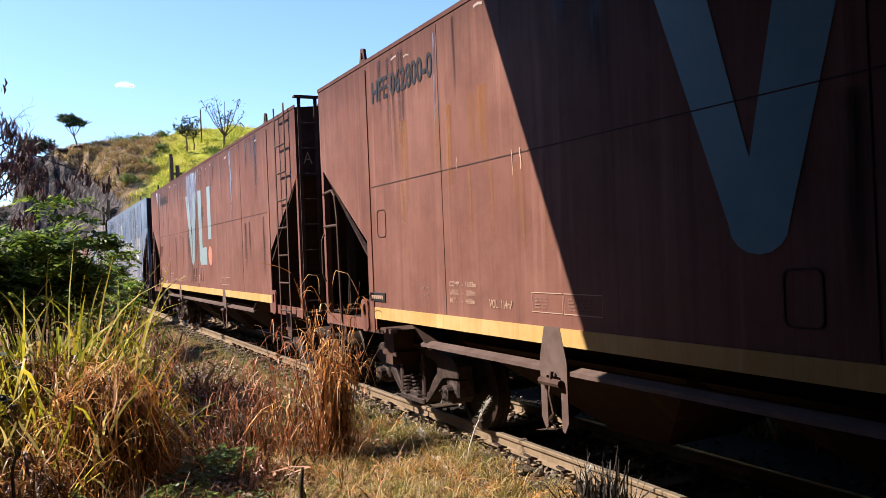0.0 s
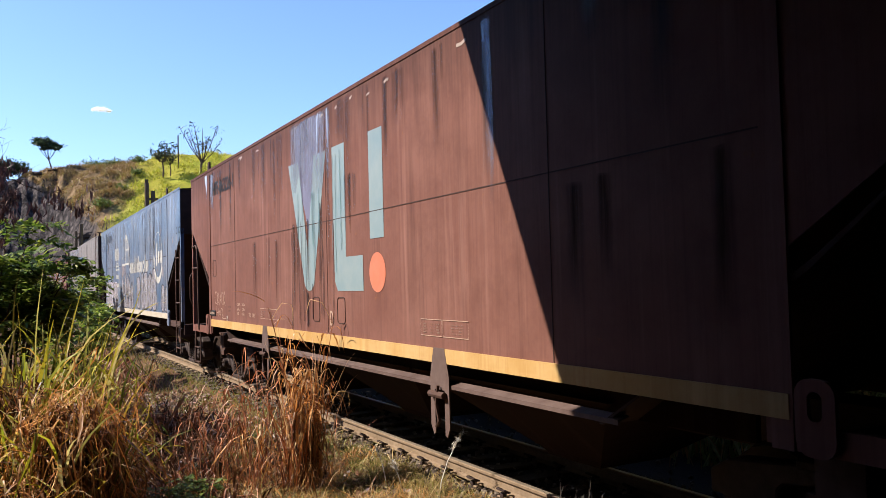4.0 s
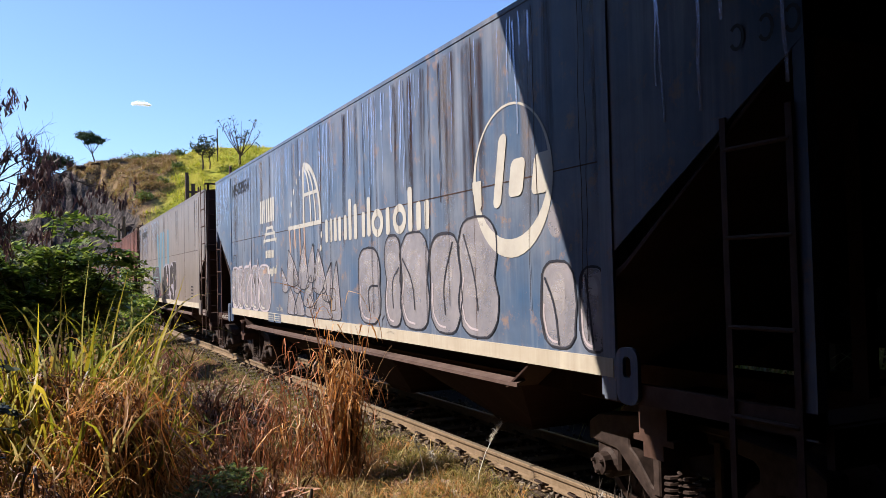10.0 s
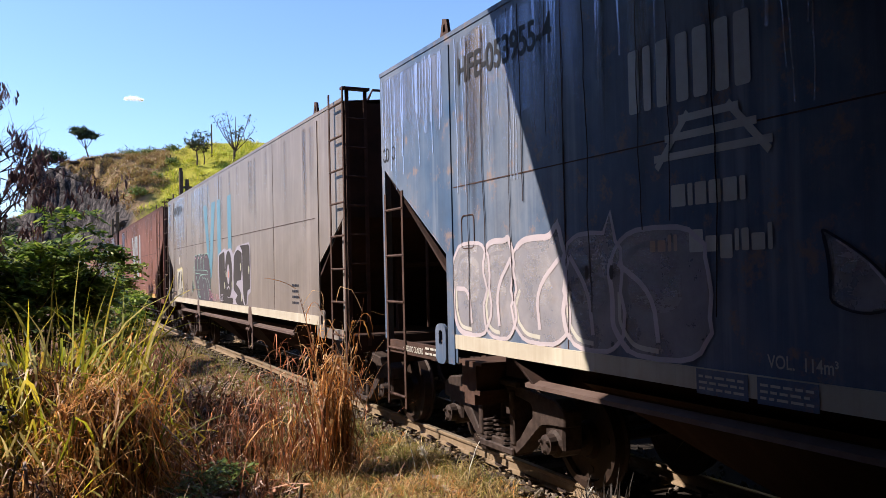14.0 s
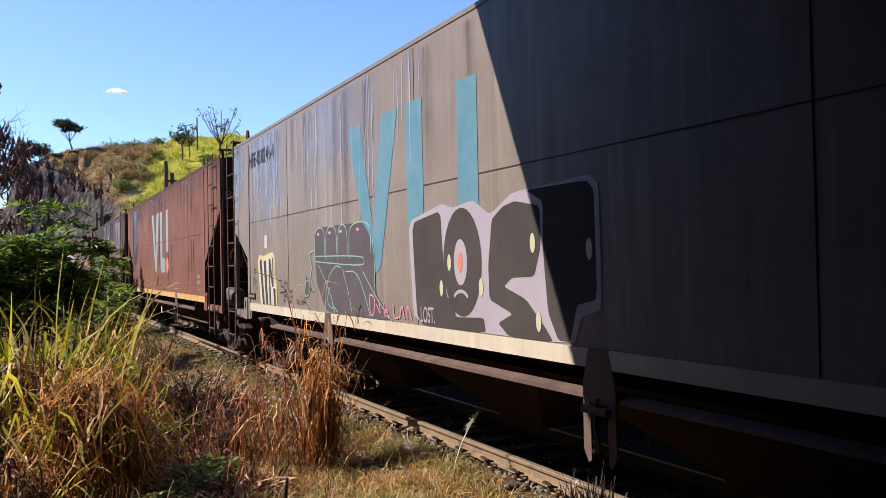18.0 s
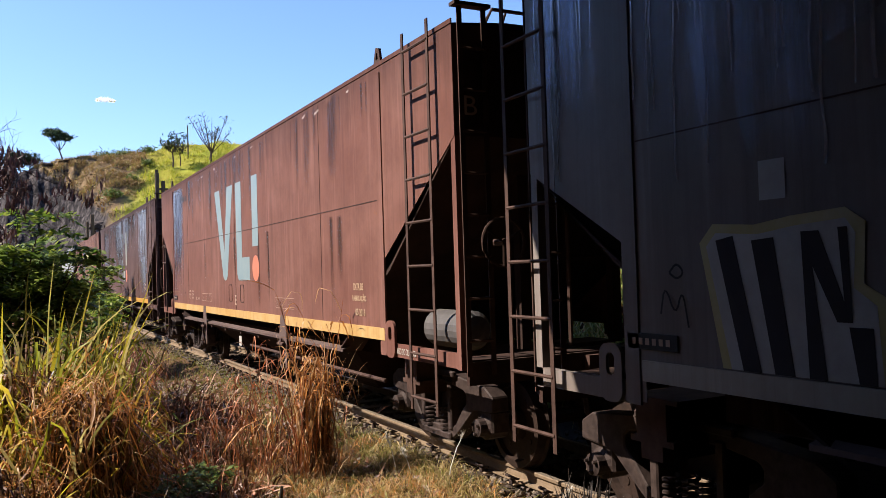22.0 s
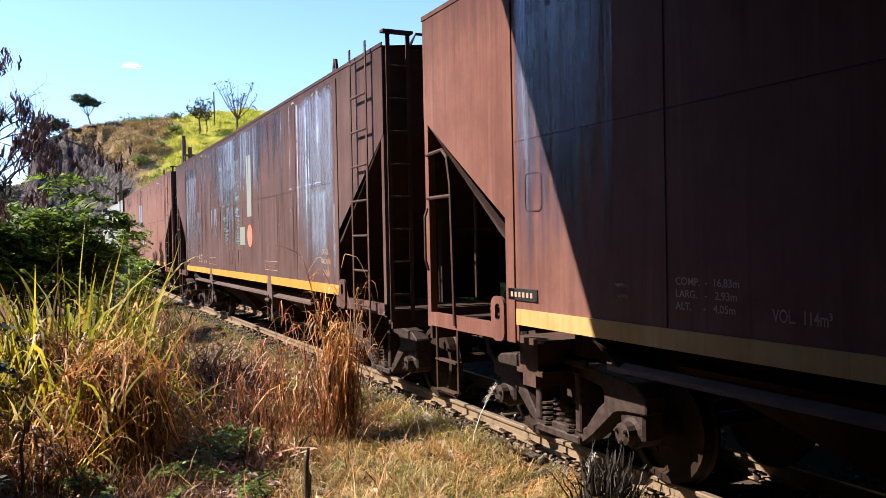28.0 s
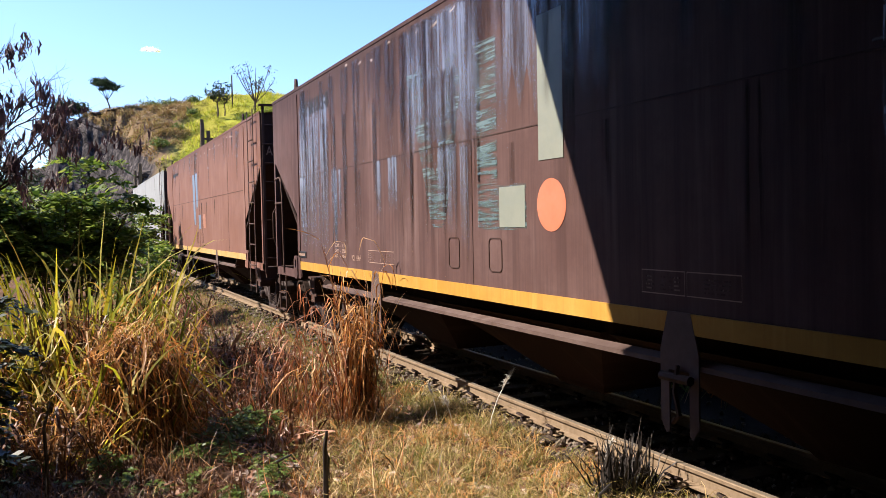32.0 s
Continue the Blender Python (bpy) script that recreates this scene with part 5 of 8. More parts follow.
def spears(top, nm, seed, n, tall, rx, ry, lean, folded, wide, material, droop=0.5):
    """Long blades that rise from the ground, some bending, some folded sharply near the tip."""
    g = np.random.default_rng(seed)
    a, r = g.uniform(0, math.tau, n), np.sqrt(g.uniform(0, 1, n))
    base = np.stack([rx * r * np.cos(a), ry * r * np.sin(a), np.full(n, -0.02)], 1)
    az = a + g.normal(0, 0.9, n)
    L = tall * np.clip(g.normal(0.72, 0.22, n), 0.25, 1.12)
    ang = np.abs(g.normal(0, lean, n))
    bend = np.abs(g.normal(0, droop, n))
    curl = g.normal(0, 1.1, n)
    fold = g.random(n) < folded
    at = g.uniform(0.55, 0.85, n)
    k = 11
    pts = [base]
    for q in range(1, k):
        t = q / (k - 1)
        d = np.stack([np.cos(az + curl * t), np.sin(az + curl * t), az * 0], 1)
        v = np.where(fold & (t > at), g.uniform(2.2, 2.8, n), ang + bend * t ** 3)
        pts.append(pts[-1] + (d * np.sin(v)[:, None] + np.array([0, 0, 1.0]) * np.cos(v)[:, None]) * (L / (k - 1))[:, None] + g.normal(0, 0.012, (n, 3)) * t)
    w = (wide * g.uniform(0.55, 1.35, n))[:, None] * np.array([0.45, 0.6, 0.75, 0.9, 1, 1, 1, 0.95, 0.8, 0.5, 0.08])
    tw = az + math.pi / 2 + g.normal(0, 0.7, n)
    sd = np.stack([np.cos(tw), np.sin(tw), g.normal(0, 0.12, n)], 1)
    o = part(nm, strips(nm, np.stack(pts, 1), w, sd, material), material, top)
    o["kind"] = "stuff"


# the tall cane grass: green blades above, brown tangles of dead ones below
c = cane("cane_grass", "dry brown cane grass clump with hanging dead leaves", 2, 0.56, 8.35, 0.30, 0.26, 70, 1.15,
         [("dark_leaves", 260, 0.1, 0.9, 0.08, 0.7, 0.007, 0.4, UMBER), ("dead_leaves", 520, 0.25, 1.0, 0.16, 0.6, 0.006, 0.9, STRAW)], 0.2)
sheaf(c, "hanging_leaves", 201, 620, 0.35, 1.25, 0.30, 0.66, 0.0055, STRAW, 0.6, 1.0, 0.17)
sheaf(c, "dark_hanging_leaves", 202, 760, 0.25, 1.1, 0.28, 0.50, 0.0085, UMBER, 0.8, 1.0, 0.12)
sheaf(c, "fallen_leaves", 203, 380, 0.10, 0.6, 0.40, 0.95, 0.006, STRAW, 0.8, 1.0, 0.2)
sheaf(c, "yellow_leaves", 205, 110, 0.3, 1.1, 0.30, 0.80, 0.008, REED, 0.6, 1.0, 0.18)
spears(c, "leaves", 204, 80, 1.7, 0.40, 0.34, 0.40, 0.4, 0.013, REED, 1.4)
spears(c, "straws", 207, 160, 1.35, 0.42, 0.34, 0.30, 0.35, 0.006, STRAW, 1.0)
spears(c, "bleached_leaves", 206, 16, 1.2, 0.35, 0.34, 0.55, 0.2, 0.008, STRAW_PALE, 1.6)
c = cane("cane_grass", "tall green and yellow cane grass with folded leaves", 1, 0.05, 9.2, 0.40, 0.40, 44, 1.35,
         [("dark_leaves", 400, 0.05, 0.95, 0.08, 0.5, 0.009, 0.5, UMBER)], 0.16)
spears(c, "leaves", 211, 170, 2.3, 0.55, 0.42, 0.24, 0.55, 0.016, REED, 1.5)
spears(c, "short_leaves", 215, 280, 1.7, 0.60, 0.45, 0.45, 0.4, 0.013, REED, 1.7)
spears(c, "tall_leaves", 216, 12, 2.5, 0.45, 0.35, 0.14, 0.75, 0.014, REED, 1.1)
spears(c, "bleached_leaves", 212, 30, 1.6, 0.45, 0.40, 0.40, 0.2, 0.010, STRAW_PALE, 1.3)
sheaf(c, "hanging_leaves", 213, 420, 0.3, 1.25, 0.35, 0.70, 0.0065, STRAW, 0.7, 1.0, 0.15)
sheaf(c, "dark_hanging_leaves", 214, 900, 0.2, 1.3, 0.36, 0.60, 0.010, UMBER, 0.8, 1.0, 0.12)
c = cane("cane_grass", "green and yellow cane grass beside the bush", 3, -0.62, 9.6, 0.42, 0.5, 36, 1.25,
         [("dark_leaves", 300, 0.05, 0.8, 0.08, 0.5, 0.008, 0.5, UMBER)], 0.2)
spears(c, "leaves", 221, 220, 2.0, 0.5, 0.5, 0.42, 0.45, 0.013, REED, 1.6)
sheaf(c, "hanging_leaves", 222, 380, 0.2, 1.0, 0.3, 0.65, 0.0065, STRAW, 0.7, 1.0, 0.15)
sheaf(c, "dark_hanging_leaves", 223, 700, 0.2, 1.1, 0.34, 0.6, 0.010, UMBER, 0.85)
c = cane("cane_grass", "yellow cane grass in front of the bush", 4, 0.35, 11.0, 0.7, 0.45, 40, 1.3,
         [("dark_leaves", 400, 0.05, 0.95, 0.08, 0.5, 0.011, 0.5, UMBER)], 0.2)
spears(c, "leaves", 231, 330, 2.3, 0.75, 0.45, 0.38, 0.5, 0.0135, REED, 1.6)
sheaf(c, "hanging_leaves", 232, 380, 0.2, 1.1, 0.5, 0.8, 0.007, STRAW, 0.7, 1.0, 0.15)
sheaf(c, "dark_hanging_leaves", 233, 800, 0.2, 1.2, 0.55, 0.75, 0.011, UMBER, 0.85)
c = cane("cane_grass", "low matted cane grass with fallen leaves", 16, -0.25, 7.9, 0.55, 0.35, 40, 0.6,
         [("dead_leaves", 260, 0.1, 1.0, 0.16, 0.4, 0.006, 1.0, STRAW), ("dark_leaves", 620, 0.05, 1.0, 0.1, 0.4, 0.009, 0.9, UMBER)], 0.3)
spears(c, "leaves", 241, 46, 0.8, 0.6, 0.4, 0.6, 0.1, 0.010, REED, 1.0)
# the dry clump beside the rails
c = cane("dry_grass", "upright dry orange-brown grass clump beside the rails", 5, 2.83, 8.45, 0.15, 0.14, 34, 1.85,
         [("dead_leaves", 230, 0.08, 0.8, 0.07, 0.26, 0.0065, 0.4, STRAW), ("curled_leaves", 80, 0.60, 0.98, 0.26, 0.26, 0.0065, 0.7, STRAW)], 0.10)
spears(c, "straws", 251, 70, 1.65, 0.20, 0.18, 0.10, 0.2, 0.0065, STRAW, 0.5)
sheaf(c, "hanging_leaves", 252, 90, 0.35, 1.4, 0.15, 0.22, 0.006, STRAW, 0.5, 1.0, 0.11)
sheaf(c, "dark_hanging_leaves", 253, 110, 0.2, 1.1, 0.14, 0.24, 0.007, UMBER, 0.6, 1.0, 0.1)
sheaf(c, "fallen_leaves", 254, 70, 0.05, 0.45, 0.2, 0.42, 0.006, STRAW, 0.9, 1.0, 0.16)
spears(c, "leaning_stalks", 255, 40, 1.45, 0.34, 0.25, 0.25, 0.25, 0.006, WEED, 0.6)
c = cane("dry_grass", "thin dry reddish grass stalks", 6, 2.38, 8.75, 0.24, 0.28, 16, 1.3,
         [("curled_leaves", 40, 0.65, 1.0, 0.25, 0.28, 0.006, 0.6, WEED), ("dead_leaves", 50, 0.1, 0.9, 0.1, 0.25, 0.006, 0.6, WEED)], 0.09)
spears(c, "straws", 261, 30, 1.25, 0.32, 0.30, 0.14, 0.3, 0.0055, WEED, 0.5)
sheaf(c, "hanging_leaves", 262, 80, 0.2, 0.9, 0.22, 0.36, 0.006, STRAW, 0.5, 1.0, 0.14)
c = cane("dry_grass", "thin dry reddish grass stalks behind the clump", 7, 2.05, 9.3, 0.3, 0.3, 14, 1.0,
         [("curled_leaves", 50, 0.6, 1.0, 0.22, 0.25, 0.006, 0.6, WEED), ("dead_leaves", 90, 0.1, 0.9, 0.1, 0.25, 0.006, 0.6, WEED)], 0.14)
spears(c, "straws", 263, 26, 0.95, 0.4, 0.36, 0.25, 0.3, 0.0055, WEED, 0.6)
for seed, (cx, cy, r, h) in enumerate(((2.05, 9.6, 0.35, 0.7), (2.3, 10.8, 0.4, 0.6), (1.55, 9.2, 0.35, 0.55), (1.5, 10.4, 0.45, 0.8), (2.5, 12.5, 0.5, 0.6), (1.7, 12.2, 0.5, 0.9), (1.7, 14.5, 0.6, 1.0), (1.6, 17, 0.7, 1.0), (2.3, 19, 0.7, 0.8), (1.2, 13.0, 0.5, 1.1), (2.4, 23, 0.8, 0.9), (2.2, 27, 0.9, 1.0), (1.9, 7.9, 0.35, 0.4), (1.1, 10.0, 0.35, 0.9), (1.3, 11.3, 0.4, 1.0), (0.95, 11.6, 0.4, 1.1))):
    c = clump("dry_weeds", "leafless reddish-brown weeds", 20 + seed, cx, cy, r, r,
              [("stalks", 13 if cy < 11 else 50, h, 0.25, 0.35, 0.4, 0.004, WEED), ("dark_stems", 26 if cy < 11 else 60, h * 0.8, 0.2, 0.4, 0.6, 0.005, UMBER)])
    sheaf(c, "dead_leaves", 400 + seed, 30 if cy < 11 else 90, 0.05, h * 0.55, r * 0.9, r * 1.2, 0.011, WEED, 0.25, 1.0, 0.14)
    sheaf(c, "pale_leaves", 440 + seed, 9 if cy < 11 else 20, 0.05, h * 0.5, r * 0.9, r * 1.2, 0.011, LITTER, 0.25, 1.0, 0.14)
    sheaf(c, "dark_leaves", 420 + seed, 22 if cy < 11 else 110, 0.05, h * 0.5, r * 0.8, r * 1.1, 0.012, UMBER, 0.3, 1.0, 0.14)


def patched(a, f, seed, b=0.0):
    return lambda x, y: b + a * patch(x, y, f, seed)


# ground cover
field("short_grass", "tangled pale dry grass on the verge", 7, 12000, 1.7, 3.98, 3.6, 11, 0.25, 0.7, 2.2, 0.0032, STRAW_PALE, patched(0.85, 0.9, 1, 0.1), 6)
field("green_grass", "patches of short green grass", 8, 34000, 0.4, 4.02, 4.5, 15, 0.10, 0.5, 1.0, 0.0035, TURF, lambda x, y: (0.15 + patch(x, y, 0.5, 7)) * (1 if x > 1.2 else 0.35))
field("short_grass", "dry and green grass along the track", 9, 36000, 0.5, 4.08, 10, 42, 0.16, 0.5, 1.1, 0.006, TURF, patched(0.8, 0.4, 3, 0.45))
field("dry_stems", "fallen dry stems and straw", 10, 2600, -1.0, 3.4, 5.0, 14, 0.4, 1.5, 0.5, 0.005, STRAW, patched(0.7, 0.8, 2, 0.2))
field("dry_stems", "reddish dry stems over the litter", 11, 2200, -0.8, 3.0, 6.2, 30, 0.34, 0.8, 0.9, 0.005, WEED, patched(0.9, 0.9, 4, 0.05))
field("dry_stems", "dark dead stems in the litter", 14, 3200, -1.0, 2.9, 6.0, 16, 0.40, 0.7, 0.8, 0.006, UMBER, patched(0.9, 0.8, 6, 0.1))
field("bank_grass", "tall sunlit grass on the far bank", 12, 8000, 7.0, 13.5, 2.5, 20, 1.7, 0.35, 1.7, 0.02, BANKGRASS, None, 5)
field("bank_grass", "dry leaves among the bank grass", 13, 3000, 7.0, 13.0, 2.5, 20, 1.2, 0.4, 1.8, 0.018, STRAW, None, 5)

tufts("grass_tufts", "tangled pale dry grass tufts on the verge", 17, 240, 52, 1.9, 4.0, 3.7, 8.6, 0.34, 0.65, 2.4, 0.0036, STRAW_PALE)
tufts("grass_tufts", "brown dry grass tufts on the verge", 21, 120, 36, 2.1, 3.9, 4.0, 9.5, 0.30, 0.7, 2.2, 0.0045, STRAW)
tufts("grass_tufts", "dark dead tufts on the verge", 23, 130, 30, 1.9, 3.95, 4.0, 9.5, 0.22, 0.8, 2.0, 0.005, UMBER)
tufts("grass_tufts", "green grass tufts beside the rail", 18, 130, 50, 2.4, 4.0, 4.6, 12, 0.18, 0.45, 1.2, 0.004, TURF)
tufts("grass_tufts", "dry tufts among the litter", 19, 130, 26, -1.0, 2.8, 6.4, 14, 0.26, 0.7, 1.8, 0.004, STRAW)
# These tufts bring the shade at the clumps' foot by their colour.
tufts("grass_tufts", "matted dead leaves under the cane grass, coloured dark for shade", 24, 170, 40, -1.0, 1.3, 5.9, 8.2, 0.34, 0.8, 1.6, 0.006, UMBER)
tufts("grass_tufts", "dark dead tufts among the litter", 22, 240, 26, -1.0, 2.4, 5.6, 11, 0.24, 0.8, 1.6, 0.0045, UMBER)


def scattered_leaves():
    g = np.random.default_rng(14)
    n = 15000
    x, y = g.uniform(-1.2, 3.6, n), 4.5 + 13.5 * g.uniform(0, 1, n) ** 1.2
    base = np.array([(p, q, height(p, q) + g.uniform(0.004, 0.05)) for p, q in zip(x, y)])
    a = g.uniform(0, math.tau, n)
    d = np.stack([np.cos(a), np.sin(a), g.normal(0, 0.3, n)], 1) * g.uniform(0.02, 0.085, n)[:, None]
    pts = np.stack([base - d, base + d * 0.2 + [0, 0, 0.008], base + d], 1)
    w = g.uniform(0.008, 0.030, n)[:, None] * np.array([0.3, 1, 0.2])
    s = np.stack([-np.sin(a), np.cos(a), g.normal(0, 0.7, n)], 1)
    tagged(new("leaf_litter", strips("leaf_litter", pts, w, s, LITTER)), "dead leaves scattered on dry earth", "leaf litter", kind="stuff")


scattered_leaves()


def ballast():
    g = random.Random(15)
    verts, faces = [], []
    ico = [(0, 0, 1), (0.9, 0, 0.1), (0.2, 0.85, 0), (-0.75, 0.5, 0.1), (-0.7, -0.55, 0), (0.3, -0.9, 0.1), (0, 0, -1)]
    tri = [(0, 1, 2), (0, 2, 3), (0, 3, 4), (0, 4, 5), (0, 5, 1), (6, 2, 1), (6, 3, 2), (6, 4, 3), (6, 5, 4), (6, 1, 5)]
    for k in range(5200):
        y = 2.5 + 30 * g.random() ** 1.6
        x = TRACK + max(-0.95, g.gauss(0, 0.75)) if g.random() < 0.8 else TRACK - 0.6 - abs(g.gauss(0, 0.14))
        r = g.uniform(0.015, 0.042)
        m = pose(x, y, height(x, y) + r * 0.3 + 0.02, g.uniform(0, 360), g.uniform(0, 360), g.uniform(0, 360))
        o = len(verts)
        verts += [m @ (Vector(p) * r * g.uniform(0.7, 1.25)) for p in ico]
        faces += [tuple(o + i for i in f) for f in tri]
    tagged(new("ballast", sheet_mesh("ballast", verts, faces, STONE_HEAP)), "loose grey-brown ballast stones along the rails", "ballast", kind="stuff")


STONE_HEAP = blades("grey-brown stones", (0.10, 0.075, 0.058), (0.18, 0.14, 0.11), (0.055, 0.042, 0.036), (0.30, 0.25, 0.19), through=0.0, rough=0.9)
ballast()


# ---- bush with compound leaves ----
def frond(g, root, d, size, out):
    """One compound leaf: a drooping midrib with pairs of oblong leaflets."""
    d = d.normalized()
    side = d.cross(Vector((0, 0, 1)))
    side = side.normalized() if side.length > 0.05 else Vector((1, 0, 0))
    side = (side + Vector((0, 0, g.uniform(-0.5, 0.5)))).normalized()
    n = 7
    for i in range(n):
        t = (i + 1.2) / (n + 0.6)
        p = root + d * size * t + Vector((0, 0, -0.45 * size * t * t))
        for sg in (-1, 1):
            tip = p + (side * sg * 0.85 + d * 0.5 + Vector((0, 0, g.uniform(-0.55, 0.1)))).normalized() * size * 0.30 * (1.05 - 0.7 * abs(t - 0.45)) * g.uniform(0.8, 1.15)
            out.append((p, p.lerp(tip, 0.5), tip))


def leafy_bush(name, label, seed, at, rx, ry, rz, n, size, leaf=None):
    """Limbs that spread from the foot, each with twigs that end in a whorl of compound leaves."""
    g = random.Random(seed)
    top = thing(name, label, "bush", at=pose(*at))
    leaves = []
    bm = bmesh.new()
    thin = min(1, rz / 2)
    limbs = max(5, n // 40)
    per = max(2, n // (limbs * 6))
    for k in range(limbs):
        a, r = math.tau * (k + g.uniform(0, 1)) / limbs * 2.4, g.uniform(0.35, 1.0)
        tip = Vector((rx * r * math.cos(a), ry * r * math.sin(a), rz * g.uniform(0.62, 1.0) * (1.14 - 0.28 * r * r)))
        mid = tip * 0.5 + Vector((g.uniform(-0.1, 0.1) * rx, g.uniform(-0.1, 0.1) * ry, 0.12 * rz))
        pipe(bm, [(0.1 * math.cos(a) * thin, 0.1 * math.sin(a) * thin, -0.1), mid, tip], [0.022 * thin, 0.013 * thin, 0.005 * thin], 5)
        for j in range(6):
            t = g.uniform(0.55 if rz > 2.5 else 0.15, 1.0) if j else 1.0
            root = mid.lerp(tip, t * 2 - 1) if t > 0.5 else Vector((0, 0, 0)).lerp(mid, t * 2)
            b = a + g.uniform(-1.3, 1.3)
            way = Vector((math.cos(b), math.sin(b), g.uniform(-0.15, 0.45)))
            end = root + way * size * g.uniform(0.3, 0.9)
            pipe(bm, [root, root.lerp(end, 0.5) + Vector((0, 0, 0.04 * size)), end], [0.007 * thin, 0.005 * thin, 0.003 * thin], 4)
            for q in range(per):
                c = b + math.tau * (q + g.uniform(-0.3, 0.3)) / per * 0.8
                d = Vector((math.cos(c), math.sin(c), g.uniform(-0.25, 0.5)))
                frond(g, root.lerp(end, g.uniform(0.5, 1.0)), d, size * g.uniform(0.65, 1.15), leaves)
    part("branch_work", bm, BARK, top)
    pts = np.array([[tuple(q) for q in r] for r in leaves])
    ax = pts[:, 2] - pts[:, 0]
    sd = np.cross(ax, [0, 0, 1.0])
    sd /= np.linalg.norm(sd, axis=1)[:, None] + 1e-6
    sd[:, 2] += np.random.default_rng(seed).normal(0, 0.45, len(sd))
    w = np.linalg.norm(ax, axis=1)[:, None] * np.array([0.10, 0.24, 0.06])
    leaf = leaf or (LEAF if rz > 1 else LEAF_LOW)
    o = part("leaves", strips("leaves", pts, w, sd, leaf), leaf, top)
    o["kind"] = "stuff"
    return top


leafy_bush("leafy_bush", "leafy green bush with compound leaves", 31, (0.0, 12.7, -0.2), 1.12, 0.85, 2.95, 1000, 0.40)
leafy_bush("leafy_bush", "leafy green bush behind the tall grass", 32, (-1.25, 13.2, -0.1), 1.2, 1.0, 2.9, 950, 0.42)
leafy_bush("leafy_bush", "green bush along the track", 33, (1.5, 20.5, -0.2), 1.1, 1.3, 1.9, 380, 0.42)
leafy_bush("leafy_bush", "green bush far along the track", 34, (0.9, 29.0, -0.2), 2.0, 2.0, 3.0, 420, 0.6)
# This bush and the next carry shade in their leaf colour.
leafy_bush("leafy_bush", "near bush with shade put into its leaf colour", 40, (-0.66, 4.7, -0.3), 0.40, 0.4, 2.05, 240, 0.24, LEAF_SHADE)
# Added at the edge of view to shade the ground beside it.
leafy_bush("leafy_bush", "added bush that shades the grass edge, leaves coloured dark", 46, (-1.75, 7.3, -0.3), 0.85, 0.8, 2.2, 520, 0.30, LEAF_SHADE)
leafy_bush("leafy_bush", "dark green weeds among dry grass", 37, (0.25, 7.2, -0.3), 0.5, 0.35, 0.30, 60, 0.17)
leafy_bush("leafy_bush", "dark green weeds among fallen stems", 38, (-0.6, 7.3, -0.3), 0.35, 0.3, 0.3, 40, 0.2)
leafy_bush("leafy_bush", "low green weeds below the dry grass", 39, (1.05, 7.55, -0.3), 0.35, 0.3, 0.25, 90, 0.16)
leafy_bush("leafy_bush", "low green weed among the litter", 35, (1.4, 8.1, -0.3), 0.32, 0.3, 0.32, 60, 0.2)
leafy_bush("leafy_bush", "low green weed beside the dry grass", 36, (1.75, 8.5, -0.3), 0.25, 0.25, 0.25, 40, 0.18)


for k, (x, y, r, h) in enumerate(((0.75, 6.7, 0.3, 0.22), (1.45, 7.0, 0.35, 0.2), (1.25, 6.35, 0.25, 0.18), (1.9, 9.0, 0.3, 0.2), (2.2, 9.9, 0.35, 0.22), (2.6, 11.0, 0.4, 0.2), (1.1, 8.6, 0.3, 0.25))):
    leafy_bush("leafy_bush", "low green weeds in dry litter", 80 + k, (x, y, -0.3), r, r * 0.8, h, 36, 0.12)


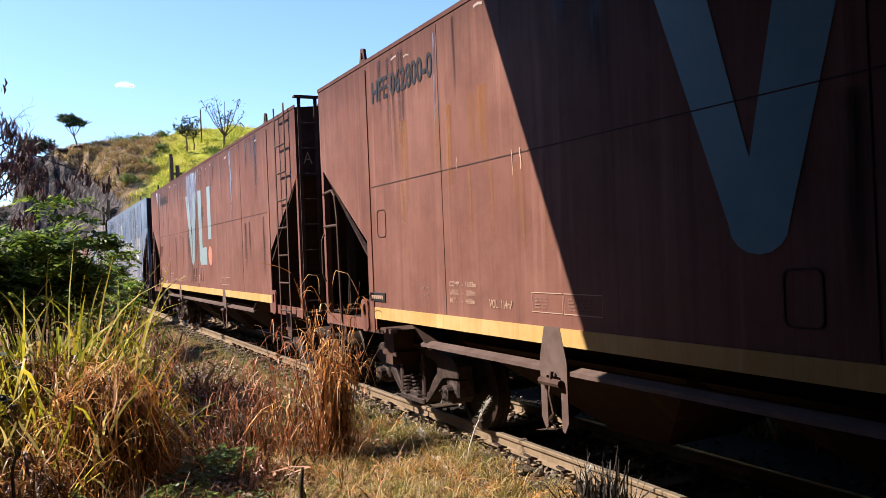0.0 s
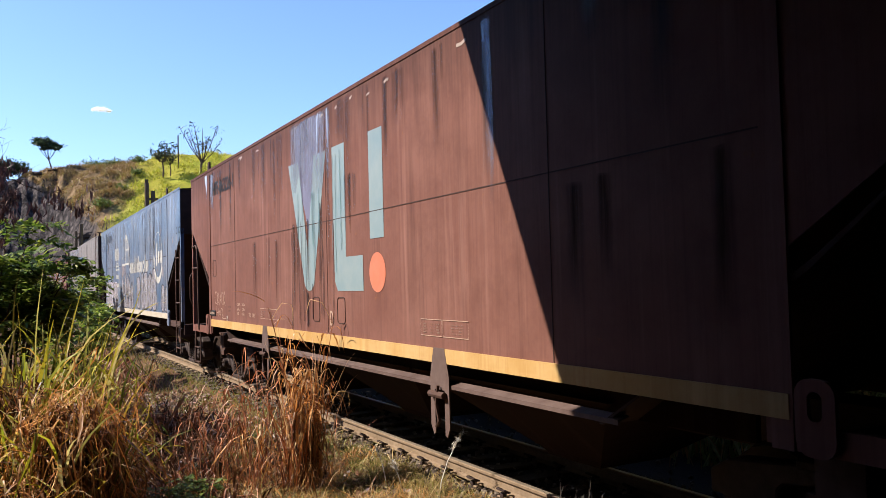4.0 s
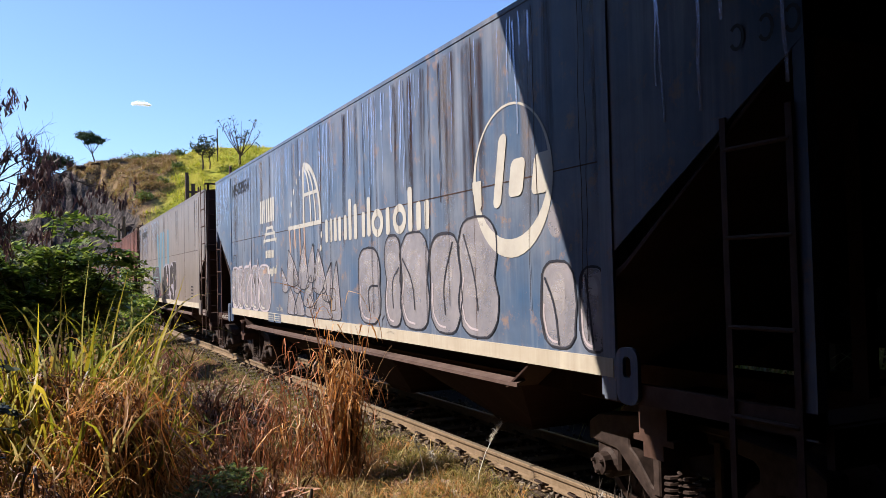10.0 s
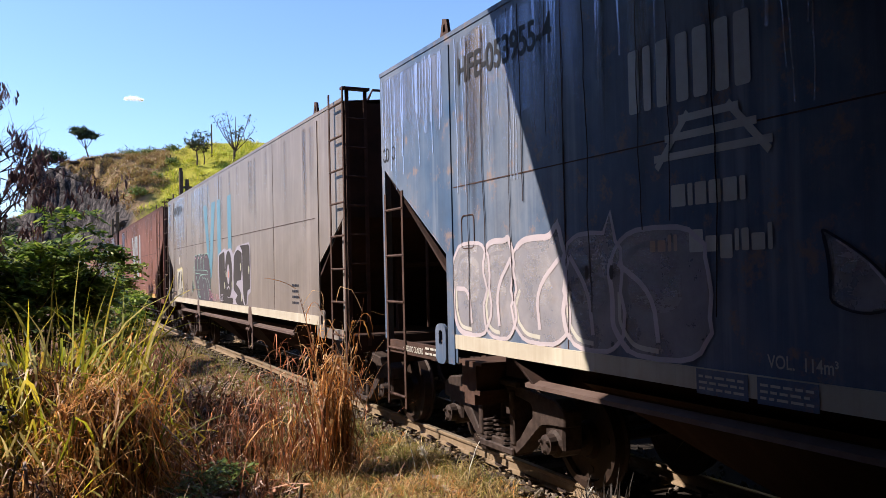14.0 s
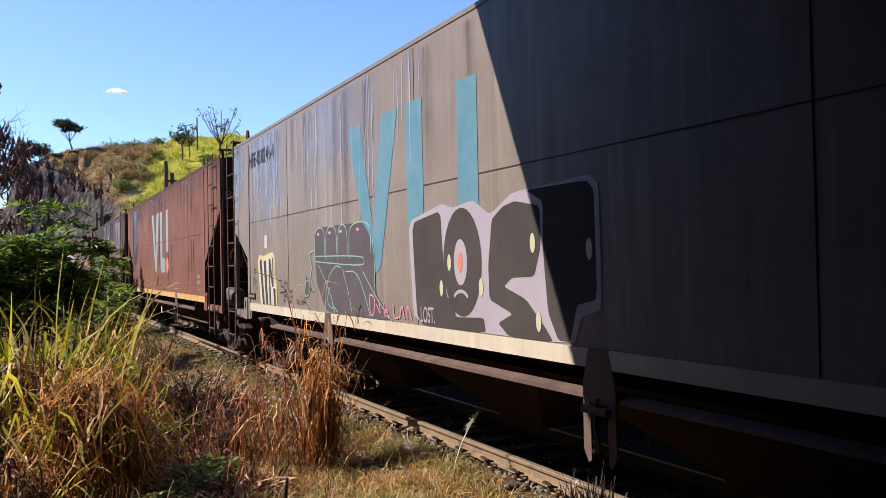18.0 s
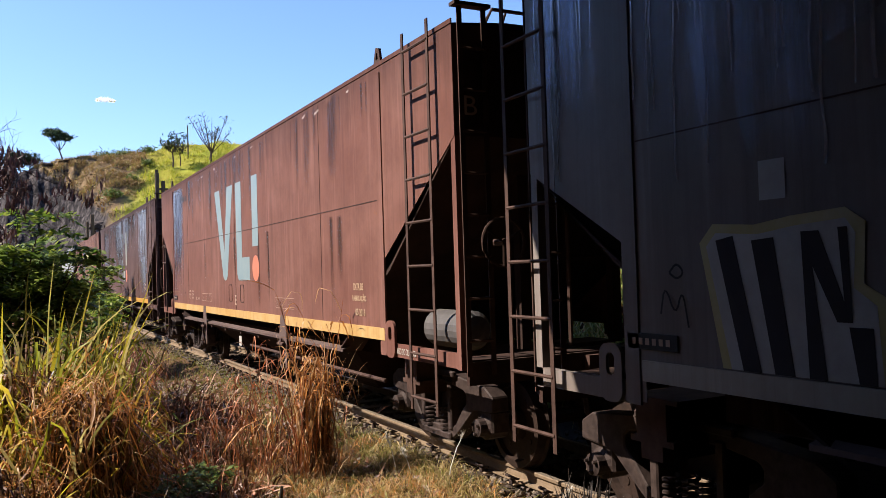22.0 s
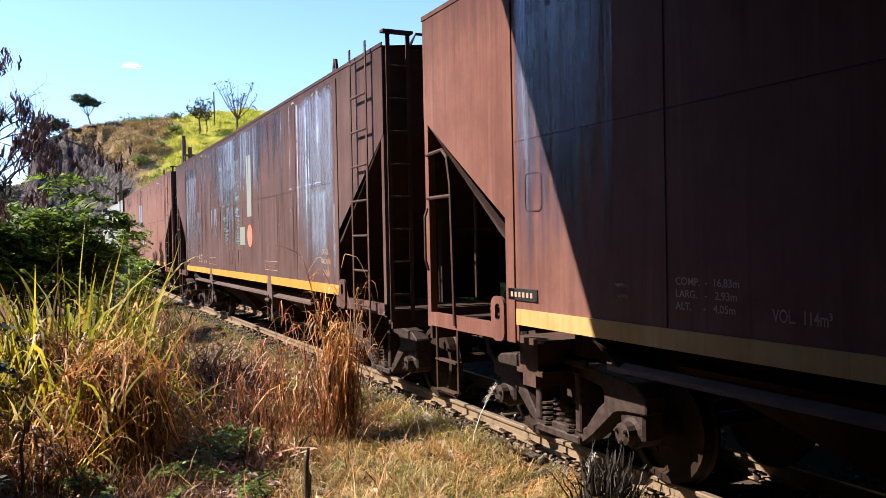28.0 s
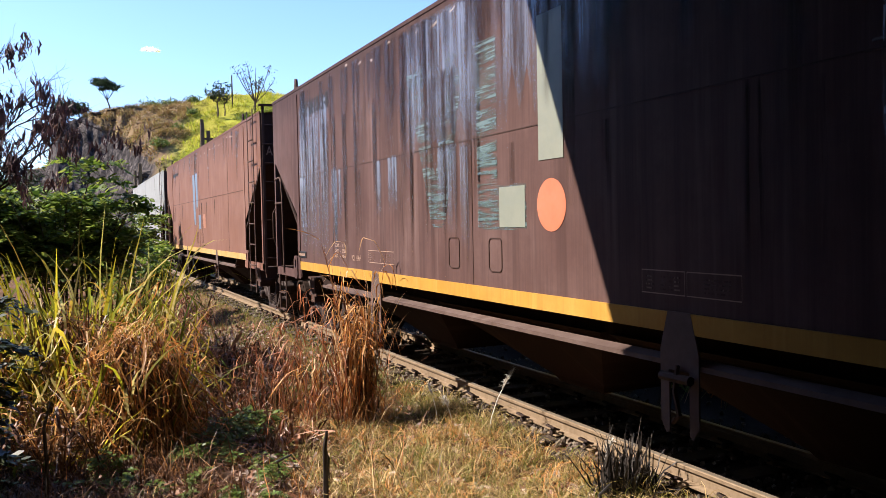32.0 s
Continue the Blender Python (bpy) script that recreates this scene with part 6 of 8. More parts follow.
def dry_shrub():
    """Crooked bare branches that fork again and again, dead pods and leaves hanging from some."""
    g = random.Random(41)
    top = thing("dry_shrub", "bare shrub with hanging dead brown leaves", "shrub", at=pose(-1.70, 11.2, 0.0))
    bm = bmesh.new()
    leaves = []

    def limb(p, d, length, r, depth):
        n = max(3, int(length / 0.11))
        pts = [p]
        for k in range(n):
            d = (d + Vector((g.gauss(0, 0.17), g.gauss(0, 0.17), g.gauss(0.0, 0.15)))).normalized()
            pts.append(pts[-1] + d * length / n)
        pipe(bm, pts, [r * (1 - 0.65 * k / n) for k in range(n + 1)], 5 if depth < 2 else 4)
        if depth < 3:
            for k in range(4 if depth else 5):
                j = g.randint(max(1, n // 3), n)
                e = (d + Vector((g.uniform(-0.8, 1.0), g.uniform(-0.7, 0.7), g.uniform(-0.6, 0.8)))).normalized()
                limb(pts[j], e, length * g.uniform(0.35, 0.6), r * 0.5, depth + 1)
        if depth >= 2 and g.random() < 0.15 and pts[-1].z > 2.1:
            for q in range(g.choice((6, 18, 34))):
                c = pts[g.randint(n // 2, n)] + Vector((g.uniform(-0.05, 0.05), g.uniform(-0.05, 0.05), -g.uniform(0, 0.16)))
                leaves.append((c, c + Vector((g.uniform(-0.03, 0.03), 0, -0.06)), c + Vector((g.uniform(-0.05, 0.05), 0, -g.uniform(0.07, 0.15)))))

    for x, z in ((0.75, 3.6), (1.15, 3.5), (1.35, 3.1), (1.55, 2.9), (0.9, 3.0), (0.55, 3.2), (1.3, 2.9), (0.4, 2.9), (1.5, 3.1), (1.2, 3.3)):
        q = Vector((x * 0.5, g.uniform(-0.2, 0.2), z * 0.72))
        pipe(bm, [(0, 0, -0.2), (q.x * 0.35, q.y * 0.4, q.z * 0.5), q], [0.024, 0.019, 0.013], 5)
        limb(q, Vector((x * 0.38, g.uniform(-0.2, 0.2), 0.95)), (z - q.z) * 1.48, 0.017, 0)
    part("branch_work", bm, BARK_DARK, top)
    pts = np.array([[tuple(q) for q in r] for r in leaves])
    n = len(pts)
    gg = np.random.default_rng(5)
    a = gg.uniform(0, math.pi, n)
    w = gg.uniform(0.008, 0.018, n)[:, None] * np.array([0.3, 1, 0.25])
    o = part("dead_leaves", strips("dead_leaves", pts, w, np.stack([np.cos(a), np.sin(a), a * 0], 1), DEADLEAF), DEADLEAF, top)
    o["kind"] = "stuff"


dry_shrub()


def seed_stalk(x, y, tall, dx, dy, label):
    z = height(x, y)
    top = thing("seed_stalk", label, "grass stalk", "seeding stalks beside the rail", at=pose(x, y, z))
    pts = [Vector((dx * t * t, dy * t * t, tall * t)) for t in (0, 0.3, 0.6, 0.85, 1)]
    part("stem", pipe(bmesh.new(), pts, [0.005, 0.0045, 0.004, 0.004, 0.003], 5), PLUME, top)
    g = np.random.default_rng(int(100 * x))
    n = 120
    t = g.uniform(0.72, 1.0, n)
    base = np.stack([dx * t * t, dy * t * t, tall * t], 1)
    p, w, s = arcs(g, base, np.full(n, 0.06), 0.7, np.full(n, 0.8), 4, 0.003)
    o = part("plume", strips("plume", p, w, s, PLUME), PLUME, top, "white feathery plume")
    o["kind"] = "stuff"


seed_stalk(3.72, 7.1, 0.62, 0.32, 0.05, "bent seeding grass stalk beside the rail")
seed_stalk(3.52, 7.9, 0.42, -0.06, 0.1, "short pale seeding stalk beside the rail")
seed_stalk(3.60, 7.7, 0.30, -0.1, 0.0, "short pale seeding stalk beside the rail")
seed_stalk(3.75, 5.3, 0.35, 0.12, 0.0, "thin seeding stalk beside the rail")


def dark_stick(x, y, tall, dx, r=0.016):
    z = height(x, y)
    ob = part("burnt_stick", pipe(bmesh.new(), [(0, 0, -0.03), (dx * 0.3, 0.01, tall * 0.5), (dx * 0.1, 0, tall * 0.8), (dx, 0, tall)], [r, r * 0.85, r * 0.75, r * 0.45], 6), CHAR, at=pose(x, y, z))
    tagged(ob, "dark burnt twig standing in the grass", "stick", "dark twigs in the verge")


clump("burnt_weeds", "burnt black weed stems beside the rail", 44, 3.80, 5.05, 0.25, 0.16,
      [("dark_stems", 150, 0.40, 0.1, 0.28, 0.3, 0.008, CHAR), ("dead_leaves", 130, 0.32, 0.08, 0.6, 1.8, 0.010, CHAR)])
dark_stick(1.92, 6.55, 0.34, -0.03)
dark_stick(1.55, 6.9, 0.22, 0.14)
dark_stick(-0.2, 6.4, 0.9, 0.05)
dark_stick(1.74, 6.05, 0.62, 0.02, 0.024)
dark_stick(3.35, 4.75, 0.30, 0.1)


# ---- the hill's plants ----
def hill_grass():
    g = np.random.default_rng(51)
    for name, label, material, n, dry in (("hill_grass", "bright yellow-green grass on the hill", HILLGRASS, 70000, False), ("hill_grass", "dry brown grass on the hill", HILLDRY, 120000, True)):
        x, y = g.uniform(-8, 24 if dry else 70, n), g.uniform(106, 158, n)
        keep = []
        for p, q in zip(x, y):
            h = height(p, q)
            edge = 8.2 + 0.5 * h + 4 * noise.noise((p * 0.12, q * 0.12, 2)) + 1.5 * noise.noise((p * 0.5, q * 0.5, 2))
            keep.append((p < edge if dry else p > edge) and (p > 22.0 - 0.9 * h + 2.5 * noise.noise((p * 0.2, q * 0.2, 5)) or q > 151) and noise.noise((p * 0.25, q * 0.25, 8)) > (-0.42 if dry else -0.5))
        x, y = x[keep], y[keep]
        base = np.array([(p, q, height(p, q) - 0.1) for p, q in zip(x, y)])
        lush = np.array([soft(-0.25, 0.45, noise.noise((p * 0.35, q * 0.55, 21))) for p, q in zip(x, y)])
        p, w, s = arcs(g, base, g.uniform(0.4, 1.1, len(x)) * (0.3 + 1.3 * lush), 0.5, np.full(len(x), 1.0), 3, 0.06)
        tagged(new(name, strips(name, p, w, s, material)), label, "grass", kind="stuff")


hill_grass()


def hill_scrub(x, y, tall, wide, n, seed):
    """A dark low bush on the slope."""
    g = np.random.default_rng(seed)
    z = height(x, y)
    c = g.normal(0, 1, (n, 3)) * np.array([wide * 0.4, wide * 0.4, tall * 0.25]) + np.array([0, 0, tall * 0.45])
    d = g.normal(0, 0.16, (n, 3))
    s = g.normal(0, 1, (n, 3))
    s /= np.linalg.norm(s, axis=1)[:, None]
    top = thing("hill_bush", "dark scrubby bush on the hill", "bush", "bushes on the hill", at=pose(x, y, z))
    bm = bmesh.new()
    for k in range(5):
        a = math.tau * k / 5
        pipe(bm, [(0, 0, -0.2), (0.2 * wide * math.cos(a), 0.2 * wide * math.sin(a), tall * 0.6)], [0.06, 0.02], 5)
    part("branch_work", bm, BARK, top)
    o = part("leaves", strips("leaves", np.stack([c - d, c, c + d], 1), g.uniform(0.05, 0.14, n)[:, None] * np.array([0.4, 1, 0.3]), s, SCRUB), SCRUB, top)
    o["kind"] = "stuff"


for k, (x, y, tall, wide, n) in enumerate(((14.5, 149.5, 1.3, 3.0, 500), (17.5, 150, 1.2, 2.6, 420), (20.5, 146, 1.2, 1.6, 260), (16, 133, 1.1, 1.4, 220), (13.0, 128, 1.3, 1.7, 300), (19, 138, 1.0, 1.2, 180))):
    hill_scrub(x, y, tall, wide, n, 300 + k)


def hill_tree(name, label, x, y, tall, spread, flat, leafy, seed, leaf=FARLEAF, limbs=9):
    g = random.Random(seed)
    z = height(x, y)
    top = thing(name, label, "tree", at=pose(x, y, z))
    bm = bmesh.new()
    fork = Vector((g.uniform(-0.3, 0.3), 0, tall * (0.18 if name == "bare_tree" else 0.45)))
    pipe(bm, [(0, 0, -0.3), (fork.x * 0.4 + 0.1, 0, tall * 0.22), fork], [tall * 0.03, tall * 0.024, tall * 0.018], 7)
    ends = []
    for k in range(limbs):
        a = math.tau * k / limbs + g.uniform(-0.3, 0.3)
        r = spread * g.uniform(0.45, 1)
        tip = Vector((r * math.cos(a), r * math.sin(a), tall * (0.85 + 0.15 * g.random() if flat else g.uniform(0.6, 1.0))))
        mid = fork.lerp(tip, 0.5) + Vector((0, 0, -tall * 0.05))
        pipe(bm, [fork, mid, tip], [tall * 0.013, tall * 0.009, tall * 0.004], 5)
        ends += [mid.lerp(tip, 0.6), tip]
        for j in range(6):
            p = fork.lerp(tip, g.uniform(0.4, 1))
            q = p + Vector((g.uniform(-1, 1), g.uniform(-1, 1), g.uniform(0.1, 1))) * tall * 0.13
            pipe(bm, [p, q], [tall * 0.005, tall * 0.0025], 4)
            ends.append(q)
    part("trunk", bm, BARK, top)
    gg = np.random.default_rng(seed)
    n = leafy
    if n:
        # leaves gather in uneven pads round some of the twig ends
        pick = gg.permutation(len(ends))[: max(4, int(len(ends) * 0.8))]
        c = np.array([tuple(ends[i]) for i in gg.choice(pick, n, p=(lambda q: q / q.sum())(gg.uniform(0.1, 1, len(pick))))])
        p0 = c + gg.normal(0, 1, (n, 3)) * np.array([spread * 0.11, spread * 0.11, tall * (0.035 if flat else 0.16 if name == "far_tree" else 0.05)])
        d = gg.normal(0, 1, (n, 3)) * 0.16
        pts = np.stack([p0 - d, p0, p0 + d], 1)
        w = gg.uniform(0.05, 0.13, n)[:, None] * np.array([0.4, 1, 0.3])
        sd = gg.normal(0, 1, (n, 3))
        sd /= np.linalg.norm(sd, axis=1)[:, None]
        o = part("crown", strips("crown", pts, w, sd, leaf), leaf, top)
        o["kind"] = "stuff"
    return top


def acacia(x, y, tall, seed):
    """A slim leaning trunk that forks under a wide flat crown of several pads."""
    g = random.Random(seed)
    top = thing("acacia_tree", "flat-topped dark tree on the hill crest", "tree", at=pose(x, y, height(x, y)))
    bm = bmesh.new()
    fork = Vector((-0.2, 0, tall * 0.36))
    pipe(bm, [(0.25, 0, -0.4), (0.15, 0, tall * 0.15), fork], [0.17, 0.13, 0.10], 7)
    pads = [(-0.30, 0.96, 0.15), (-0.12, 0.93, 0.17), (0.07, 0.86, 0.16), (0.22, 0.80, 0.13), (-0.26, 0.82, 0.15), (-0.04, 0.76, 0.16), (0.14, 0.69, 0.11), (-0.17, 0.67, 0.09), (-0.38, 0.86, 0.09)]
    centres, sizes = [], []
    for u, h, r in pads:
        c = Vector((u * tall, g.uniform(-0.2, 0.2) * tall, h * tall))
        mid = fork.lerp(c, 0.55) + Vector((0, 0, -0.03 * tall))
        pipe(bm, [fork, mid, c], [0.06, 0.045, 0.02], 5)
        for j in range(5):
            q = c + Vector((g.uniform(-1, 1) * r * tall, g.uniform(-1, 1) * r * tall, g.uniform(-0.1, 0.35) * r * tall))
            pipe(bm, [mid.lerp(c, 0.6), q], [0.025, 0.012], 4)
        centres.append(tuple(c))
        sizes.append(r * tall)
    part("trunk", bm, BARK, top)
    gg = np.random.default_rng(seed)
    n = 3600
    i = gg.choice(len(pads), n, p=np.array(sizes) ** 1.5 / (np.array(sizes) ** 1.5).sum())
    c, r = np.array(centres)[i], np.array(sizes)[i]
    p0 = c + gg.normal(0, 1, (n, 3)) * r[:, None] * np.array([0.48, 0.48, 0.20])
    d = gg.normal(0, 0.12, (n, 3))
    sd = gg.normal(0, 1, (n, 3))
    sd /= np.linalg.norm(sd, axis=1)[:, None]
    w = gg.uniform(0.04, 0.10, n)[:, None] * np.array([0.4, 1, 0.3])
    o = part("crown", strips("crown", np.stack([p0 - d, p0, p0 + d], 1), w, sd, FARLEAF), FARLEAF, top)
    o["kind"] = "stuff"


acacia(7.1, 149, 27.1 - height(7.1, 149), 77)
hill_tree("bare_tree", "nearly bare tree below the hill crest", 28.6, 135.5, 28.6 - height(28.6, 135.5), 3.6, False, 160, 62, FARLEAF, 11)
hill_tree("small_tree", "small leafy tree below the hill crest", 22.8, 136, 25.0 - height(22.8, 136), 1.7, False, 420, 63, FARLEAF, 10)
hill_tree("small_tree", "sparse small tree beside the pole", 24.1, 137, 24.2 - height(24.1, 137), 1.4, False, 120, 64)
hill_tree("far_tree", "dark leafy tree behind the rock face", 1.0, 152, 23.0 - height(1.0, 152), 3.0, False, 2600, 65)
hill_tree("far_tree", "dark leafy tree beside the rock face", -8.0, 138, 9.0, 4.5, False, 3200, 66)
hill_tree("far_tree", "dark leafy tree at the foot of the rock", -13.0, 128, 9.0, 5.0, False, 3200, 67)


def boulder(x, y, r, flat, seed):
    bm = bmesh.new()
    bmesh.ops.create_icosphere(bm, subdivisions=3, radius=1)
    for v in bm.verts:
        v.co *= 1 + 0.5 * noise.noise(v.co * 1.3 + Vector((seed, 0, 0))) + 0.25 * noise.noise(v.co * 3.5 + Vector((0, seed, 0)))
        v.co = Vector((v.co.x * r * 1.6, v.co.y * r, v.co.z * r * flat))
    ob = part("boulder", bm, ROCK, at=pose(x, y, height(x, y) - r * flat * 0.25, 0, 0, seed * 40))
    tagged(ob, "dark cracked rock on the hill's rim", "rock", "rocks along the rim")


for k, (x, y, r, flat) in enumerate(((3.4, 148.0, 0.9, 0.4), (5.4, 148.3, 0.9, 0.4), (7.3, 148.5, 1.0, 0.35), (9.3, 148.5, 1.0, 0.3), (11.3, 148.7, 0.9, 0.3), (7.5, 130, 1.5, 0.6), (9.2, 129, 1.3, 0.6), (10.6, 128, 1.0, 0.6), (5.8, 132, 1.6, 0.8))):
    boulder(x, y, r, flat, k + 1)


def post(name, label, x, y, z1, r, twin=False):
    z = height(x, y)
    top = thing(name, label, "post", at=pose(x, y, z))
    part("shaft", pipe(bmesh.new(), [(0, 0, -0.4), (0, 0, z1 - z)], [r, r * 0.85], 8), BARK, top)
    if twin:
        part("shaft", pipe(bmesh.new(), [(0.42, 0, -0.4), (0.42, 0, z1 - z - 0.55)], [r * 0.9, r * 0.8], 8), BARK, top)
        part("crossbar", boxes((-0.1, 0.75, -0.08, 0.08, z1 - z - 1.2, z1 - z - 1.05)), BARK, top)
        part("insulator", boxes((-0.12, 0.1, -0.05, 0.05, z1 - z, z1 - z + 0.25)), BARK, top)


post("pole", "thin dark pole on the hill crest", 25.95, 140, 27.3, 0.12)
post("signal_post", "twin dark posts beyond the track", 8.95, 60, 9.3, 0.17, True)
post("pole", "weathered post beside the track", 6.75, 86, 8.3, 0.2)
post("pole", "weathered post beside the track", 6.3, 86, 7.6, 0.15)


def concrete_post(x, y, tall):
    z = height(x, y)
    top = thing("concrete_post", "pale square concrete post in the bank grass", "post", at=pose(x, y, z))
    part("shaft", boxes((-0.16, 0.16, -0.16, 0.16, -0.4, tall), bevel=0.015), CONCRETE_PALE, top)
    part("cap", boxes((-0.19, 0.19, -0.19, 0.19, tall + 0.002, tall + 0.08), bevel=0.02), CONCRETE_PALE, top)


concrete_post(8.55, 7.95, 4.2)


def small_cloud():
    """Thousands of white flakes, thinning out towards the rim."""
    g = np.random.default_rng(71)
    n = 6500
    tuft = np.array([(-12.0, 0.0, 1.6), (-8.5, 0.8, 2.3), (-4.0, 1.4, 2.8), (0.0, 0.7, 2.6), (3.5, 1.9, 2.9), (8.0, 0.9, 2.4), (11.5, 0.2, 2.0), (14.5, -0.2, 1.2)])[g.integers(0, 8, n)]
    c = np.stack([tuft[:, 0] + g.normal(0, 1.0, n) * tuft[:, 2] * 0.8, g.normal(0, 3, n), tuft[:, 1] + g.normal(0, 0.62, n) * tuft[:, 2]], 1)
    c[:, 2] = np.where(c[:, 2] < -1.8, -1.8 + g.normal(0, 0.4, n), c[:, 2])
    d = g.normal(0, 0.3, (n, 3))
    s = g.normal(0, 1, (n, 3))
    s /= np.linalg.norm(s, axis=1)[:, None]
    m, nn, l, b = mat("white cloud", (0.97, 0.97, 0.97), 1.0)
    b.inputs["Specular IOR Level"].default_value = 0.0
    t = nn.new("ShaderNodeBsdfTranslucent")
    t.inputs["Color"].default_value = (0.97, 0.97, 0.97, 1)
    mx = nn.new("ShaderNodeMixShader")
    mx.inputs[0].default_value = 0.5
    l.new(b.outputs[0], mx.inputs[1])
    l.new(t.outputs[0], mx.inputs[2])
    thin = nn.new("ShaderNodeBsdfTransparent")
    veil = nn.new("ShaderNodeMixShader")
    veil.inputs[0].default_value = 0.55
    l.new(mx.outputs[0], veil.inputs[1])
    l.new(thin.outputs[0], veil.inputs[2])
    l.new(veil.outputs[0], nn["Material Output"].inputs["Surface"])
    ob = new("cloud", strips("cloud", np.stack([c - d, c, c + d], 1), g.uniform(0.15, 0.5, n)[:, None] * np.array([0.5, 1, 0.5]), s, m))
    return tagged(ob, "small white cloud in the clear sky", "cloud", kind="stuff")


cloud = small_cloud()
CLOUD = [(0, 148, 1462, 301.5), (13, 142.8, 1463, 301.5), (25, 137, 1463, 301.5), (32, 137, 1463, 301)]


def soaring_bird():
    top = thing("bird", "black vulture gliding above the hill", "bird", at=pose(24, 158, 40))
    bm = bmesh.new()
    lathe(bm, [(-0.36, 0.01), (-0.3, 0.05), (-0.1, 0.10), (0.12, 0.09), (0.26, 0.045), (0.33, 0.05), (0.40, 0.015)], 10, "y")
    part("body", bm, BLACK, top)
    for sg in (-1, 1):
        bm = bmesh.new()
        pts = [(0.06, 0.14), (0.45, 0.20), (0.78, 0.06), (0.80, -0.02), (0.55, -0.08), (0.3, -0.12), (0.06, -0.14)]
        a = [bm.verts.new((sg * x, y, 0.16 * x * x + 0.03)) for x, y in pts]
        b = [bm.verts.new((sg * x, y, 0.16 * x * x + 0.01)) for x, y in pts]
        bm.faces.new(a)
        bm.faces.new(b[::-1])
        for i in range(7):
            bm.faces.new((a[i], b[i], b[(i + 1) % 7], a[(i + 1) % 7]))
        part("wing", bm, BLACK, top)
    part("tail", boxes((-0.09, 0.09, -0.52, -0.3, -0.01, 0.012)), BLACK, top)
    return top


bird = soaring_bird()
GLIDE = [(0, 100, 140, 30), (2.5, 58, 150, 36), (4.5, 21.6, 158.5, 30.2), (4.7, 17.7, 159, 28.9), (5.0, 14.0, 159.4, 27.0), (5.2, 12.0, 159.6, 25.8), (6.0, 2.0, 158, 22.6), (8, -40, 150, 26), (32, -260, 100, 60)]


# ---- paint, stains and graffiti, wagon by wagon ----
def runs(w, name, seed, y0, y1, z0, z1, n, wide, material, lift=4, fall=0.6):
    """Runs of paint or dirt down the sheet, each a wavering strip of its own."""
    g = random.Random(seed)
    for k in range(n):
        y = g.uniform(y0, y1)
        a = z1 - g.uniform(0, 0.06)
        b = max(z0, a - (z1 - z0) * g.uniform(1 - fall, 1))
        pts, m = [], max(4, int((a - b) / 0.12))
        for j in range(m + 1):
            pts.append((y, a + (b - a) * j / m))
            y += g.uniform(-0.012, 0.012)
        stroke(name, w, pts, wide * g.uniform(0.6, 1.5), material, lift)


def patch_on(w, name, material, seed, y0, y1, z0, z1, lift=1, ragged=0.25):
    """A brushed-over area with a ragged lower edge."""
    g = random.Random(seed)
    n = 14
    low = [(y0 + (y1 - y0) * k / n, z0 + g.uniform(0, ragged) * (z1 - z0)) for k in range(n + 1)]
    decal(name, w, [(y1, z1), (y0, z1)] + low, material, lift)


for k, w in enumerate((w1, w2, w5, w6, w4)):
    s = 6.75 if w == w4 else 6.30
    plate = part("maker_plate", boxes((NEAR - 0.016, NEAR - 0.004, s - 0.46, s - 0.03, 1.40, 1.50), bevel=0.004), BLACK, w, "small black maker's plate")
    for j in range(6):
        y = s - 0.075 - 0.058 * j
        part("plate_mark", boxes((NEAR - 0.018, NEAR - 0.016, y - 0.032, y, 1.43, 1.47)), WHITE_THIN, plate)
for k, w in enumerate((w1, w2, w5, w6, w7)):
    runs(w, "dirt_run", 100 + k, -6.0, 6.0, 2.7, TOP - 0.05, 20, 0.20, STAIN, 1, 0.7)
    runs(w, "dirt_run", 140 + k, -6.0, 6.0, 3.2, TOP - 0.05, 16, 0.05, STAIN, 1, 0.7)
    chip = random.Random(160 + k)
    for j in range(11):
        y, z = chip.uniform(-6, 6), chip.uniform(3.86, 3.97)
        d = chip.uniform(0.05, 0.16)
        stroke("paint_chip", w, [(y, z), (y - d * 0.5, z + chip.uniform(-0.012, 0.02)), (y - d, z + chip.uniform(-0.01, 0.03))], chip.uniform(0.012, 0.03), CHIP, 3)
    runs(w, "rust_run", 120 + k, -6.0, 6.0, 1.4, 2.62, 7, 0.16, STAIN, 1, 0.7)

# first wagon: scratches and a long dark joint
runs(w1, "scratch", 1, 3.0, 4.2, 2.5, 2.75, 3, 0.012, WHITE_THIN, 3, 0.6)
runs(w1, "rust_run", 2, 3.0, 5.4, 2.2, 3.3, 8, 0.12, RUSTY, 2, 0.5)
runs(w1, "drip", 3, 4.38, 4.46, 2.66, 4.0, 3, 0.012, SLATE, 3, 0.5)
runs(w1, "rust_run", 8, 2.4, 5.6, 1.7, 2.66, 7, 0.06, RUSTY, 2, 0.6)

# second wagon: overpaint, drips and runs round the logo, scrawls
decal("overpaint", w2, [(1.20, 3.45), (1.24, 3.8), (1.16, 3.93), (1.0, 3.99), (0.5, 3.99), (0.36, 3.9), (0.33, 3.6), (0.62, 2.75), (0.72, 2.45), (0.82, 2.75)], VIOLET, 1, "grey-violet brushed overpaint")
patch_on(w2, "overpaint", SMUDGE, 44, -0.1, 1.42, 2.9, 4.0, 3, 0.5)
runs(w2, "drip", 4, -0.1, 0.4, 3.2, 4.0, 5, 0.03, DRIP, 5, 0.6)
runs(w2, "drip", 5, -0.4, -0.15, 2.0, 3.45, 4, 0.009, TEAL_LINE, 5, 0.3)
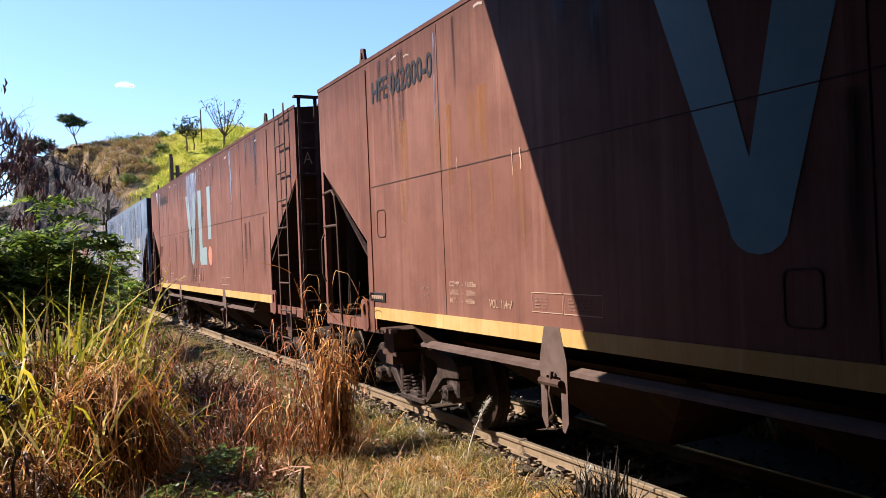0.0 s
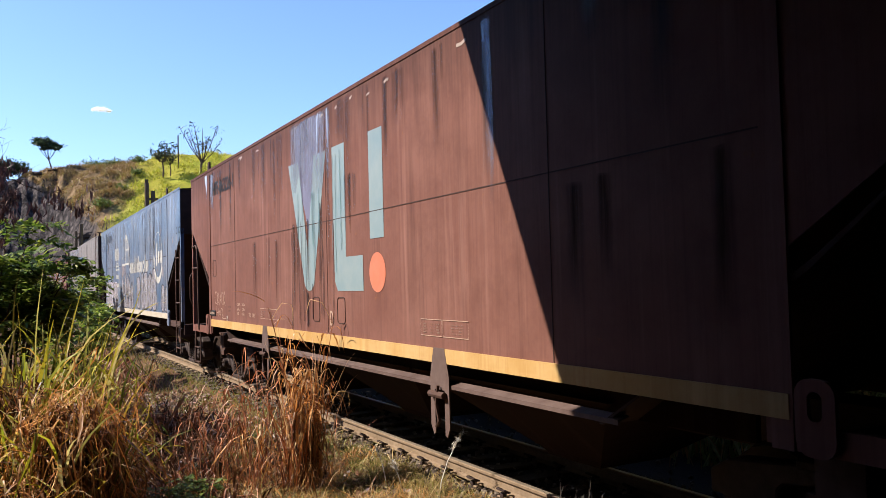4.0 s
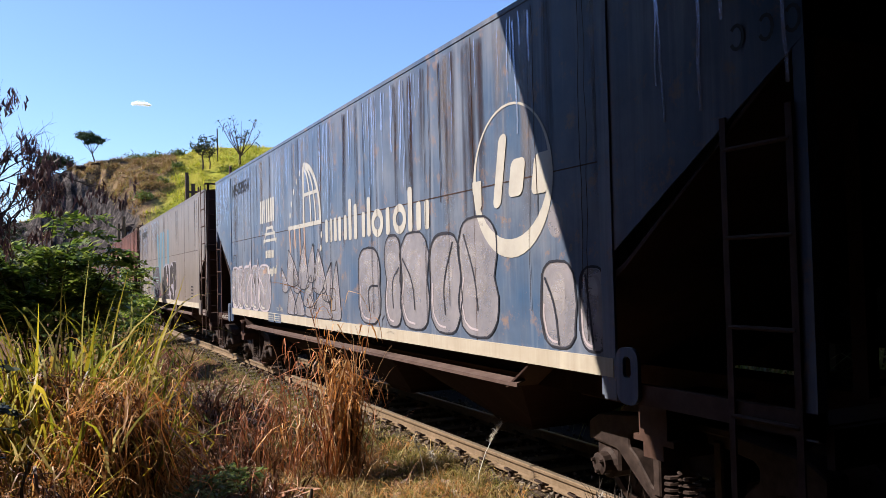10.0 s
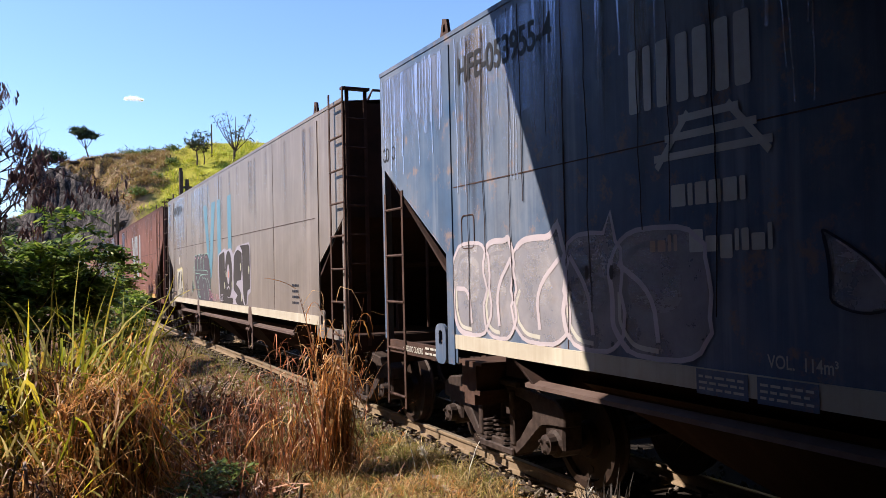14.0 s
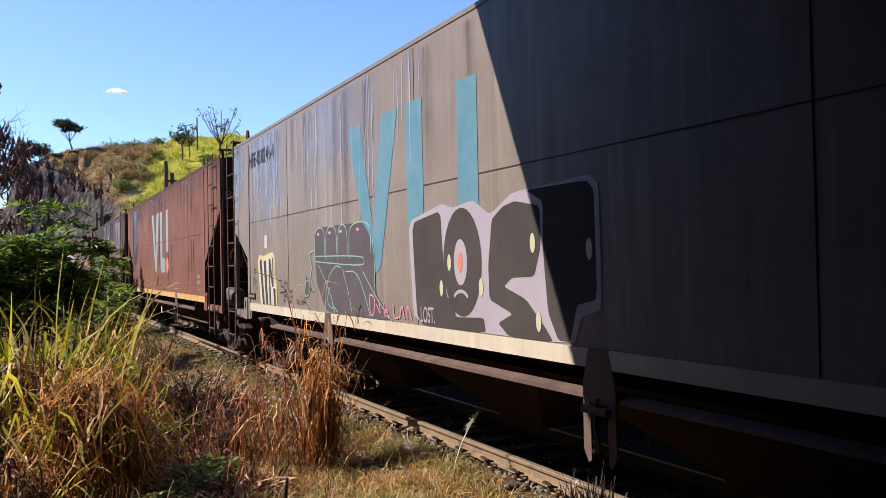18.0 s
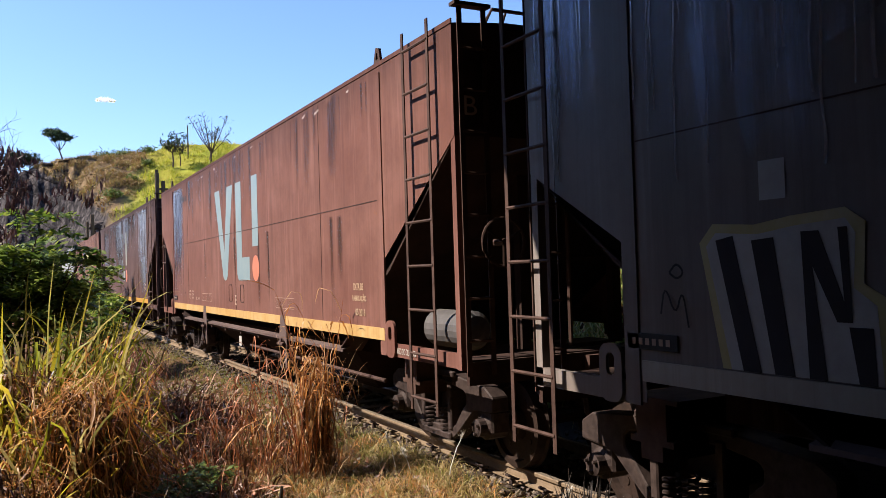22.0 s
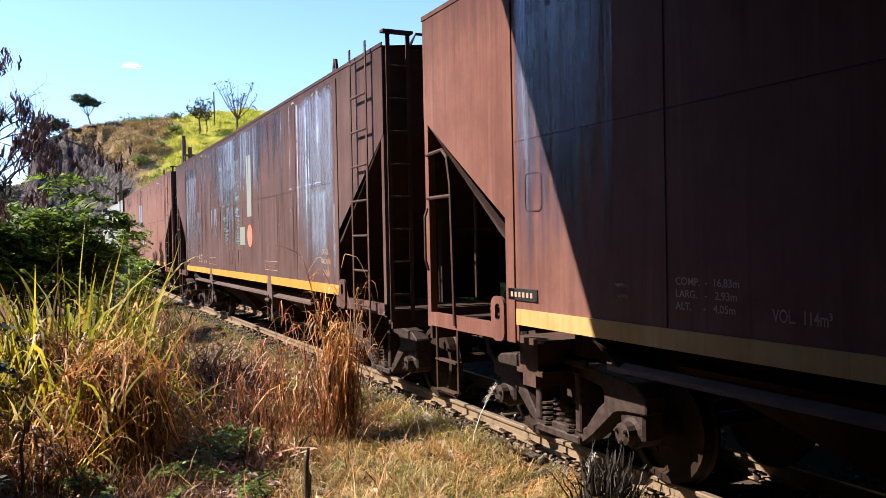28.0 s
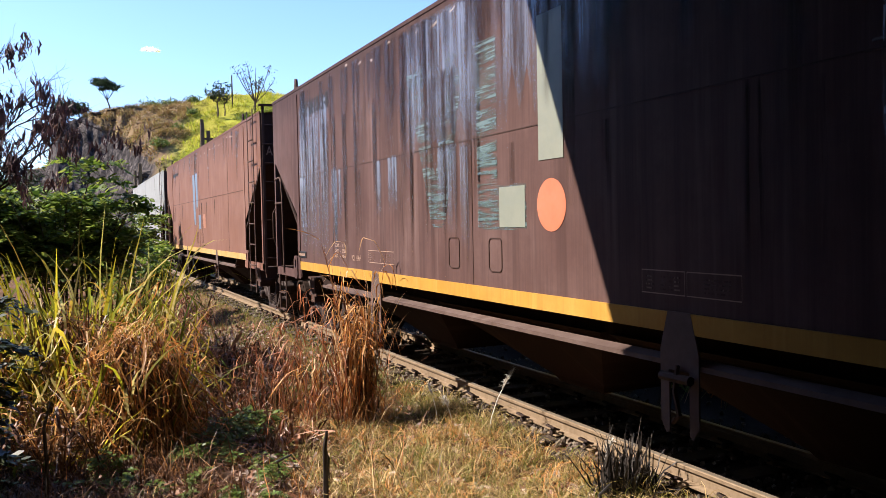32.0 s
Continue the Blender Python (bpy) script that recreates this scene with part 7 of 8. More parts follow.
runs(w2, "drip", 47, 0.3, 1.15, 2.1, 3.1, 9, 0.009, TEAL_LINE, 5, 0.6)
runs(w2, "dirt_run", 6, 0.2, 1.45, 1.34, 2.75, 12, 0.05, STAIN, 4, 0.5)
for y, top, wide in ((1.40, 2.66, 0.014), (1.31, 2.6, 0.008), (1.12, 2.55, 0.012), (1.03, 2.2, 0.010), (0.92, 1.86, 0.012), (0.80, 1.84, 0.022), (0.74, 1.82, 0.016), (0.62, 1.95, 0.012), (0.30, 2.9, 0.018), (0.24, 2.6, 0.011), (-0.14, 2.66, 0.009)):
    runs(w2, "dirt_run", int(top * 100 + y * 10), y - 0.01, y + 0.01, 1.34, top, 1, wide, SOOT_LINE, 6, 0.3)
runs(w2, "dirt_run", 48, -0.85, -0.5, 2.3, 3.15, 9, 0.05, STAIN, 3, 0.6)
runs(w2, "dirt_run", 7, -0.15, 0.5, 1.34, 3.6, 5, 0.06, STAIN, 1, 0.4)
write("lettering", w2, "D", 0.02, 1.44, 0.10, 0.17, WHITE_THIN)
for pts in ([(5.72, 1.82), (5.82, 1.84), (5.87, 1.74), (5.84, 1.63), (5.74, 1.62)], [(5.68, 1.60), (5.67, 1.83), (5.58, 1.80), (5.60, 1.72), (5.67, 1.70), (5.55, 1.60)], [(5.52, 1.60), (5.46, 1.84), (5.41, 1.60), (5.44, 1.69), (5.51, 1.69)], [(5.28, 1.80), (5.34, 1.83), (5.38, 1.72), (5.34, 1.62), (5.27, 1.62)], [(5.24, 1.83), (5.23, 1.60)], [(5.12, 1.84), (5.23, 1.71), (5.10, 1.59)]):
    stroke("graffiti_tag", w2, pts, 0.012, WHITE_THIN, 4, "thin white sprayed tag")
stroke("graffiti_tag", w2, [(5.75, 1.58), (5.72, 1.36), (5.74, 1.47), (5.60, 1.47), (5.62, 1.58), (5.59, 1.36), (5.50, 1.55), (5.48, 1.38), (5.40, 1.56), (5.28, 1.52), (5.38, 1.46), (5.24, 1.40), (5.36, 1.37), (5.05, 1.38)], 0.012, WHITE_THIN, 4)
runs(w2, "drip", 49, -3.62, -3.46, 2.3, 4.0, 3, 0.07, SLATE, 4, 0.3)
patch_on(w2, "overpaint", SLATE, 46, 5.9, 6.2, 3.1, 3.98, 2, 0.5)
write("graffiti_tag", w2, "19", 5.0, 1.34, 0.08, 0.09, WHITE, 4)
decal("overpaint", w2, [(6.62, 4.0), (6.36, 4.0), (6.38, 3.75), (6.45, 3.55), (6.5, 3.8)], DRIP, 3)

# third wagon: white logos on blue
def blocks(w, name, y, z, widths, heights, gap, material=WHITE, lift=3, r=0.03):
    """Brand lettering as plain rounded blocks."""
    for a, (d, u) in zip(widths, heights):
        decal(name, w, rounded(y - a, y, z + d, z + u, min(r, a * 0.4), 3), material, lift)
        y -= a + gap


for y0, y1 in ((3.66, 3.56), (3.52, 3.45), (3.40, 3.29), (3.23, 3.13), (3.09, 2.98), (2.92, 2.82), (2.78, 2.67)):
    decal("logo_block", w3, rounded(y1, y0, 2.87, 3.27, 0.02, 3), WHITE, 3)
for pts in ([(3.42, 2.50), (3.14, 2.80)], [(2.56, 2.50), (2.84, 2.80)], [(3.22, 2.77), (2.76, 2.77)], [(3.34, 2.67), (2.64, 2.67)], [(3.44, 2.56), (2.54, 2.56)]):
    stroke("logo_line", w3, pts, 0.045, WHITE, 3)
blocks(w3, "logo_block", 3.30, 2.26, (0.12, 0.04, 0.09, 0.09, 0.10, 0.04), ((0, 0.13),) * 6, 0.018, WHITE, 3, 0.01)
blocks(w3, "logo_block", 3.50, 2.00, (0.05, 0.07, 0.03, 0.03), ((0, 0.07), (0, 0.07), (0, 0.1), (0, 0.1)), 0.02, WHITE_THIN, 3, 0.01)
blocks(w3, "logo_block", 3.16, 1.99, (0.11, 0.09, 0.09, 0.03, 0.05, 0.09, 0.03), ((0, 0.13), (0, 0.09), (-0.04, 0.09), (0, 0.12), (0, 0.12), (0, 0.09), (0, 0.14)), 0.018, WHITE, 3, 0.01)
stroke("logo_line", w3, [(1.80, 2.68), (0.10, 2.68)], 0.06, WHITE, 3)
stroke("logo_line", w3, [(0.94, 2.70), (0.94, 3.54)], 0.07, WHITE, 3)
stroke("logo_line", w3, oval(0.94, 2.70, -0.80, 0.86, 14, 0, 90), 0.075, WHITE, 3)
stroke("logo_line", w3, oval(0.94, 2.70, -0.36, 0.80, 10, 0, 88), 0.05, WHITE, 3)
stroke("logo_line", w3, oval(0.94, 2.70, -0.58, 0.83, 10, 0, 80), 0.05, WHITE, 3)
stroke("logo_line", w3, [(0.94, 3.12), (0.26, 3.12)], 0.05, WHITE, 3)
for y, z in ((1.74, 2.30), (1.46, 2.36), (1.18, 2.20), (0.94, 2.10)):
    stroke("logo_line", w3, [(y, 2.68), (y - 0.04, z)], 0.06, WHITE_THIN, 3)
for y, z in ((1.12, 3.47), (1.30, 3.36), (1.46, 3.22), (1.60, 3.05), (1.68, 2.88), (0.10, 2.50), (0.14, 2.32), (0.24, 2.16), (0.30, 1.98)):
    decal("logo_dot", w3, oval(y, z, 0.035, 0.045, 14), WHITE, 3)
# the long brand mark: plain upright pills and two hoops
for y, z0, z1 in ((-0.13, 2.38, 2.69), (-0.32, 2.38, 2.69), (-0.50, 2.38, 2.69), (-0.68, 2.38, 2.69), (-0.90, 2.38, 2.69), (-1.08, 2.37, 2.88), (-1.28, 2.37, 2.80), (-1.56, 2.38, 2.68), (-1.74, 2.38, 2.84), (-2.33, 2.37, 2.67), (-2.95, 2.37, 2.83), (-3.16, 2.37, 2.66), (-3.36, 2.37, 2.66)):
    decal("logo_block", w3, rounded(y - 0.055, y + 0.055, z0, z1, 0.035, 3), WHITE, 3)
for y in (-2.01, -2.66):
    stroke("logo_hoop", w3, oval(y, 2.52, 0.14, 0.12, 18), 0.085, WHITE, 3, closed=True)
outer, inner = oval(-4.98, 2.67, 0.63, 0.63, 40), oval(-4.98, 2.735, 0.58, 0.545, 40)
bm = bmesh.new()
ring(bm, outer, inner, NEAR - 0.0085, NEAR - 0.0082)
part("logo_ring", bm, WHITE, w3, "white crescent ring")
decal("logo_wedge", w3, [(-4.34, 2.72), (-4.34, 2.64), (-4.44, 2.44), (-4.50, 2.5), (-4.50, 2.72)], WHITE, 4)
for y, z0, z1, wide in ((-4.76, 2.46, 3.06, 0.13), (-5.06, 2.53, 2.83, 0.22), (-5.42, 2.52, 2.83, 0.24)):
    decal("logo_block", w3, [(p - 0.22 * (q - z0), q) for p, q in rounded(y - wide / 2, y + wide / 2, z0, z1, 0.06, 4)], WHITE, 4)
g3 = random.Random(9)


def bubble(y, z0, z1, wide, waist, tip=0.0):
    """A fat round letter: squared-off, pinched at the waist, its shoulder drawn out to a tip."""
    out, zc, h = [], (z0 + z1) / 2, (z1 - z0) / 2
    for k in range(28):
        a = math.tau * k / 28
        c, q = math.cos(a), math.sin(a)
        c, q = math.copysign(abs(c) ** 0.6, c), math.copysign(abs(q) ** 0.75, q)
        w = wide / 2 * (1 - waist * math.exp(-((q - 0.05) / 0.3) ** 2)) * (1 + g3.uniform(-0.05, 0.05))
        out.append((y - c * w, max(1.345, zc + h * q + (tip if k == 5 else 0))))
    return out


def flame(y, z, tall, wide, lean):
    """A pointed leaf that leans to its tip."""
    left = [(y + wide / 2 * (1 - t ** 1.7) + lean * t * t, z + tall * t) for t in (0, 0.2, 0.45, 0.7, 0.9)]
    right = [(y - wide / 2 * (1 - t ** 1.4) + lean * t * t, z + tall * t) for t in (0.9, 0.7, 0.45, 0.2, 0)]
    return left + [(y + lean, z + tall)] + right + [(y, z - 0.05)]


def throw_up(w, outline, ink, wide, shine, lift=2):
    """One sprayed shape: smeared fill, a broken thin rim, brushed light along one edge, a heavier arc along the other."""
    shape = [(y, max(z, 1.345)) for y, z in outline]
    n = len(shape)
    cy, cz = sum(y for y, z in shape) / n, sum(z for y, z in shape) / n
    decal("graffiti_fill", w, shape, GHOST, lift)
    inner = [(cy + 0.84 * (y - cy), cz + 0.88 * (z - cz)) for y, z in shape]
    k = g3.randint(0, n // 4)
    stroke("graffiti_highlight", w, inner[k:k + n // 3 + 1], wide * 2.2, SMEAR, lift + 1)
    stroke("graffiti_highlight", w, inner[n // 2:n // 2 + n // 4 + 1], wide * 1.0, shine, lift + 1)
    core = [(cy + 0.55 * (y - cy) + 0.03, cz + 0.5 * (z - cz) + 0.08) for y, z in shape]
    decal("graffiti_smear", w, core, SMEAR, lift + 1)
    stroke("graffiti_line", w, shape, wide, ink, lift + 2, closed=True)
    j = g3.randint(0, n // 2)
    stroke("graffiti_line", w, shape[j:j + n // 4 + 1], wide * 1.5, ink, lift + 2)
    if n > 20:
        stroke("graffiti_line", w, [inner[j], (cy + 0.04, cz), (cy, cz - 0.3)], wide * 1.2, ink, lift + 2)


# pale letters beside the rear door, rimmed in lilac
for y, wide, waist, tip in ((5.84, 0.72, 0.1, 0.0), (5.36, 0.56, 0.3, 0.06), (4.76, 0.84, 0.25, 0.14), (4.1, 0.72, 0.2, 0.16), (3.45, 0.92, 0.05, 0.0)):
    throw_up(w3, bubble(y, 1.35, 2.15, wide, waist, tip), LILAC_THIN, 0.032, WHITE)
for y in (4.15, 3.88):
    decal("graffiti_shape", w3, oval(y, 1.88, 0.022, 0.05, 12), INK, 6)
# pointed leaves above domes, rimmed in black
for y, z, tall, wide, lean in ((1.60, 1.82, 0.54, 0.5, 0.22), (1.02, 1.78, 0.66, 0.42, -0.04), (0.62, 1.88, 0.52, 0.34, -0.12), (2.05, 1.72, 0.36, 0.26, 0.22), (1.36, 1.72, 0.34, 0.3, 0.18), (0.78, 1.52, 0.44, 0.4, -0.16), (0.22, 1.72, 0.6, 0.46, 0.06), (-0.12, 1.62, 0.5, 0.34, -0.2)):
    throw_up(w3, flame(y, z, tall, 1.4 * wide, lean), GHOST_LINE, 0.014, LILAC_THIN)
for y, tall, wide, lean in ((1.66, 0.42, 0.46, 0.1), (1.26, 0.36, 0.46, -0.04), (0.68, 0.32, 0.44, 0.02), (0.12, 0.42, 0.7, -0.1), (-0.46, 0.78, 0.34, -0.06)):
    throw_up(w3, flame(y, 1.36, tall, 1.3 * wide, lean), GHOST_LINE, 0.014, LILAC_THIN)
# fat round letters, rimmed in black
for y, top, wide, waist in ((-1.70, 2.25, 0.76, 0.06), (-2.44, 2.36, 0.52, 0.28), (-3.02, 2.36, 0.78, 0.16), (-3.73, 2.31, 0.70, 0.04), (-4.38, 2.42, 0.78, 0.26), (-5.63, 2.0, 0.46, 0.0), (-6.06, 1.95, 0.32, 0.0)):
    throw_up(w3, bubble(y, 1.36, top, wide, waist), GHOST_LINE, 0.019, LILAC_THIN)
runs(w3, "dirt_run", 45, -6.2, 6.2, 1.4, 4.0, 34, 0.009, SOOT_LINE, 6, 0.6)
runs(w3, "rust_run", 56, -6.2, 6.2, 2.0, 4.0, 16, 0.20, FADE, 1, 0.6)
decal("graffiti_shape", w3, oval(-5.62, 2.30, 0.10, 0.13, 16), GHOST, 1)
write("lettering", w3, "VOL.  114m³", 2.62, 1.38, 0.42, 0.07, WHITE)
for y in (3.12, 2.68):
    decal("data_panel", w3, [(y, 1.19), (y - 0.38, 1.19), (y - 0.38, 1.33), (y, 1.33)], BLUE, 13)
    bars("small_writing", w3, y - 0.02, 1.21, 0.33, 0.10, 3, WHITE, 14)
for y in (7.88, 7.69, 7.52, -7.43, -7.63, -7.80):
    stroke("ring_mark", w3, oval(min(y, 7.76), 3.17, 0.045, 0.065, 10, 40, 330), 0.022, BLACK, 2)
bars("small_writing", w3, 6.82, 1.09, 0.42, 0.10, 2, WHITE, 3)
runs(w3, "drip", 11, -7.75, -6.4, 2.8, 4.0, 7, 0.02, DRIP_LINE, 3, 0.6)
runs(w3, "drip", 57, 6.33, 7.8, 2.9, 4.0, 16, 0.022, DRIP_LINE, 4, 0.7)
runs(w3, "drip", 58, -6.2, 2.6, 3.0, 4.0, 14, 0.022, DRIP_LINE, 4, 0.7)
# patches that stand in for the sky's sheen on the shaded end
patch_on(w3, "overpaint", SKY_SHEEN, 59, 6.33, 7.8, 2.8, 3.98, 2, 0.6)
patch_on(w3, "overpaint", SKY_SHEEN, 14, 3.9, 6.15, 2.5, 3.98, 1, 0.6)
patch_on(w3, "overpaint", SLATE, 15, 6.33, 7.8, 3.1, 3.98, 1, 0.5)
runs(w3, "drip", 16, 3.9, 7.8, 2.6, 4.0, 26, 0.011, DRIP_LINE, 3, 0.7)
runs(w3, "drip", 17, -3.5, 2.6, 2.7, 4.0, 44, 0.011, DRIP_LINE, 3, 0.8)
runs(w3, "drip", 12, -6.2, 6.0, 2.7, 4.0, 34, 0.011, DRIP_LINE, 2, 0.8)
runs(w3, "dirt_run", 13, -6.2, 6.2, 1.9, 4.0, 24, 0.12, STAIN, 1, 0.7)

# fourth wagon: graffiti on grey
decal("graffiti_shape", w4, [(0.27, 2.34), (-0.45, 2.46), (-0.66, 2.41), (-1.02, 2.45), (-1.30, 2.31), (-1.65, 2.46), (-2.71, 2.50), (-2.72, 1.60), (-2.49, 1.54), (-2.42, 1.345), (0.19, 1.345)], LILAC, 3, "lilac outline of the graffiti")
decal("graffiti_shape", w4, [(0.19, 2.32), (-0.42, 2.40), (-0.46, 1.95), (-0.52, 1.62), (-0.66, 1.60), (-0.68, 1.45), (-1.17, 1.47), (-1.20, 1.345), (0.10, 1.345)], INK, 4)
decal("graffiti_shape", w4, oval(-0.81, 1.93, 0.345, 0.47, 30), INK, 4)
decal("graffiti_shape", w4, oval(-0.79, 1.93, 0.12, 0.20, 20), LILAC, 5)
decal("graffiti_shape", w4, oval(-0.79, 1.93, 0.04, 0.09, 14), ORANGE, 6)
decal("graffiti_shape", w4, [(-1.33, 2.27), (-1.50, 2.36), (-1.68, 2.39), (-2.02, 2.33), (-2.02, 2.02), (-1.93, 1.81), (-1.62, 1.80), (-1.50, 1.73), (-1.81, 1.64), (-2.04, 1.46), (-2.16, 1.345), (-1.55, 1.345), (-1.40, 1.44), (-1.62, 1.52), (-1.27, 1.62), (-1.26, 1.90)], INK, 4)
decal("graffiti_shape", w4, [(-1.84, 2.46), (-2.66, 2.46), (-2.67, 1.66), (-2.45, 1.62), (-2.36, 1.36), (-2.22, 1.36), (-2.10, 1.55), (-2.05, 2.02), (-2.06, 2.36)], INK, 4)
for y, z in ((-0.58, 1.93), (-1.14, 1.72), (-1.92, 2.06), (-0.42, 1.70), (-1.98, 1.48), (-2.6, 2.0)):
    decal("graffiti_shape", w4, oval(y, z, 0.035, 0.075, 14), LEMON_PALE, 6)
stroke("graffiti_line", w4, oval(-0.79, 1.60, 0.13, 0.08, 8, 20, 160), 0.03, LILAC, 6)
write("graffiti_tag", w4, "LOST.", 0.02, 1.37, 0.30, 0.15, LILAC, 6, "small sprayed tag")
decal("graffiti_shape", w4, [(3.2, 2.34), (3.0, 2.41), (2.2, 2.41), (1.5, 2.40), (1.32, 2.28), (1.16, 2.04), (1.14, 1.61), (0.70, 1.345), (2.75, 1.345), (3.12, 1.71)], PLUM, 4, "dark violet painted fist shape")
for k, (a, b) in enumerate(((3.18, 2.78), (2.74, 2.34), (2.30, 1.98), (1.92, 1.25))):
    stroke("graffiti_line", w4, [(a, 2.0), (a, 2.28), (a - 0.06, 2.38), ((a + b) / 2, 2.42), (b + 0.05, 2.38), (b, 2.28), (b, 2.06)], 0.014, MINT, 6)
    decal("graffiti_shape", w4, oval((a + b) / 2 + 0.05, 2.33, 0.05, 0.02, 10), PINK, 6)
for pts in ([(3.16, 2.05), (1.50, 2.03), (1.44, 1.97), (1.50, 1.91), (3.16, 1.98)], [(3.05, 1.95), (2.6, 1.6), (2.45, 1.35)], [(2.8, 1.36), (2.72, 1.75), (2.4, 1.93), (2.2, 1.9)], [(2.15, 1.88), (1.95, 1.6), (1.85, 1.36)], [(2.05, 1.85), (1.7, 1.86), (1.45, 1.6), (1.3, 1.36)], [(1.5, 1.85), (1.1, 1.55), (0.72, 1.35)], [(2.62, 1.66), (2.75, 1.45), (2.42, 1.38), (2.6, 1.5), (2.35, 1.36)], [(3.3, 1.95), (3.38, 1.75), (3.22, 1.62), (3.36, 1.58)], [(1.2, 2.2), (1.14, 1.9), (1.18, 1.62)]):
    stroke("graffiti_line", w4, pts, 0.013, MINT, 6)
for shape, ink, lift in (([(6.10, 2.02), (6.0, 2.12), (5.72, 2.10), (5.5, 2.13), (5.2, 2.15), (5.1, 2.08), (5.12, 1.80), (5.02, 1.74), (5.0, 1.345), (5.96, 1.345)], LEMON, 3),
                         ([(6.05, 2.0), (5.98, 2.07), (5.70, 2.05), (5.48, 2.08), (5.2, 2.10), (5.15, 2.03), (5.17, 1.78), (5.06, 1.70), (5.04, 1.345), (5.90, 1.345)], WHITE, 4),
                         ([(5.98, 2.03), (5.86, 2.05), (5.70, 1.345), (5.82, 1.345)], INK, 5),
                         ([(5.74, 2.02), (5.60, 2.03), (5.50, 1.345), (5.62, 1.345)], INK, 5),
                         ([(5.44, 2.05), (5.34, 2.05), (5.22, 1.72), (5.24, 2.06), (5.19, 2.06), (5.18, 1.62), (5.26, 1.62), (5.38, 1.88), (5.32, 1.345), (5.42, 1.345)], INK, 5),
                         ([(5.20, 1.60), (5.08, 1.60), (5.07, 1.345), (5.16, 1.345)], INK, 5)):
    decal("graffiti_tag", w4, shape, ink, lift)
for pts in ([(6.42, 1.62), (6.38, 1.80), (6.30, 1.60), (6.24, 1.78), (6.20, 1.55)], [(6.34, 1.86), (6.28, 1.92), (6.22, 1.86), (6.28, 1.82), (6.34, 1.86)], [(4.86, 1.72), (4.74, 1.74), (4.80, 1.62), (4.66, 1.64)], [(4.62, 1.60), (4.58, 1.74), (4.52, 1.64), (4.46, 1.74), (4.44, 1.60)], [(4.84, 1.54), (4.6, 1.56)]):
    stroke("graffiti_tag", w4, pts, 0.014, BLACK, 5, "thin black sprayed tag")
decal("graffiti_shape", w4, [(3.56, 1.80), (3.34, 1.60), (3.66, 1.48)], PLUM, 5)
stroke("graffiti_line", w4, [(3.56, 1.80), (3.34, 1.60), (3.66, 1.48)], 0.018, MINT, 6, closed=True)
stroke("graffiti_line", w4, [(3.21, 2.12), (3.47, 2.09), (3.30, 1.94), (3.42, 1.72)], 0.018, MINT, 6)
decal("sticker", w4, [(5.68, 2.42), (5.52, 2.42), (5.52, 2.22), (5.68, 2.22)], WHITE, 3)
for pts in ([(1.32, 1.60), (1.30, 1.36), (1.18, 1.40), (1.16, 1.58), (1.30, 1.60)], [(1.12, 1.5), (1.0, 1.38), (1.05, 1.55)], [(0.92, 1.52), (0.90, 1.36), (0.80, 1.44), (0.92, 1.46), (0.78, 1.36)], [(0.68, 1.52), (0.66, 1.38), (0.55, 1.38)], [(0.52, 1.38), (0.46, 1.54), (0.40, 1.38)], [(0.34, 1.38), (0.34, 1.52), (0.26, 1.46), (0.24, 1.38)]):
    stroke("graffiti_tag", w4, pts, 0.02, PINK, 6)
write("lettering", w4, "COMP.  -  16,83m\nLARG.   -   2,70m\nALT.     -   4,05m", 4.66, 1.40, 0.46, 0.20, BLACK)
write("lettering", w4, "VOL.  114m³", 4.02, 1.40, 0.40, 0.07, BLACK)
bars("small_writing", w4, -5.4, 1.45, 0.34, 0.34, 4, GHOST_LINE, 3)
runs(w4, "dirt_run", 14, -6.5, 6.5, 2.2, 4.0, 20, 0.2, DUSTY, 1, 0.7)
runs(w4, "drip", 15, -0.2, 0.6, 2.9, 4.0, 6, 0.011, DRIP_LINE, 3, 0.6)
runs(w4, "drip", 16, 1.0, 7.7, 2.3, 4.0, 60, 0.011, GLAZE, 3, 0.7)
runs(w4, "drip", 29, 4.9, 7.7, 2.7, 4.0, 14, 0.014, GLAZE, 4, 0.7)
# more sheen patches: the sky's reflection on shaded sheets, put on as colour
patch_on(w4, "overpaint", SKY_SHEEN, 27, 4.9, 6.6, 2.0, 4.0, 2, 0.6)
patch_on(w4, "overpaint", SKY_SHEEN, 28, 6.95, 7.7, 2.7, 4.0, 2, 0.5)
patch_on(w4, "overpaint", SKY_SHEEN, 20, 1.2, 3.6, 2.7, 4.0, 1, 0.5)
patch_on(w4, "overpaint", SKY_SHEEN, 17, 4.3, 6.6, 2.2, 4.0, 1, 0.6)
patch_on(w4, "overpaint", SKY_SHEEN, 18, 6.90, 7.7, 2.7, 4.0, 1, 0.5)

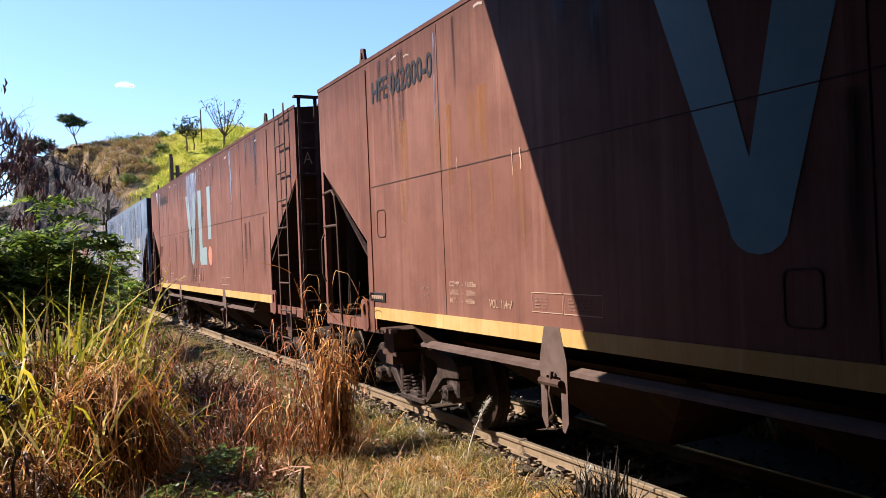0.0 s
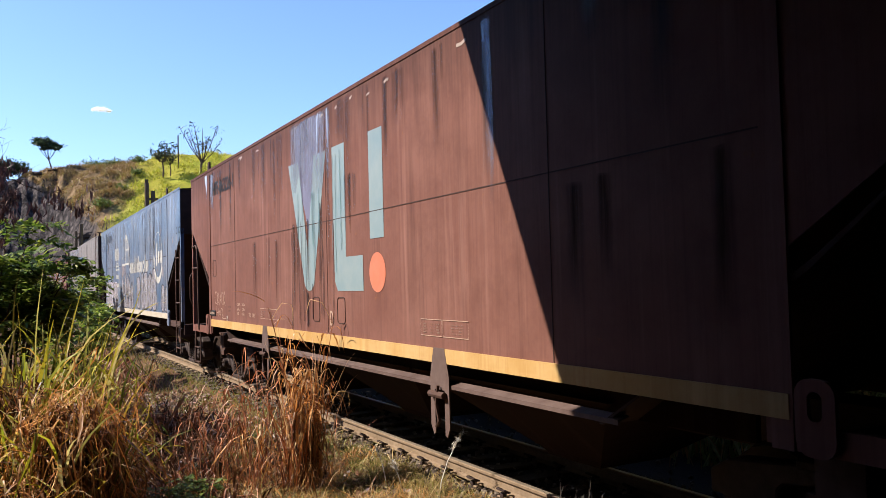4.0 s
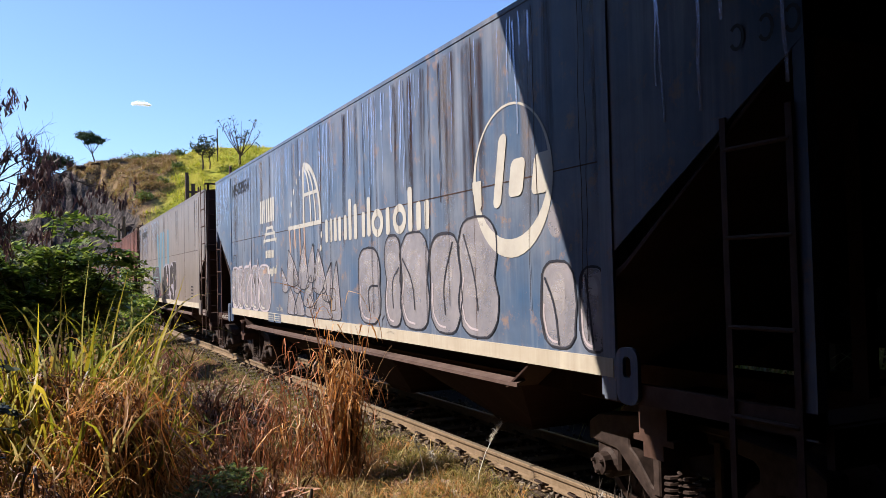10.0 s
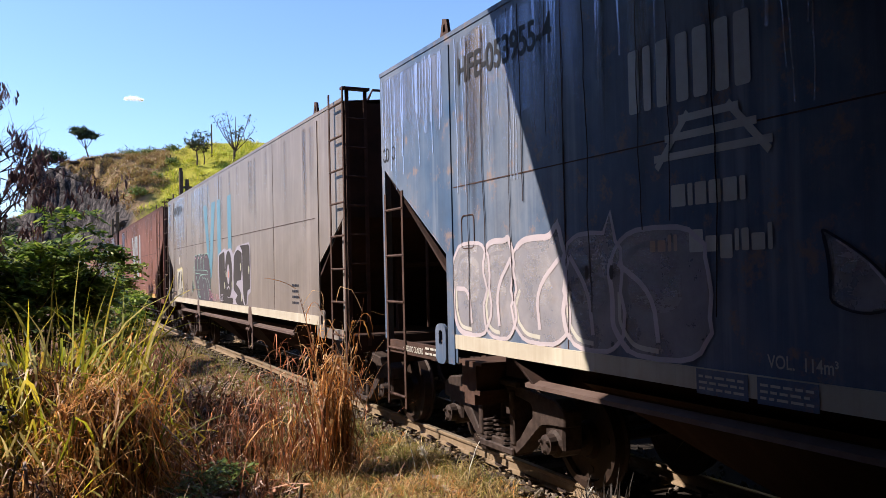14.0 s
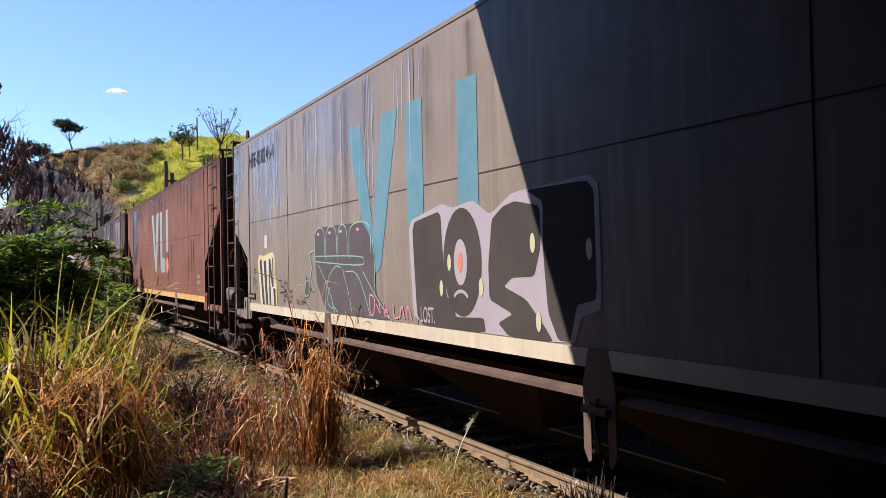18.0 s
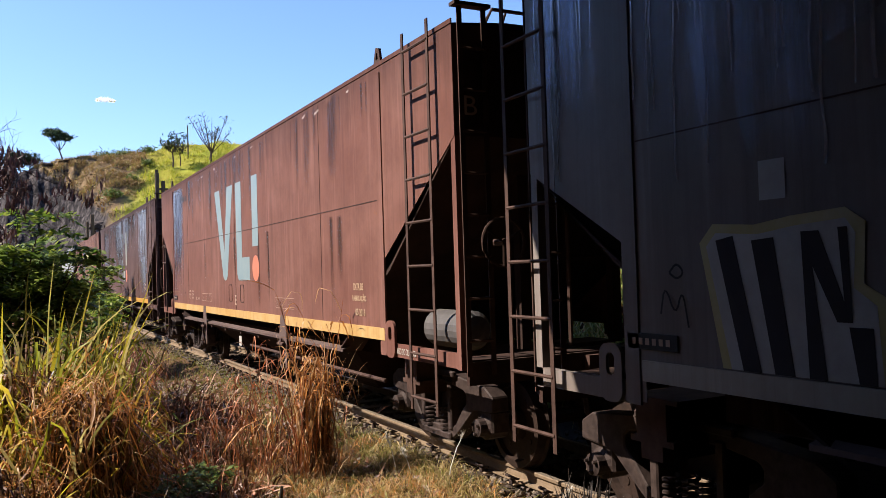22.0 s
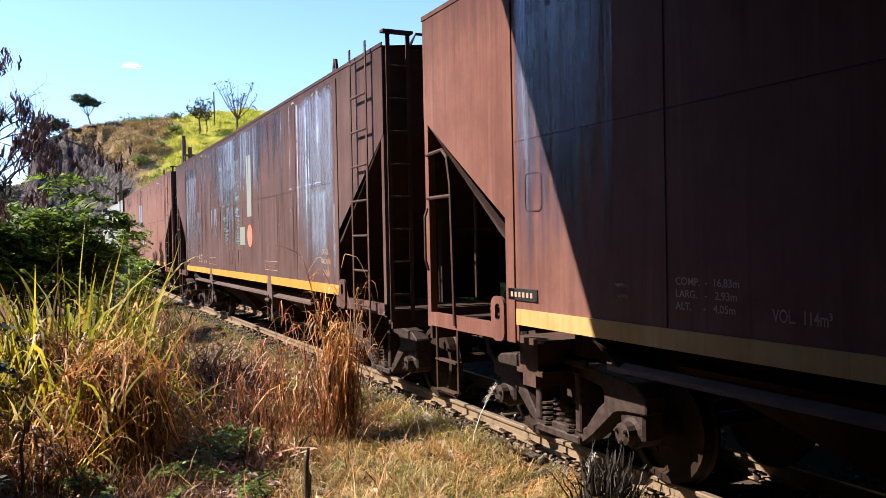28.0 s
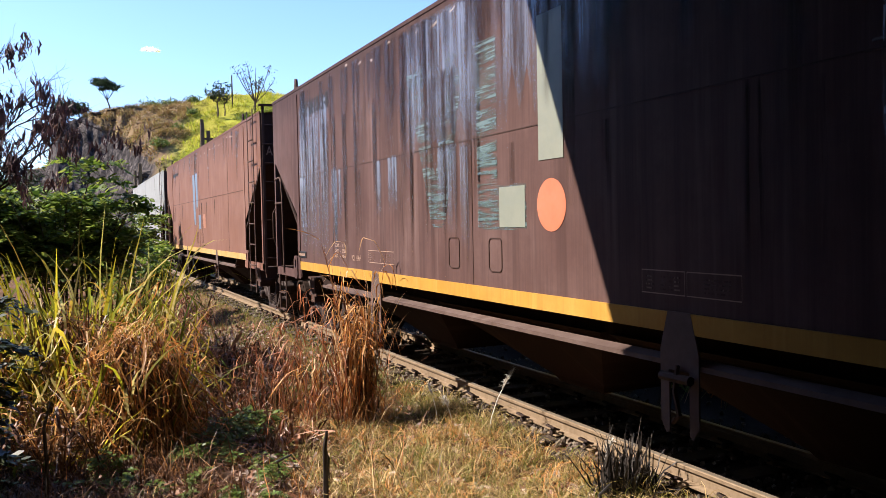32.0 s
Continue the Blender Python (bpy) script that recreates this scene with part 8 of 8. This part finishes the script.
# fifth wagon: repainted strip, date of building
patch_on(w5, "overpaint", DUSK, 21, 4.95, 6.15, 1.36, 3.95, 1, 0.02)
patch_on(w5, "overpaint", SLATE, 22, 5.0, 6.1, 2.0, 3.95, 2, 0.35)
runs(w5, "drip", 23, 5.0, 6.1, 1.7, 3.9, 4, 0.03, SLATE, 3, 0.6)
runs(w5, "dirt_run", 24, 4.9, 6.1, 1.5, 3.9, 9, 0.12, DUSK, 4, 0.5)
for w, de, date, dy in ((w5, "DE", "05-2016", 0.0), (w6, "DA", "01 - 2015", -0.15)):
    ink = CREAM_INK if w == w5 else WHITE_THIN
    write("lettering", w, "DATA " + de, -5.42 + dy, 1.72, 0.28, 0.075, ink)
    write("lettering", w, "FABRICAÇÃO", -5.38 + dy, 1.585, 0.40, 0.09, ink)
    write("lettering", w, date, -5.46 + dy, 1.44, 0.28, 0.075, ink)
write("lettering", w5, "CURSO DO CILINDRO", -6.50, 1.095, 0.48, 0.06, WHITE)
write("lettering", w3, "CURSO DO CILINDRO", 7.35, 1.095, 0.48, 0.06, WHITE)
write("lettering", w5, "E", 0.16, 1.42, 0.09, 0.17, WHITE_THIN)
decal("paper_card", w5, [(-0.05, 0.90), (-0.22, 0.90), (-0.22, 0.74), (-0.05, 0.74)], WHITE, 2)

# sixth wagon: scraped and whitewashed
patch_on(w6, "overpaint", SLATE, 31, 4.5, 6.15, 1.36, 3.75, 1, 0.1)
patch_on(w6, "overpaint", SLATE, 32, -0.1, 1.75, 2.4, 3.95, 1, 0.4)
patch_on(w6, "overpaint", SLATE, 33, -0.1, 1.6, 2.3, 3.98, 3, 0.4)
patch_on(w6, "overpaint", SLATE, 39, -2.0, -0.3, 2.6, 3.98, 1, 0.5)
patch_on(w6, "overpaint", SLATE, 34, -6.1, -4.7, 1.36, 3.95, 1, 0.3)
patch_on(w6, "overpaint", SMUDGE, 35, -6.15, -4.5, 1.36, 3.9, 2, 0.1)
for y, low, wide in ((-3.61, 2.75, 0.03), (-4.07, 1.36, 0.02), (-4.50, 2.0, 0.075), (-4.46, 1.36, 0.025), (-4.94, 2.0, 0.06), (-4.91, 1.4, 0.022), (-5.06, 1.8, 0.04), (-6.2, 2.42, 0.07)):
    runs(w6, "drip", int(-y * 100), y - 0.01, y + 0.01, low, 3.98, 1, wide, DRIP, 5, 0.02)
for a, b in ((-3.99, -4.15), (-4.41, -4.55), (-4.87, -5.16), (-5.31, -5.6)):
    stroke("drip", w6, [(a, 2.705), (b, 2.705)], 0.014, DRIP_LINE, 6)
patch_on(w6, "overpaint", HAZE_WASH, 53, -5.85, -5.1, 1.36, 2.6, 2, 0.1)
patch_on(w6, "overpaint", HAZE_WASH, 54, -6.3, -6.05, 1.36, 2.4, 2, 0.1)
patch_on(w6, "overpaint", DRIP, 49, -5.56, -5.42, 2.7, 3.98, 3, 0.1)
runs(w6, "dirt_run", 50, -3.5, 6.1, 2.75, 4.0, 60, 0.13, STAIN, 4, 0.7)
runs(w6, "overpaint", 55, 0.2, 6.0, 1.38, 2.7, 16, 0.16, SLATE, 2, 0.6)
runs(w6, "dirt_run", 51, 0.4, 6.1, 1.34, 3.4, 40, 0.09, STAIN, 4, 0.7)
runs(w6, "dirt_run", 52, -0.1, 1.9, 1.34, 2.7, 16, 0.03, STAIN, 5, 0.5)
runs(w6, "dirt_run", 37, -4.6, -2.6, 1.34, 2.66, 6, 0.035, STAIN, 2, 0.2)
runs(w6, "dirt_run", 38, -6.0, 6.0, 1.5, 4.0, 26, 0.2, STAIN, 1, 0.7)

# seventh wagon: blue shapes
for outline in ([(1.35, 3.42), (0.92, 3.42), (0.86, 2.4), (0.78, 2.0), (1.02, 1.95), (1.22, 2.3)], [(0.78, 3.42), (0.36, 3.42), (0.36, 2.5), (0.62, 2.42)], [(0.30, 2.25), (-0.12, 2.25), (-0.12, 1.86), (0.22, 1.86)]):
    decal("logo_block", w7, outline, BLUE_OLD, 2)
decal("logo_block", w7, [(-0.5, 2.25), (-0.95, 2.25), (-0.95, 1.88), (-0.5, 1.88)], ORANGE_OLD, 2)
bars("wagon_number", w7, 5.95, 3.56, 1.4, 0.24, 1, BLACK)


# ---- what moves ----
def motions():
    for w, y0 in wagons:
        walk(w, [(t, pose(TRACK, y0 - s, 0)) for t, s in enumerate(RUN)])
    walk(cloud, [(t, pose(x, y, z)) for t, x, y, z in CLOUD])
    walk(bird, [(t, pose(x, y, z, 0, -25, 100)) for t, x, y, z in GLIDE])
    spots = [0.2 * k for k in range(161)]
    gone = np.interp(spots, range(len(RUN)), RUN)
    for w in wheels:
        x, y, z = w.matrix_basis.translation
        walk(w, [(t, pose(x, y, z, math.degrees(g / 0.42))) for t, g in zip(spots, gone)])


motions()
